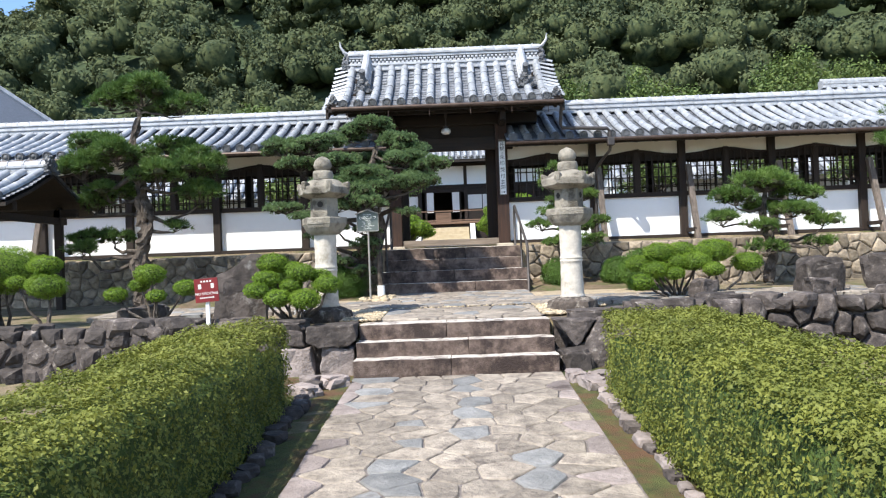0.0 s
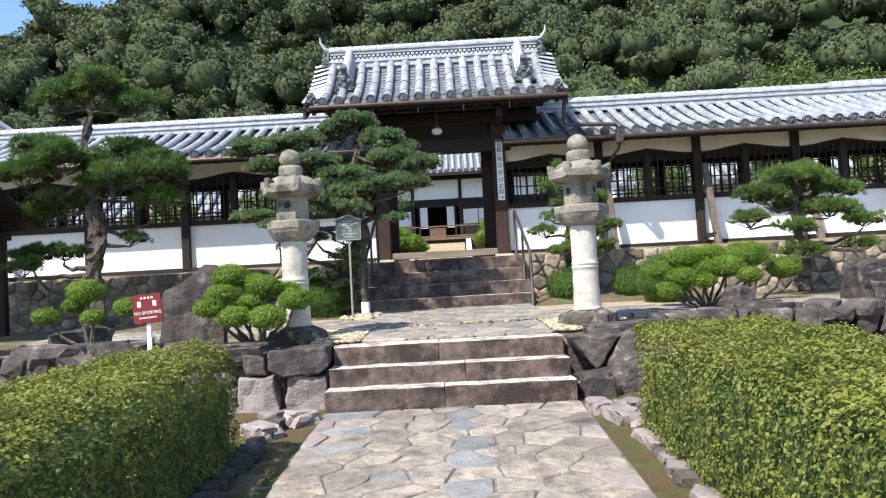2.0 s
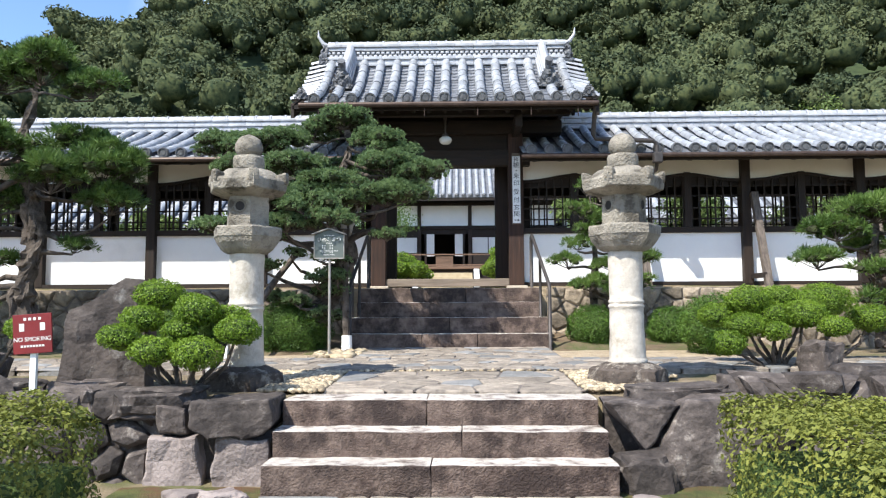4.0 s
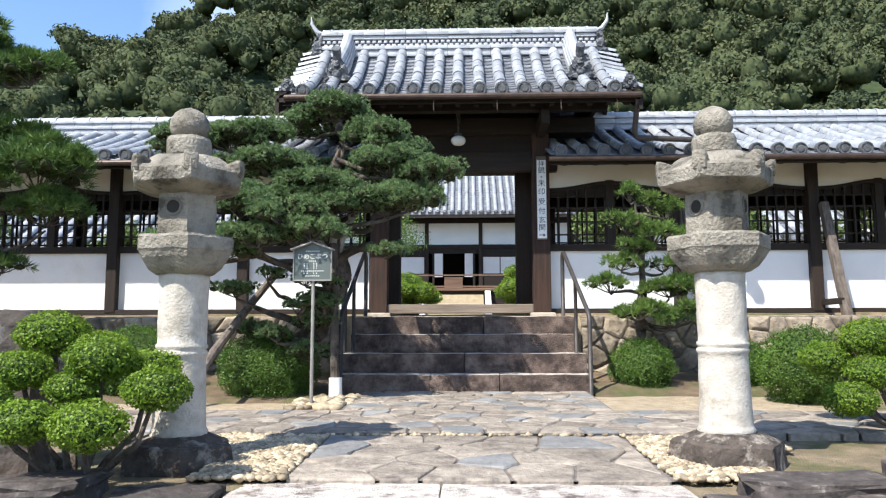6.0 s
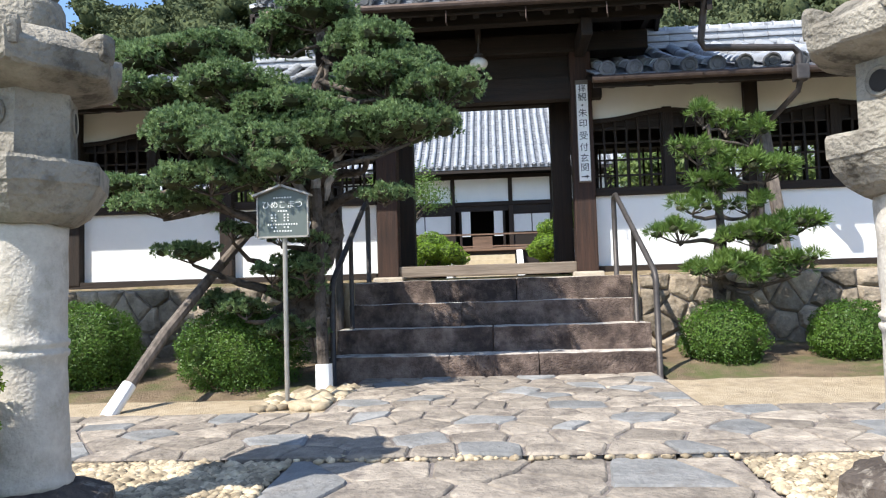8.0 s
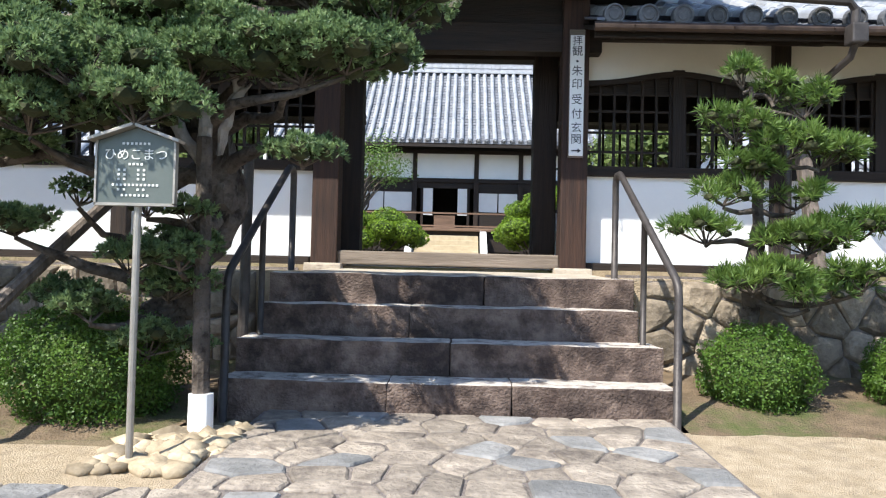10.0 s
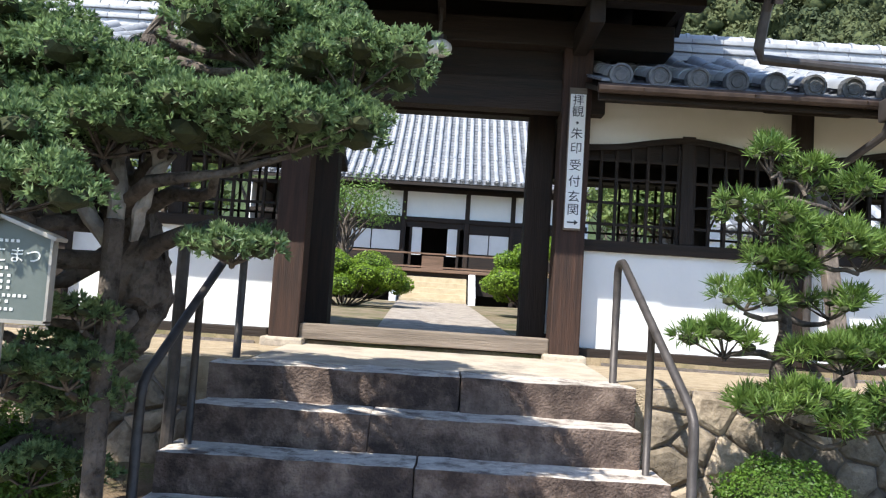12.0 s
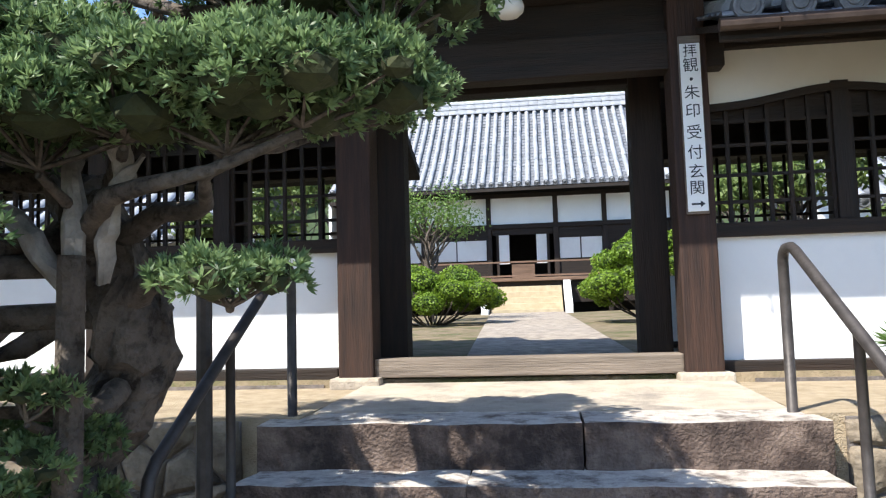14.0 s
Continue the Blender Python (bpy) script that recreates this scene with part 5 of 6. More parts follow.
PADS_R = [(0.0, 0, 1.35, 0.65, 0.2), (-0.55, -0.1, 1.1, 0.45, 0.16), (0.55, 0, 1.15, 0.45, 0.16), (-0.75, 0, 0.75, 0.4, 0.13), (0.3, -0.3, 0.85, 0.45, 0.14), (0.95, 0, 0.68, 0.42, 0.12), (-0.2, -0.3, 0.6, 0.35, 0.12), (0.1, 0.3, 0.95, 0.4, 0.14), (-0.15, -0.4, 0.25, 0.35, 0.12), (0.75, -0.3, 0.3, 0.3, 0.1)]
PADS_R = [(x, y, z, 0.82 * rx, 1.3 * rz) for x, y, z, rx, rz in PADS_R]
pine("pine_tree", (5.45, 13.3, 1.0), [(0, 0, -0.3), (0.08, 0, 0.3), (-0.05, 0, 0.7), (0.02, 0, 1.3)], [0.1, 0.08, 0.06, 0.03], PADS_R, 42, "low spreading pine with flat bright green pads", 0.10, 130, 12, M_PINE, width=0.005)
PADS_E = [(0.0, 0, 2.35, 0.55, 0.3), (-0.35, -0.1, 1.85, 0.5, 0.26), (0.3, 0, 1.95, 0.5, 0.26), (-0.1, -0.2, 1.5, 0.4, 0.2)]
pine("pine_tree", (7.55, 12.3, 0.9), [(0, 0, -0.3), (0.2, 0, 0.6), (0.25, 0, 1.4), (0.0, 0, 2.2)], [0.12, 0.1, 0.08, 0.04], PADS_E, 43, "tall pine with dense needle pads at the garden's edge", 0.11, 130, 12, M_PINED, width=0.005)
PADS_S = [(-0.08, -0.15, 2.15, 0.17, 0.12), (0.12, -0.15, 2.05, 0.18, 0.1), (0.30, -0.2, 1.95, 0.22, 0.11), (-0.14, -0.2, 1.80, 0.24, 0.12), (0.15, -0.25, 1.66, 0.26, 0.12), (0.40, -0.2, 1.62, 0.24, 0.10), (-0.05, -0.25, 1.48, 0.24, 0.11), (-0.22, -0.2, 1.36, 0.22, 0.09), (0.25, -0.2, 1.34, 0.22, 0.09), (-0.36, -0.3, 1.10, 0.26, 0.09), (0.28, -0.3, 1.05, 0.28, 0.09), (0.62, -0.3, 1.15, 0.24, 0.08), (-0.10, -0.4, 0.80, 0.28, 0.1), (0.25, -0.4, 0.72, 0.24, 0.09), (0.58, -0.4, 0.82, 0.24, 0.08)]
PADS_S = [(x, y, z, 0.95 * rx, 1.5 * rz) for x, y, z, rx, rz in PADS_S]
pine("young_pine", (2.05, 14.30, 0.70), [(0.02, -0.1, -0.1), (0.0, -0.1, 0.6), (0.03, -0.15, 1.2), (-0.03, -0.15, 2.1)], [0.055, 0.05, 0.04, 0.015], PADS_S, 44, "small tiered pine with bright needle tufts beside the steps", 0.085, 230, 13, M_PINE, width=0.0042)
PADS_H = [(1.35, -0.75, 2.28, 0.36, 0.2), (0.95, -0.7, 2.40, 0.42, 0.22), (0.65, -0.85, 2.02, 0.4, 0.2), (1.15, -0.85, 2.02, 0.38, 0.17), (1.0, -0.55, 2.6, 0.35, 0.15), (-1.2, -0.55, 2.68, 0.42, 0.2), (-0.7, -0.55, 2.7, 0.42, 0.2), (-0.2, -0.75, 2.38, 0.42, 0.2), (-0.9, -0.55, 2.4, 0.4, 0.18), (-0.4, -1.15, 1.92, 0.42, 0.22), (0.05, -1.3, 1.82, 0.38, 0.2), (0.3, -1.3, 1.66, 0.3, 0.16), (-0.2, -1.25, 1.62, 0.38, 0.18), (-1.1, -0.85, 1.64, 0.36, 0.12), (-0.68, -0.95, 1.5, 0.36, 0.15), (0.25, -0.85, 2.15, 0.4, 0.2), (-0.55, -0.75, 1.15, 0.28, 0.1), (0.25, -0.55, 1.06, 0.26, 0.13), (0.2, -0.6, 0.84, 0.28, 0.13), (-0.45, -0.45, 0.76, 0.26, 0.12)]
PADS_H += [(0.95, -0.85, 1.52, 0.22, 0.09), (0.34, -0.35, 3.06, 0.45, 0.17), (0.85, -0.45, 2.76, 0.4, 0.17), (-0.55, -0.45, 2.8, 0.4, 0.18), (0.38, -0.85, 1.23, 0.16, 0.09), (-0.1, -0.2, 2.95, 0.35, 0.16), (0.92, -0.8, 1.97, 0.4, 0.16), (0.4, -0.85, 1.95, 0.42, 0.18), (-0.05, -0.75, 2.02, 0.4, 0.18), (0.1, -0.6, 0.55, 0.28, 0.14), (0.35, -0.85, 1.0, 0.2, 0.12)]
PADS_H += [(1.15, 0.15, 2.30, 0.33, 0.13), (0.75, 0.2, 2.45, 0.38, 0.15), (0.35, 0.35, 2.6, 0.38, 0.15), (-0.05, 0.3, 2.5, 0.38, 0.15), (1.0, 0.55, 2.35, 0.26, 0.1)]
PADS_H += [(0.16, -0.82, 1.26, 0.20, 0.11), (0.10, -0.86, 0.98, 0.22, 0.12), (-0.12, -0.8, 0.72, 0.2, 0.11), (-0.25, -0.7, 1.32, 0.2, 0.11)]
him, _ = pine("himekomatsu_pine", (-1.62, 13.75, 0.555), [(-0.25, -0.1, -0.1), (-0.08, -0.25, 0.45), (0.22, -0.33, 0.95), (0.38, -0.35, 1.35), (0.30, -0.38, 1.72), (0.12, -0.4, 2.05), (0.35, -0.4, 2.45), (0.42, -0.38, 2.95)], [0.14, 0.11, 0.105, 0.115, 0.10, 0.075, 0.055, 0.02], PADS_H, 45, "old twisted five-needle pine with dark blue-green pads beside the steps", 0.036, 430, 12, M_PINEB, width=0.0048)
for pts, rad in (([(-1.56, 13.13, 2.40), (-1.46, 13.10, 2.34), (-1.37, 13.09, 2.26), (-1.30, 13.10, 2.15), (-1.245, 13.14, 2.03)], [0.012, 0.026, 0.032, 0.03, 0.02]),
                 ([(-1.25, 13.10, 2.60), (-1.24, 13.07, 2.45), (-1.225, 13.06, 2.25), (-1.24, 13.07, 2.05), (-1.23, 13.10, 1.86)], [0.008, 0.026, 0.034, 0.03, 0.012]),
                 ([(-1.17, 12.98, 2.63), (-1.10, 12.96, 2.59), (-1.04, 12.98, 2.52), (-1.05, 13.04, 2.44), (-1.12, 13.10, 2.34)], [0.010, 0.034, 0.038, 0.03, 0.02]),
                 ([(-0.98, 13.0, 2.47), (-1.06, 13.02, 2.40), (-1.13, 13.08, 2.25), (-1.16, 13.12, 2.12)], [0.008, 0.022, 0.03, 0.02])):
    bm = bmesh.new()
    fine = [Vector(pts[i]).lerp(Vector(pts[i + 1]), k / 4) for i in range(len(pts) - 1) for k in range(4)] + [Vector(pts[-1])]
    tube(bm, fine, [rad[min(i // 4, len(rad) - 1)] * (1 - (i % 4) / 4) + rad[min(i // 4 + 1, len(rad) - 1)] * (i % 4) / 4 for i in range(len(fine))], 9)
    part("dead_snag", rough_up(rough_up(bm, 0.02, 9, 3), 0.010, 26, 4), M_DEADWOOD, him, "bleached dead wood on the trunk")

# props under the old pine
pr = thing("pine_prop", (-1.16, 12.96, 0.66), "dark upright pole with a white foot propping the pine", "prop", "pine props")
bm = bmesh.new()
tube(bm, [(-1.16, 12.96, 0.6), (-1.19, 13.0, 1.4), (-1.22, 13.05, 2.2)], [0.045, 0.042, 0.04], 10)
part("pole", bm, M_BARK, pr)
bm = bmesh.new()
tube(bm, [(-1.16, 12.955, 0.6), (-1.165, 12.965, 0.89)], [0.066, 0.062], 14)
part("white_foot", bm, M_WHITE, pr)
pr = thing("pine_prop", (-2.44, 12.34, 0.66), "grey slanting log with a white foot propping the pine", "prop", "pine props")
bm = bmesh.new()
tube(bm, [(-2.46, 12.32, 0.64), (-2.3, 12.8, 1.15), (-2.1, 13.3, 1.62), (-1.9, 13.65, 2.0)], [0.04, 0.04, 0.038, 0.036], 10)
part("pole", rough_up(bm, 0.01, 6, 2), M_GREYWOOD, pr)
bm = bmesh.new()
tube(bm, [(-2.465, 12.305, 0.62), (-2.405, 12.49, 0.82)], [0.052, 0.048], 14)
part("white_foot", bm, M_WHITE, pr)


pr = thing("pine_prop", (-1.25, 14.0, 0.7), "slim dark post propping the pine beside the handrail", "prop", "pine props")
bm = bmesh.new()
tube(bm, [(-1.27, 14.0, 0.62), (-1.26, 14.0, 1.4), (-1.25, 13.98, 2.25)], [0.035, 0.034, 0.032], 10)
part("pole", bm, M_IRON, pr)


# ---------------- signs in the garden ----------------
def pine_board():
    b = thing("notice_board", (-1.29, 12.42, 0.66), "grey-green house-shaped notice board with pale writing on a steel post", "sign")
    x, y = -1.29, 12.40
    bm = bmesh.new()
    tube(bm, [(-1.285, 12.425, 0.60), (-1.285, 12.425, 1.82)], 0.016, 10)
    part("post", bm, M_STEEL, b)
    bm = bmesh.new()
    out = [(-0.17, 0), (0.17, 0), (0.17, 0.27), (0, 0.33), (-0.17, 0.27)]
    fr = [bm.verts.new((x + u, y, 1.795 + w)) for u, w in out]
    bk = [bm.verts.new((x + u, y + 0.02, 1.795 + w)) for u, w in out]
    bm.faces.new(fr)
    bm.faces.new(bk[::-1])
    for i in range(5):
        bm.faces.new((fr[i], bk[i], bk[(i + 1) % 5], fr[(i + 1) % 5]))
    bmesh.ops.recalc_face_normals(bm, faces=bm.faces)
    part("panel", bm, M_BOARD, b)
    for s in (1, -1):
        bm = bmesh.new()
        box(bm, 0, 0.205, -0.03, 0.045, 0, 0.014, 0.002, Matrix.Translation((x, y, 1.795 + 0.333)) @ Matrix.Rotation(radians(0 if s > 0 else 180), 4, "Z") @ Matrix.Rotation(radians(19.5), 4, "Y"))
        part("roof_strip", bm, M_STEEL, b)
    for nm, q in (("frame_side", (x - 0.176, x - 0.167, 1.79, 2.07)), ("frame_side", (x + 0.167, x + 0.176, 1.79, 2.07)), ("frame_foot", (x - 0.176, x + 0.176, 1.785, 1.797))):
        part(nm, boxed(q[0], q[1], y - 0.008, y + 0.025, q[2], q[3]), M_STEEL, b)
    letters("ひめこまつ", 0.056, M_LETTER, b, Matrix.Translation((x, y - 0.002, 2.005)) @ UPRIGHT)
    for w, z in ((0.13, 2.055), (0.07, 1.965), (0.05, 1.94), (0.05, 1.92), (0.05, 1.90), (0.21, 1.875), (0.05, 1.855), (0.13, 1.83)):
        for k in range(max(2, int(w / 0.017))):
            u = x - w / 2 + (k + 0.5) * w / max(2, int(w / 0.017)) - (0.06 if w == 0.05 else 0)
            part("writing_mark", boxed(u - 0.005, u + 0.005, y - 0.003, y - 0.001, z - 0.005, z + 0.005), M_LETTER, b)
            if w == 0.05:
                part("writing_mark", boxed(u + 0.08, u + 0.09, y - 0.003, y - 0.001, z - 0.005, z + 0.005), M_LETTER, b)


pine_board()


def smoking_sign():
    b = thing("no_smoking_sign", (-2.83, 9.2, 0.58), "small red no-smoking sign on a white post", "sign")
    x, y, z = -2.83, 9.16, 1.02
    part("post", boxed(x - 0.022, x + 0.022, y, y + 0.03, 0.5, 1.0, 0.003), M_WHITE, b)
    tilt = Matrix.Translation((x + 0.0, y, z)) @ Matrix.Rotation(radians(-4), 4, "Y")
    part("panel", boxed(-0.14, 0.14, -0.02, -0.005, -0.13, 0.15, 0.003, tilt), M_RED, b)
    letters("NO SMOKING", 0.043, M_LETTER, b, tilt @ Matrix.Translation((0, -0.0215, -0.03)) @ UPRIGHT)
    for u in (-0.075, 0.075):
        part("pictogram", boxed(u - 0.018, u + 0.018, -0.0225, -0.0205, 0.03, 0.085, 0.0, tilt), M_LETTER, b)
    for k in range(4):
        part("writing_mark", boxed(-0.06 + k * 0.035, -0.04 + k * 0.035, -0.0225, -0.0205, 0.105, 0.125, 0.0, tilt), M_LETTER, b)
    for k in range(8):
        part("writing_mark", boxed(-0.085 + k * 0.022, -0.07 + k * 0.022, -0.0225, -0.0205, -0.085, -0.07, 0.0, tilt), M_LETTER, b)


smoking_sign()


# ---------------- the main hall beyond the gate ----------------
def hall():
    h = thing("main_hall", (-0.5, 36, 1.9), "white-walled temple hall with dark timber and a large tiled roof", "building")
    y = 34.5
    x0, x1 = -6.6, 4.6
    posts = [-5.62, -3.53, -1.44, 0.65, 2.15, 4.2]
    # Podium and back wall carry the hall's indoor shade as near-black colour.
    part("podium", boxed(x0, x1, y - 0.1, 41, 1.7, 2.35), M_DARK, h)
    part("veranda_floor", boxed(x0 - 0.3, x1 + 0.3, y - 1.1, y + 0.2, 2.86, 2.96, 0.01), M_FLOORB, h)
    part("veranda_skirt", boxed(x0 - 0.2, x1 + 0.2, y - 0.95, y - 0.9, 2.2, 2.86), M_WOODX, h)
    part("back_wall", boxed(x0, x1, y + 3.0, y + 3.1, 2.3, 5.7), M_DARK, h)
    part("ceiling", boxed(x0, x1, y, y + 3.0, 5.55, 5.62), M_WOODX, h)
    part("room_floor", boxed(x0, x1, y + 0.2, y + 3.0, 2.90, 2.97), M_FLOORB, h)
    for p in posts:
        part("post", boxed(p - 0.075, p + 0.075, y - 0.06, y + 0.08, 2.96, 5.62, 0.008), M_WOOD, h)
        part("veranda_post", boxed(p - 0.06, p + 0.06, y - 1.0, y - 0.88, 1.9, 2.86), M_WOOD, h)
    for z0, z1 in ((4.56, 4.70), (5.54, 5.66)):
        part("beam", boxed(x0, x1, y - 0.07, y + 0.06, z0, z1, 0.006), M_WOODX, h)
    for a, b in zip(posts, posts[1:]):
        part("plaster_band", boxed(a + 0.075, b - 0.075, y, y + 0.05, 4.70, 5.54), M_PLASTER, h)
        mid = (a + b) / 2
        part("lintel_board", boxed(a + 0.075, b - 0.075, y, y + 0.05, 4.36, 4.56), M_WOODX, h)
        if a == -1.44:
            for q0, q1 in ((a + 0.3, a + 0.62), (b - 0.62, b - 0.3)):
                part("paper_screen", boxed(q0, q1, y + 0.01, y + 0.03, 3.45, 4.36), M_SHOJI, h, "white paper screen beside the dark doorway")
            for q in (a + 0.26, b - 0.26):
                part("door_stile", boxed(q - 0.04, q + 0.04, y - 0.01, y + 0.05, 2.96, 4.36), M_WOOD, h)
            part("offering_box", boxed(mid - 0.35, mid + 0.35, y - 0.5, y - 0.1, 2.96, 3.40, 0.01), M_FLOORB, h)
        elif b < 3:
            part("wainscot", boxed(a + 0.075, b - 0.075, y + 0.01, y + 0.05, 2.96, 3.55), M_WOODX, h)
            for q0, q1 in ((a + 0.1, mid - 0.02), (mid + 0.02, b - 0.1)):
                part("paper_screen", boxed(q0, q1, y + 0.015, y + 0.035, 3.58, 4.22), M_SHOJI, h)
            part("screen_rail", boxed(a + 0.075, b - 0.075, y, y + 0.05, 4.22, 4.36), M_WOODX, h)
        else:
            part("board_wall", boxed(a + 0.075, b - 0.075, y, y + 0.05, 2.96, 4.36), M_WOODX, h)
    for q in (3.0, 3.42):
        part("veranda_rail", boxed(x0, x1, y - 0.95, y - 0.9, q, q + 0.05), M_FLOORB, h)
    # roof
    prof = [(33.25, 5.72), (34.4, 6.5), (35.6, 7.45), (36.7, 8.4), (37.5, 9.15)]
    r0, r1 = -6.3, 4.9
    tiled_slope(h, r0, r1, prof, 0.27, 0.075, 0.42, lambda x: False)
    part("roof_boarding", roof_sheet(r0, r1, both_slopes(prof), 0.15, 0.06), M_WOODX, h)
    ridge_stack(h, r0 + 0.2, r1 - 0.2, 37.5, 9.05, 9.6, 0.5, 5)
    for s, x in ((-1, x0), (1, x1)):
        part("end_wall", boxed(x - 0.05, x + 0.05, y, 40.5, 2.3, 5.6), M_PLASTER, h)
    # entrance stairs
    st = thing("hall_stairs", (-0.3, 33, 1.9), "pale stone steps with white cheeks before the hall", "steps")
    for k in range(5):
        part("step_stone", boxed(-1.30, 0.72, 32.1 + k * 0.28, 33.6, 1.8, 2.02 + k * 0.17, 0.01), M_PALESTONE, st)
    for x in (-1.46, 0.88):
        bm = bmesh.new()
        q = [bm.verts.new(p) for p in ((x - 0.1, 31.9, 1.8), (x - 0.1, 33.6, 1.8), (x - 0.1, 33.6, 2.85), (x - 0.1, 33.3, 2.85), (x - 0.1, 31.9, 2.1))]
        w = [bm.verts.new((v.co.x + 0.2, v.co.y, v.co.z)) for v in q]
        bm.faces.new(q)
        bm.faces.new(w[::-1])
        for i in range(5):
            bm.faces.new((q[i], w[i], w[(i + 1) % 5], q[(i + 1) % 5]))
        bmesh.ops.recalc_face_normals(bm, faces=bm.faces)
        part("cheek_wall", bm, M_PLASTER, st)


hall()


def plain_roof_house(name, x0, x1, y0, y1, z0, ze, zr, label, along="X", eave=0.6):
    """A tiled house of the temple seen over the corridor."""
    h = thing(name, ((x0 + x1) / 2, (y0 + y1) / 2, z0), label, "building")
    part("wall", boxed(x0, x1, y0, y1, z0, ze), M_PLASTER, h)
    part("base_board", boxed(x0 - 0.02, x1 + 0.02, y0 - 0.03, y1 + 0.03, z0, z0 + 1.0), M_WOODX, h)
    if along == "X":
        ym = (y0 + y1) / 2
        prof = [(y0 - eave, ze - 0.1), (ym, zr)]
        tiled_slope(h, x0 - eave, x1 + eave, prof, 0.4, 0.1, 0.5, lambda x: False)
        tiled_slope(h, x0 - eave, x1 + eave, prof, 0.4, 0.1, 0.5, lambda x: False, back=True)
        ridge_stack(h, x0 - eave, x1 + eave, ym, zr - 0.05, zr + 0.35, 0.4, 4)
    ym = (y0 + y1) / 2
    for x in (x0, x1):
        bm = bmesh.new()
        a = [bm.verts.new(p) for p in ((x - 0.05, y0, ze - 0.05), (x - 0.05, y1, ze - 0.05), (x - 0.05, ym, zr - 0.1))]
        b = [bm.verts.new((v.co.x + 0.1, v.co.y, v.co.z)) for v in a]
        bm.faces.new(a)
        bm.faces.new(b[::-1])
        for i in range(3):
            bm.faces.new((a[i], b[i], b[(i + 1) % 3], a[(i + 1) % 3]))
        bmesh.ops.recalc_face_normals(bm, faces=bm.faces)
        part("gable", bm, M_PLASTER, h)
    return h


plain_roof_house("side_hall", 15.3, 27, 27, 33, 1.9, 5.2, 7.5, "grey-tiled side hall behind the corridor")
def hip_house():
    h = thing("storehouse", (-21.5, 27, 1.9), "white storehouse with a hipped pale tiled roof behind the corridor", "building")
    part("wall", boxed(-27.7, -15.3, 24.6, 33, 1.9, 6.1), M_PLASTER, h)
    ap, c0, c1, c2, c3 = (-21.5, 28.5, 11.5), (-28.3, 24, 6.0), (-14.9, 24, 6.0), (-14.9, 33.5, 6.0), (-28.3, 33.5, 6.0)
    bm = bmesh.new()
    q = [bm.verts.new(p) for p in (c0, c1, c2, c3, ap)]
    for i in range(4):
        bm.faces.new((q[i], q[(i + 1) % 4], q[4]))
    bm.faces.new(q[3::-1])
    part("roof", bm, M_PAN, h)
    for c in (c0, c1, c2, c3):
        bm = bmesh.new()
        tube(bm, [ap, c], 0.16, 8)
        part("hip_ridge", bm, M_RIDGE, h)
    tile = roll_tile(0.5, 0.09)
    ms = []
    for i in range(34):
        x = -28.0 + i * 0.39
        top = 5.45 * min((x + 28.3) / 6.8, (-14.9 - x) / 6.6)
        n = int(top * 1.28 / 0.45)
        for k in range(n):
            y, z = 24 + k * 0.45 * 0.633, 6.02 + k * 0.45 * 0.774
            ms.append(Matrix.Translation((x, y, z)) @ Matrix.Rotation(math.atan2(5.5, 4.5), 4, "X"))
    joined_copies("cover_tiles", tile, ms, M_TILE_J, h)


hip_house()
plain_roof_house("low_hall", 5.6, 12.5, 24, 28, 1.9, 3.6, 5.0, "low white-walled building seen through the lattice")
plain_roof_house("low_hall", -14, -6.4, 25, 29, 1.9, 3.6, 5.2, "low white-walled building seen through the lattice")

# ---------------- hut by the path ----------------
def hut():
    h = thing("gate_hut", (-8.0, 12.6, 0.7), "small open timber shelter with a dark tiled roof", "hut")
    for x in (-6.95, -9.0):
        for y in (11.7, 13.6):
            part("post", boxed(x - 0.06, x + 0.06, y - 0.06, y + 0.06, 0.6, 2.45, 0.008), M_WOOD, h)
    for y in (11.7, 13.6):
        part("beam", boxed(-9.3, -6.6, y - 0.06, y + 0.06, 2.28, 2.42, 0.008), M_WOODX, h)
    for x in (-6.95, -9.0):
        part("tie", boxed(x - 0.05, x + 0.05, 11.5, 13.8, 2.16, 2.28, 0.008), M_WOODY, h)
    prof = [(11.3, 2.42), (11.95, 2.66), (12.65, 2.98)]
    tiled_slope(h, -9.6, -6.5, prof, 0.27, 0.075, 0.26, lambda x: False)
    tiled_slope(h, -9.6, -6.5, prof, 0.27, 0.075, 0.26, lambda x: False, back=True)
    ridge_stack(h, -9.6, -6.55, 12.65, 2.93, 3.18, 0.26, 3)
    part("roof_boarding", roof_sheet(-9.6, -6.5, both_slopes(prof), 0.1, 0.05), M_WOODX, h)
    ornament(h, (-6.55, 12.65, 2.93), 0.3, 90)


hut()


# ---------------- courtyard inside ----------------
path_in = mesh_np("path_inner", [(-0.55, 17.6, 1.59), (0.95, 17.6, 1.59), (0.72, 31.9, 1.93), (-1.30, 31.9, 1.93)], [(0, 1, 2, 3)], M_FLAG)
tagged(path_in, "straight paved path across the courtyard", "path", kind="structure")
bm = boxed(-1.05, 1.28, 14.80, 17.6, 1.40, 1.585)
for v in bm.verts:
    if v.co.y < 15 and v.co.z > 1.5:
        v.co.z = 1.508
pad = part("landing_paving", bm, M_LANDING)
tagged(pad, "stone paving before the gate", "paving", kind="structure")
fill = part("landing_ground", boxed(-14, -1.055, 14.6, 16.02, 0.5, 1.515), M_SAND)
tagged(fill, "sandy strip at the top of the stone wall", "ground", kind="structure")
fill2 = part("landing_ground", boxed(1.285, 14, 14.6, 16.02, 0.5, 1.515), M_SAND)
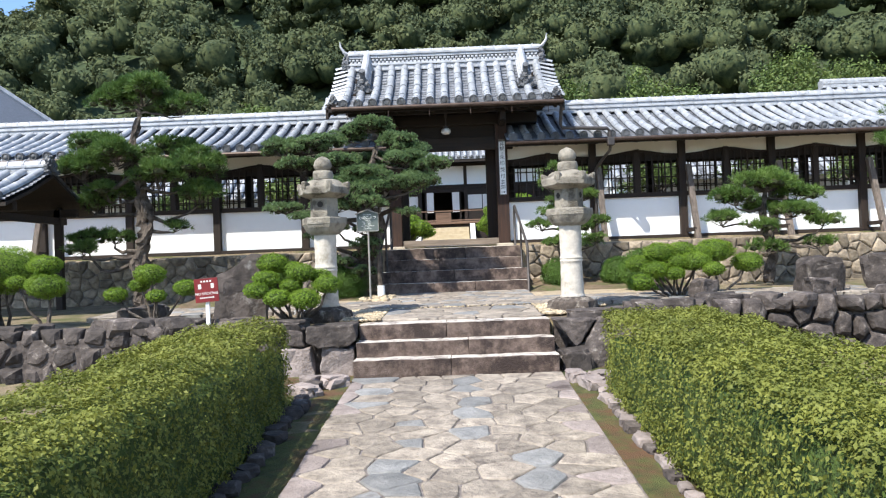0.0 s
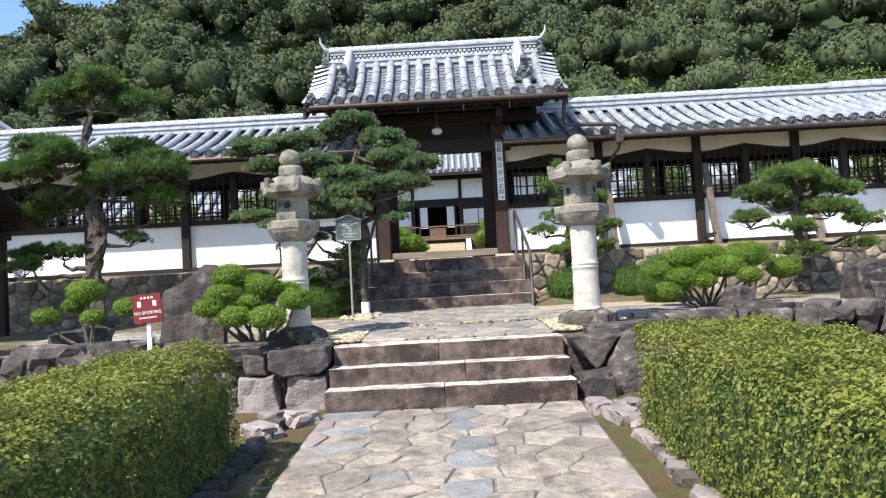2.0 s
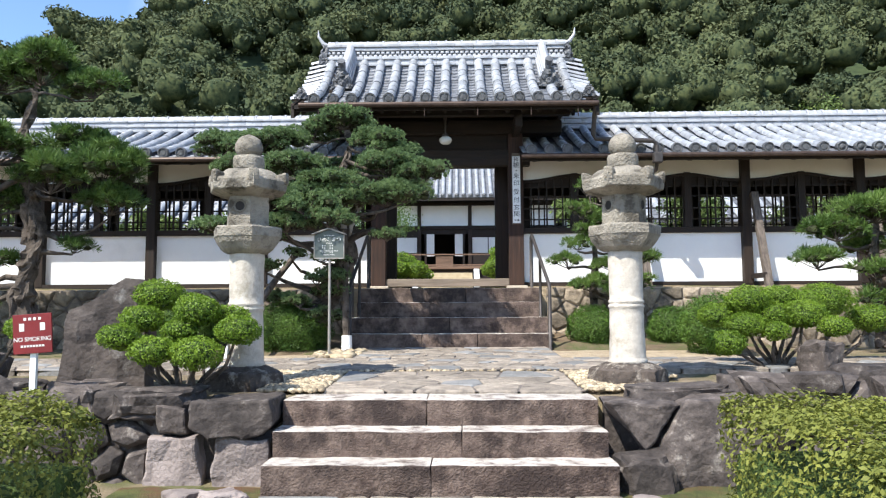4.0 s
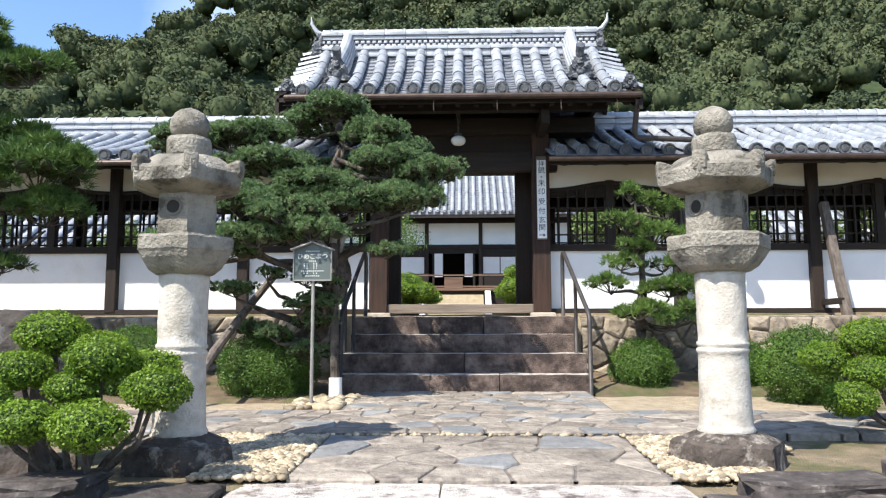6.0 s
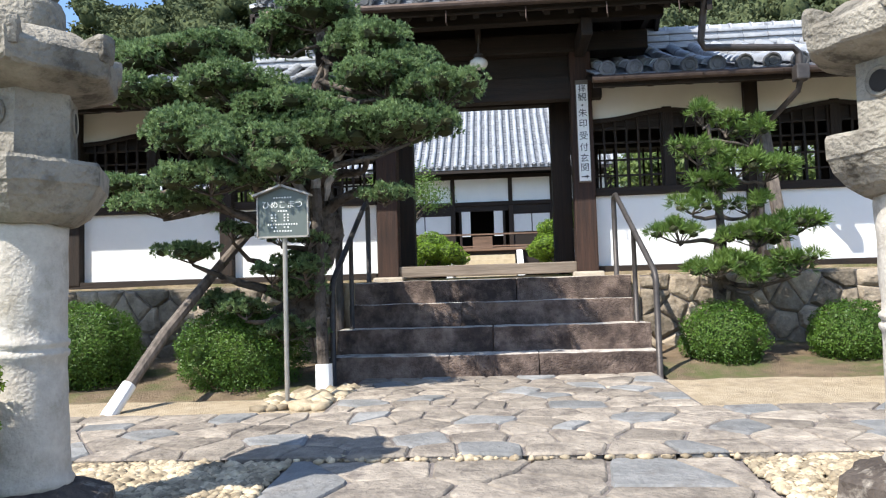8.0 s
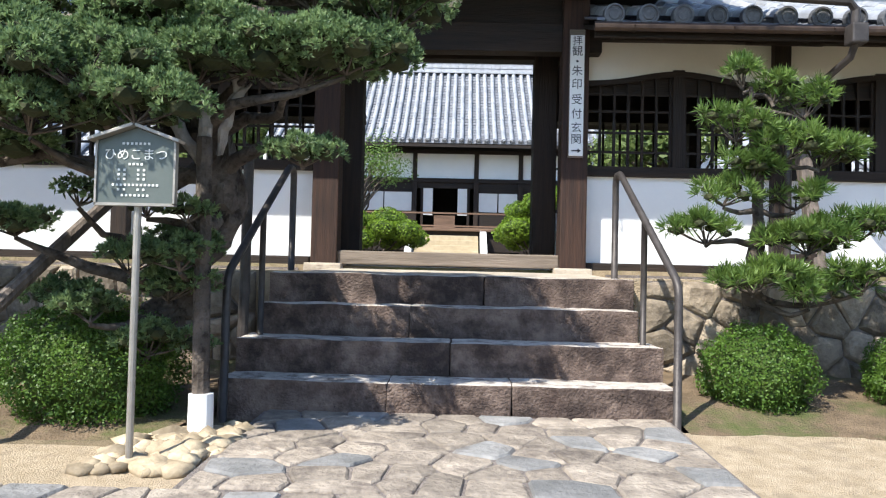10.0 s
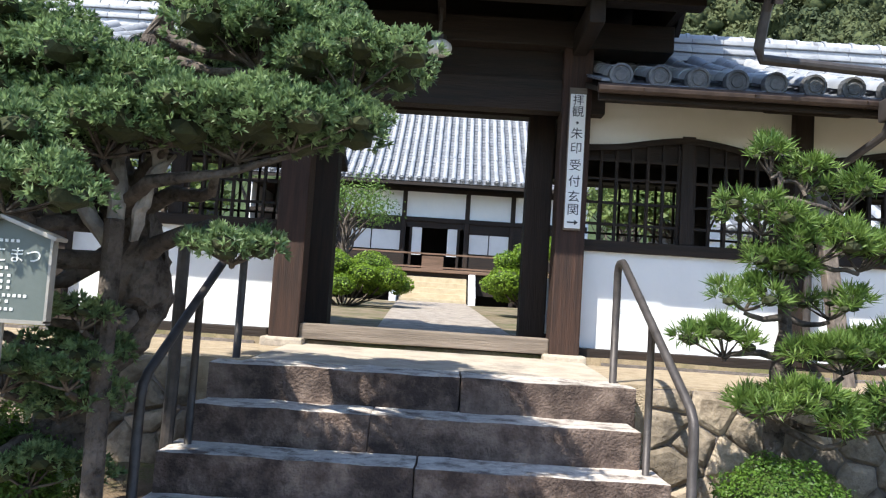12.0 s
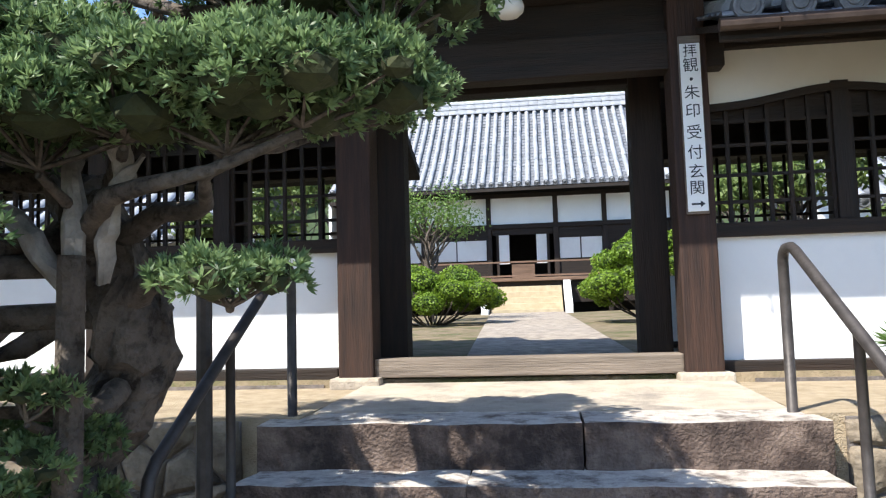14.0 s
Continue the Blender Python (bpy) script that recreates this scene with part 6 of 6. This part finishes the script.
tagged(fill2, "sandy strip at the top of the stone wall", "ground", kind="structure")
cloud_bush((-2.0, 25.5, 1.75), spread_balls(16, 1.3, 0.9, 0.35, 1.0, 0.28, 0.4, 9), 51, "rounded green shrubs along the courtyard path", "courtyard shrubs", 0.055, 1000, 1.0)
cloud_bush((2.15, 25.0, 1.75), spread_balls(16, 1.1, 0.9, 0.4, 1.5, 0.28, 0.4, 10), 52, "tall rounded green shrubs along the courtyard path", "courtyard shrubs", 0.055, 1000, 1.0)


def broad_tree(name, at, height, crown, seed, label, leaf=0.09, n=5000, mat=None, sparse=False):
    """A tapered trunk with limbs and a loose crown of leaf clumps."""
    t = thing(name, at, label, "tree")
    rg = np.random.default_rng(seed)
    a = Vector(at)
    bm = bmesh.new()
    top = a + Vector((0.1, 0, height * 0.7))
    limb_to(bm, a - Vector((0, 0, 0.2)), top, 0.05 * height * 0.5, 0.02, rg, 0.0, 8)
    chunks = []
    for k in range(22):
        d = ball_points(1, rg)[0]
        d[2] = abs(d[2]) * 1.1 - 0.25
        c = np.array(a) + np.array([0, 0, height - crown[2]]) + d * np.array(crown) * rg.uniform(0.45, 0.95)
        limb_to(bm, a + Vector((0, 0, height * rg.uniform(0.3, 0.6))), Vector(c), 0.03, 0.008, rg, 0.02, 5)
        m = n // 22
        e = ball_points(m, rg) * rg.uniform(0.3, 1.0, (m, 1)) * np.array(crown) * (0.3 if not sparse else 0.36)
        chunks.append(leaf_quads(c + e, unit(e) + np.array([0, 0, 0.4]), leaf, rg, 0.9))
    part("trunk", bm, M_BARK, t, smooth=True)
    v, f = join_np(chunks)
    mesh_np("crown", v, f, mat or M_BOX, t)


broad_tree("garden_tree", (-2.3, 27.5, 1.8), 3.2, (1.3, 1.2, 1.1), 61, "thin-leaved small tree in the courtyard", 0.07, 3500, M_PINE, True)
for i, (x, y, h) in enumerate(((3.6, 21.5, 3.0), (6.0, 22.5, 2.6), (9.0, 22, 3.0), (12, 22.5, 2.8), (-4.5, 22, 2.6), (-8.0, 23, 2.4), (-11.5, 22.5, 3.0), (4.6, 29.0, 4.6))):
    broad_tree("garden_tree", (x, y, 1.75), h, (1.1, 0.9, h * 0.36), 62 + i, "leafy green garden tree behind the corridor", 0.11, 2600, M_LIGHTWOODS)


# ---------------- wooded hill ----------------
def hill_z(x, y):
    d = max(0.0, y - 62)
    z = 1.9 + d * 0.74
    z += 3 * noise.noise(Vector((x, y, 0)) * 0.02) * min(1, d / 40) + 3 * noise.noise(Vector((x, y, 5)) * 0.008) * min(1, d / 60)
    lim = max(101 + 1.0 * min(x, 26), 8) + 3 * noise.noise(Vector((x * 0.03, 2, 0)))
    return z if z < lim else lim + 0.05 * (z - lim)


def build_hill():
    xs, ys = np.arange(-330, 331, 10.0), np.arange(60, 331, 10.0)
    v = [(x, y, hill_z(x, y) - 0.6) for y in ys for x in xs]
    nx = len(xs)
    f = [(j * nx + i, j * nx + i + 1, (j + 1) * nx + i + 1, (j + 1) * nx + i) for j in range(len(ys) - 1) for i in range(nx - 1)]
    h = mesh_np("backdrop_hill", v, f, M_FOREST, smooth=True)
    tagged(h, "steep wooded hillside behind the temple", "hill", kind="structure")
    rg = np.random.default_rng(77)
    chunks, cores = [], []
    bmc = bmesh.new()
    bmesh.ops.create_icosphere(bmc, subdivisions=2, radius=1.0)
    cv = np.array([q.co for q in bmc.verts])
    cf = np.array([[q.index for q in p.verts] for p in bmc.faces])
    bmc.free()
    o = 0
    y = 78.0
    while y < 162:
        sp = 5.2 + (y - 62) * 0.010
        half = 24 + y * 0.70
        x = -half
        while x < half:
            px, py = x + rg.uniform(-0.45, 0.45) * sp, y + rg.uniform(-0.45, 0.45) * sp
            z = hill_z(px, py)
            if 1.9 + (py - 74) * 0.74 > z + 6:
                x += sp
                continue
            r = rg.uniform(0.55, 1.15) * sp
            c = np.array([px, py, z + r * rg.uniform(-0.1, 0.45)])
            leaf = 0.0057 * y
            for k in range(int(rg.integers(6, 10))):
                q = ball_points(1, rg)[0] * np.array([0.75, 0.75, 0.6]) * r
                q[2] = abs(q[2])
                rr = r * rg.uniform(0.27, 0.50)
                m = 80
                d = ball_points(m, rg)
                d[:, 1] = np.where(d[:, 1] > 0.35, -d[:, 1], d[:, 1])
                d[:, 2] = np.where(d[:, 2] < -0.2, -d[:, 2], d[:, 2])
                p = c + q + d * rr * rg.uniform(0.72, 1.16, (m, 1)) * np.array([1, 1, 0.9])
                chunks.append(leaf_quads(p, d + np.array([0, 0, 0.2]), leaf, rg, 0.85))
                # Solid core per lump, coloured dark as shade under the leaves.
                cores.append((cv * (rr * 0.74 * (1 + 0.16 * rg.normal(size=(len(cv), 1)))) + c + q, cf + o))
                o += len(cv)
            x += sp
        y += sp
    v, f = join_np(chunks)
    w = mesh_np("hillside_woods", v, f, M_WOODS)
    tagged(w, "dense green broadleaf woods covering the hillside", "woods", kind="stuff")
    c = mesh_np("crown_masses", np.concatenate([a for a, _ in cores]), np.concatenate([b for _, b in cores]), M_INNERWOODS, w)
    c["kind"] = "stuff"


build_hill()


for i, (x, y, h, r) in enumerate(((12.5, 50, 12.2, 3.2), (16.5, 52, 11.0, 2.8), (8.6, 52, 11.6, 2.4), (-12.5, 50, 10.6, 2.6), (-17.0, 52, 10.2, 2.8), (24, 54, 14.5, 3.6), (30, 55, 14.0, 4.0), (-8.5, 53, 10.4, 2.2))):
    broad_tree("background_tree", (x, y, 1.9), h, (r, r, h * 0.36), 162 + i, "light green leafy tree at the foot of the hill", 0.24, 7000, M_LIGHTWOODS)


# ---------------- garden rocks ----------------
def rock(at, size, seed, label, turn=0.0, mat=None, cuts=3, rough=0.28, name="garden_rock"):
    return tagged(part(name, boulder(at, size, seed, turn, cuts, rough), mat or M_ROCK), label, "rock", "garden rocks")


def stele():
    bm = boxed(-0.34, 0.34, -0.16, 0.16, 0, 0.93)
    bmesh.ops.subdivide_edges(bm, edges=bm.edges[:], cuts=5, use_grid_fill=True)
    for v in bm.verts:
        t = v.co.z / 0.93
        v.co.x *= 1 - 0.14 * t
        v.co.z -= (0.72 * max(0, 0.14 - v.co.x) + 0.9 * max(0, v.co.x - 0.16)) * max(0, t - 0.3) / 0.7
        v.co.z += 0.06 * t
    rough_up(bm, 0.045, 3.2, 4)
    rough_up(bm, 0.02, 9, 9)
    bmesh.ops.transform(bm, matrix=pose(-2.68, 9.95, 0.5, 0, 4, 10), verts=bm.verts)
    tagged(part("standing_stone", bm, M_STELE), "rough grey standing stone set upright in the garden", "rock", "garden rocks")


stele()
# big stones that flank the lower steps
STEP_EDGE = 1.215


def split_rock(outline, x, y, depth, seed, label, mat=None):
    """A split slab: an outline in x and z with thickness, edges worn and faces uneven."""
    bm = bmesh.new()
    fr = [bm.verts.new((x + u, y, w)) for u, w in outline]
    bk = [bm.verts.new((x + u, y + depth, w)) for u, w in outline]
    n = len(outline)
    bm.faces.new(fr)
    bm.faces.new(bk[::-1])
    for i in range(n):
        bm.faces.new((fr[i], bk[i], bk[(i + 1) % n], fr[(i + 1) % n]))
    bmesh.ops.recalc_face_normals(bm, faces=bm.faces)
    bmesh.ops.bevel(bm, geom=bm.edges[:], offset=0.018, segments=2, affect="EDGES", profile=0.5)
    bmesh.ops.triangulate(bm, faces=bm.faces[:])
    for k in range(3):
        long = [e for e in bm.edges if e.calc_length() > 0.06]
        bmesh.ops.subdivide_edges(bm, edges=long, cuts=1)
        bmesh.ops.triangulate(bm, faces=bm.faces[:])
    rough_up(bm, 0.035, 4, seed)
    rough_up(bm, 0.014, 13, seed)
    return tagged(part("garden_rock", bm, mat or M_ROCK), label, "rock", "garden rocks")


split_rock([(-0.56, 0.555), (-0.01, 0.575), (-0.005, 0.40), (-0.10, 0.325), (-0.42, 0.335), (-0.58, 0.40)], -1.075, 9.0, 0.5, 3.1, "dark squared rock capping the terrace wall beside the steps")
split_rock([(-0.40, 0.31), (-0.02, 0.315), (-0.015, -0.2), (-0.36, -0.2), (-0.41, 0.1)], -1.085, 9.05, 0.4, 4.4, "pale squared stone block under the capping rock", M_KERB)
split_rock([(-0.87, 0.30), (-0.53, 0.32), (-0.47, -0.25), (-0.90, -0.25)], -1.085, 9.06, 0.35, 4.9, "pale upright stone in the terrace wall", M_KERB)
split_rock([(-0.82, 0.53), (-0.62, 0.50), (-0.60, 0.34), (-0.80, 0.33)], -1.085, 9.08, 0.3, 5.5, "small dark stone wedged beside the capping rock")
split_rock([(0.0, 0.55), (0.49, 0.55), (0.30, 0.27), (0.25, 0.23)], STEP_EDGE + 0.0, 9.02, 0.42, 5.2, "dark wedge-shaped rock set point-down beside the lower steps")
split_rock([(0.525, 0.56), (1.0, 0.60), (1.06, -0.15), (0.20, -0.15), (0.19, 0.08)], STEP_EDGE + 0.0, 8.98, 0.46, 6.1, "tall dark rock with a slanting edge and pale lichen")
rock((1.42, 9.0, 0.02), (0.2, 0.18, 0.2), 6.7, "small dark rock at the foot of the steps", 10)
rock((3.55, 10.9, 0.68), (0.17, 0.15, 0.20), 7.4, "pointed dark garden rock", 30)
rock((5.35, 11.3, 0.75), (0.3, 0.22, 0.36), 8.0, "squared dark rock standing on the terrace", 10, rough=0.18)
rock((6.6, 11.6, 0.75), (0.45, 0.3, 0.4), 8.6, "large dark garden rock on the terrace", 40)
rock((-4.1, 10.4, 0.68), (0.3, 0.2, 0.14), 9.3, "low dark rock among the shrubs", 15)
rock((-6.2, 9.9, 0.6), (0.35, 0.3, 0.4), 9.9, "tall grey rock at the wall's end", 0)
rock((-1.95, 9.30, 0.53), (0.30, 0.22, 0.11), 11.1, "flat dark rock on the terrace's edge", 12)
rock((-2.55, 9.38, 0.54), (0.28, 0.20, 0.13), 11.9, "flat dark rock on the terrace's edge", 160)
rock((-3.15, 9.40, 0.56), (0.30, 0.20, 0.12), 12.4, "flat dark rock on the terrace's edge", 20)
rock((1.78, 9.42, 0.54), (0.38, 0.18, 0.10), 12.9, "long dark rock on the terrace's edge", 5)
rock((2.55, 9.50, 0.58), (0.38, 0.22, 0.13), 13.3, "long dark rock on the terrace's edge", 170)
rock((3.30, 9.55, 0.62), (0.34, 0.22, 0.14), 13.8, "flat dark rock on the terrace's edge", 8)
rock((4.6, 9.75, 0.74), (0.17, 0.15, 0.16), 10.3, "small dark rock on the wall top", 0)


def stone_wall(name, label, u0, u1, v0, v1, size, gap, seed, place, bulge, mat, parent=None, kind_root=True, stretch=1.25):
    """A wall of fitted stones; place(u, v, h) sets them in the world."""
    if parent is None:
        parent = thing(name, place((u0 + u1) / 2, v0, 0), label, "wall", kind="structure")
    for i, poly in enumerate(cells(u0, u1, v0, v1, size, gap, seed, stretch)):
        s = 0.1 * i + seed
        k = 0.5 + 0.8 * ((i * 7919 + seed) % 101) / 101
        part("wall_stone", stone_from(worn_outline(poly, s, 0.022), place, 0.16, 0.022, bulge * k, s), mat, parent)
    return parent


# terrace walls either side of the steps
tw = stone_wall("terrace_wall_west", "dry-stone terrace wall of dark rough stones", -7.6, -1.98, -0.25, 0.62, 0.21, 0.03, 5, lambda u, v, h: (u, 9.16 - h - 0.05 * math.sin(u * 1.7) + 0.06 * v, v), 0.10, M_ROCK)
part("wall_core", boxed(-7.6, -1.2, 9.22, 9.5, -0.4, 0.50), M_ROCK, tw)
te = stone_wall("terrace_wall_east", "dry-stone terrace wall of large dark stones", 2.1, 8.4, -0.25, 0.70, 0.24, 0.035, 6, lambda u, v, h: (u, 9.25 - h + 0.06 * math.sin(u * 1.3) + 0.08 * v, v), 0.12, M_ROCK)
part("wall_core", boxed(1.25, 8.4, 9.34, 9.6, -0.4, 0.50), M_ROCK, te)
for i in range(26):
    rg = np.random.default_rng(300 + i)
    x = rg.uniform(-7.4, -2.2) if i % 2 else rg.uniform(2.4, 8.2)
    s = rg.uniform(0.10, 0.2)
    rock((x, 9.32 + rg.uniform(-0.05, 0.25), 0.60 + (0.06 if x > 0 else 0)), (s * 1.5, s, s * 0.62), 20 + i * 1.3, "dark rough stone lying along the wall's top", rg.uniform(0, 180), cuts=2)

# plinths of the corridor: rubble, laid on the terrace side
for (pl, pa, pb), seed in ((plinth_e, 8), (plinth_w, 9)):
    stone_wall("", "", pa if pa > 0 else -9.5, 9.5 if pa > 0 else pb, 0.45, 1.50, 0.19, 0.007, seed, (lambda u, v, h: (u, 14.555 - h, v)), 0.03, M_WALLSTONE, pl, stretch=1.35)
    part("wall_core", boxed(pa, pb, 14.58, 14.8, 0.4, 1.5), M_MORTAR, pl)

# ---------------- moss strips and edging ----------------
def strip(name, x0, x1, y0, y1, lift, mat, label, category):
    ys = np.arange(y0, y1 + 0.01, 0.2)
    xs = np.linspace(x0, x1, 6)
    v = [(x, y, path_z(y) + lift + 0.025 * noise.noise(Vector((x * 4, y * 4, 0)))) for y in ys for x in xs]
    f = [(j * 6 + i, j * 6 + i + 1, (j + 1) * 6 + i + 1, (j + 1) * 6 + i) for j in range(len(ys) - 1) for i in range(5)]
    return tagged(mesh_np(name, v, f, mat, smooth=True), label, category, kind="structure")


strip("moss_strip", 1.24, 2.2, -2, 9.1, -0.012, M_MOSS, "green and rust-brown moss beside the path", "moss")
strip("moss_strip", -2.1, -1.08, -2, 9.1, -0.02, M_MOSS, "green moss in the gutter beside the path", "moss")
edge_w = thing("stone_edging", (-1.5, 4, -0.25), "row of small rough stones along the hedge", "edging", "stone edgings")
edge_e = thing("stone_edging", (1.55, 4, -0.25), "row of pale rough stones along the hedge", "edging", "stone edgings")
for i in range(44):
    rg = np.random.default_rng(500 + i)
    y = 0.2 + i * 0.19 + rg.uniform(-0.04, 0.04)
    s = rg.uniform(0.05, 0.09)
    part("edging_stone", boulder((-1.44 + rg.uniform(-0.03, 0.03), y, path_z(y) + 0.01), (s * 1.1, s * 1.3, s * 0.75), i * 1.1, rg.uniform(0, 180), 2), M_ROCK, edge_w)
    part("edging_stone", boulder((1.50 + rg.uniform(-0.03, 0.03), y, path_z(y) + 0.0), (s * 0.9, s * 1.5, s * 0.6), i * 1.7, rg.uniform(-15, 15), 2), M_KERB if i % 3 else M_ROCK, edge_e)
for i, (x, y, sx, sy) in enumerate(((1.33, 8.35, 0.10, 0.16), (1.45, 8.0, 0.11, 0.2), (1.62, 8.3, 0.13, 0.12), (-1.25, 8.5, 0.14, 0.16), (-1.5, 8.1, 0.12, 0.2), (-1.5, 8.55, 0.1, 0.12))):
    rock((x, y, path_z(y) + 0.02), (sx, sy, 0.07), 40 + i, "flat stone lying at the path's edge", 10 * i, M_KERB)


# ---------------- paved path ----------------
def paving(name, label, u0, u1, v0, v1, size, seed, z_of, gap=0.013, depth=0.08, edge=0.0):
    root = thing(name, ((u0 + u1) / 2, (v0 + v1) / 2, z_of(v0)), label, "paving", kind="structure")
    for i, poly in enumerate(cells(u0, u1, v0, v1, size, gap, seed, 1.25, 0.46)):
        cx, cy = sum(p[0] for p in poly) / len(poly), sum(p[1] for p in poly) / len(poly)
        s = seed + i * 0.13
        k = ((i * 7919 + seed * 31) % 97) / 97
        part("flagstone", stone_from(worn_outline(poly, s, 0.02), lambda u, v, h: (u, v, z_of(v) + h), depth, 0.006, 0.006 + 0.012 * k, s), M_KERB if min(cx - u0, u1 - cx) < edge else M_FLAG2 if k > 0.8 else M_FLAG, root)
    return root


LOW = paving("path_lower", "crazy-paved path of pale grey flagstones", -1.075, 1.23, 2.6, 8.72, 0.25, 3, lambda y: path_z(y), edge=0.13)
v = [(x, y, path_z(y) - 0.009) for y in np.arange(-3, 8.75, 0.25) for x in (-1.08, 1.24)]
f = [(2 * i, 2 * i + 1, 2 * i + 3, 2 * i + 2) for i in range(len(v) // 2 - 1)]
mesh_np("joint_bed", v, f, M_MORTAR, LOW)

def terr_z(y):
    return 0.562 + 0.033 * (y - 9.6)


mid = paving("path_terrace", "crazy-paved flagstones on the terrace", -0.85, 1.15, 9.68, 11.0, 0.30, 14, terr_z)
cross = paving("path_cross", "cross path of large flat grey flagstones", -5.2, 6.2, 11.0, 12.1, 0.225, 15, lambda y: terr_z(y) + 0.025)
fore = paving("path_stair_foot", "flagstones at the foot of the upper steps", -0.95, 1.32, 12.12, 13.5, 0.205, 16, lambda y: terr_z(y) + 0.025)
for root, low, (xa, xb, ya, yb) in ((mid, -0.008, (-0.9, 1.2, 9.69, 11.0)), (cross, 0.017, (-5.2, 6.2, 11.0, 12.1)), (fore, 0.017, (-0.98, 1.34, 12.1, 13.52))):
    mesh_np("joint_bed", [(xa, ya, terr_z(ya) + low), (xb, ya, terr_z(ya) + low), (xb, yb, terr_z(yb) + low), (xa, yb, terr_z(yb) + low)], [(0, 1, 2, 3)], M_MORTAR, root)
sand = mesh_np("sand_patch", [(x, y, terr_z(y) - 0.005 + 0.012 * noise.noise(Vector((x * 3, y * 3, 1)))) for y in np.linspace(12.1, 13.35, 8) for x in np.linspace(1.34, 3.4, 10)], [(j * 10 + i, j * 10 + i + 1, (j + 1) * 10 + i + 1, (j + 1) * 10 + i) for j in range(7) for i in range(9)], M_SAND, smooth=True)
tagged(sand, "pale raked sand beside the steps", "sand", kind="structure")
sand = mesh_np("sand_patch", [(x, y, terr_z(y) - 0.005 + 0.012 * noise.noise(Vector((x * 3, y * 3, 1)))) for y in np.linspace(12.1, 12.75, 5) for x in np.linspace(-3.4, -0.98, 10)], [(j * 10 + i, j * 10 + i + 1, (j + 1) * 10 + i + 1, (j + 1) * 10 + i) for j in range(4) for i in range(9)], M_SAND, smooth=True)
tagged(sand, "pale sand beside the steps", "sand", kind="structure")
for x0, x1, y0, y1 in ((1.4, 4.2, 13.2, 14.6), (-4.6, -1.3, 12.9, 14.6)):
    mo = mesh_np("moss_bank", [(x, y, 0.555 + 0.035 * (y - 9.3) - (0.07 if y < y0 + 0.05 else 0) + 0.10 * max(0, y - 13.4) + 0.05 * noise.noise(Vector((x * 2, y * 2, 3)))) for y in np.linspace(y0, y1, 12) for x in np.linspace(x0, x1, 16)], [(j * 16 + i, j * 16 + i + 1, (j + 1) * 16 + i + 1, (j + 1) * 16 + i) for j in range(11) for i in range(15)], M_BANK, smooth=True)
    tagged(mo, "mossy bank below the stone plinth", "moss", kind="structure")

# ---------------- pebbles ----------------
def pebbles(label, spots, n, seed, size):
    rg = np.random.default_rng(seed)
    bmc = bmesh.new()
    bmesh.ops.create_icosphere(bmc, subdivisions=1, radius=1.0)
    cv = np.array([q.co for q in bmc.verts])
    cf = np.array([[q.index for q in p.verts] for p in bmc.faces])
    bmc.free()
    vs, fs = [], []
    for i in range(n):
        x0, x1, y0, y1 = spots[rg.integers(len(spots))]
        p = np.array([rg.uniform(x0, x1), rg.uniform(y0, y1), 0])
        p[2] = terr_z(p[1]) + 0.008
        s = size * rg.uniform(0.5, 1.5) * np.array([rg.uniform(0.9, 1.5), rg.uniform(0.8, 1.2), rg.uniform(0.5, 0.8)])
        an = rg.uniform(0, 6.28)
        q = (cv * (1 + 0.16 * rg.normal(size=(len(cv), 1)))) * s
        q = np.c_[q[:, 0] * math.cos(an) - q[:, 1] * math.sin(an), q[:, 0] * math.sin(an) + q[:, 1] * math.cos(an), q[:, 2]]
        vs.append(q + p)
        fs.append(cf + i * len(cv))
    ob = mesh_np("pebbles", np.concatenate(vs), np.concatenate(fs), M_PEBBLE, smooth=True)
    tagged(ob, label, "pebbles", kind="stuff")


pebbles("pale river pebbles around the lantern's base", [(-1.35, -0.86, 9.66, 10.95), (-1.9, -1.2, 10.4, 10.98)], 3200, 91, 0.019)
pebbles("pale river pebbles around the lantern's base", [(1.17, 1.75, 9.66, 10.95), (1.5, 2.1, 10.5, 10.98)], 3200, 92, 0.019)
pebbles("thin line of pebbles across the path", [(-0.9, 1.2, 10.97, 11.05)], 140, 93, 0.02)
pebbles("heap of pale stones at the pine prop's foot", [(-1.45, -1.0, 12.35, 12.95), (-1.3, -0.95, 12.6, 13.1)], 140, 94, 0.055)
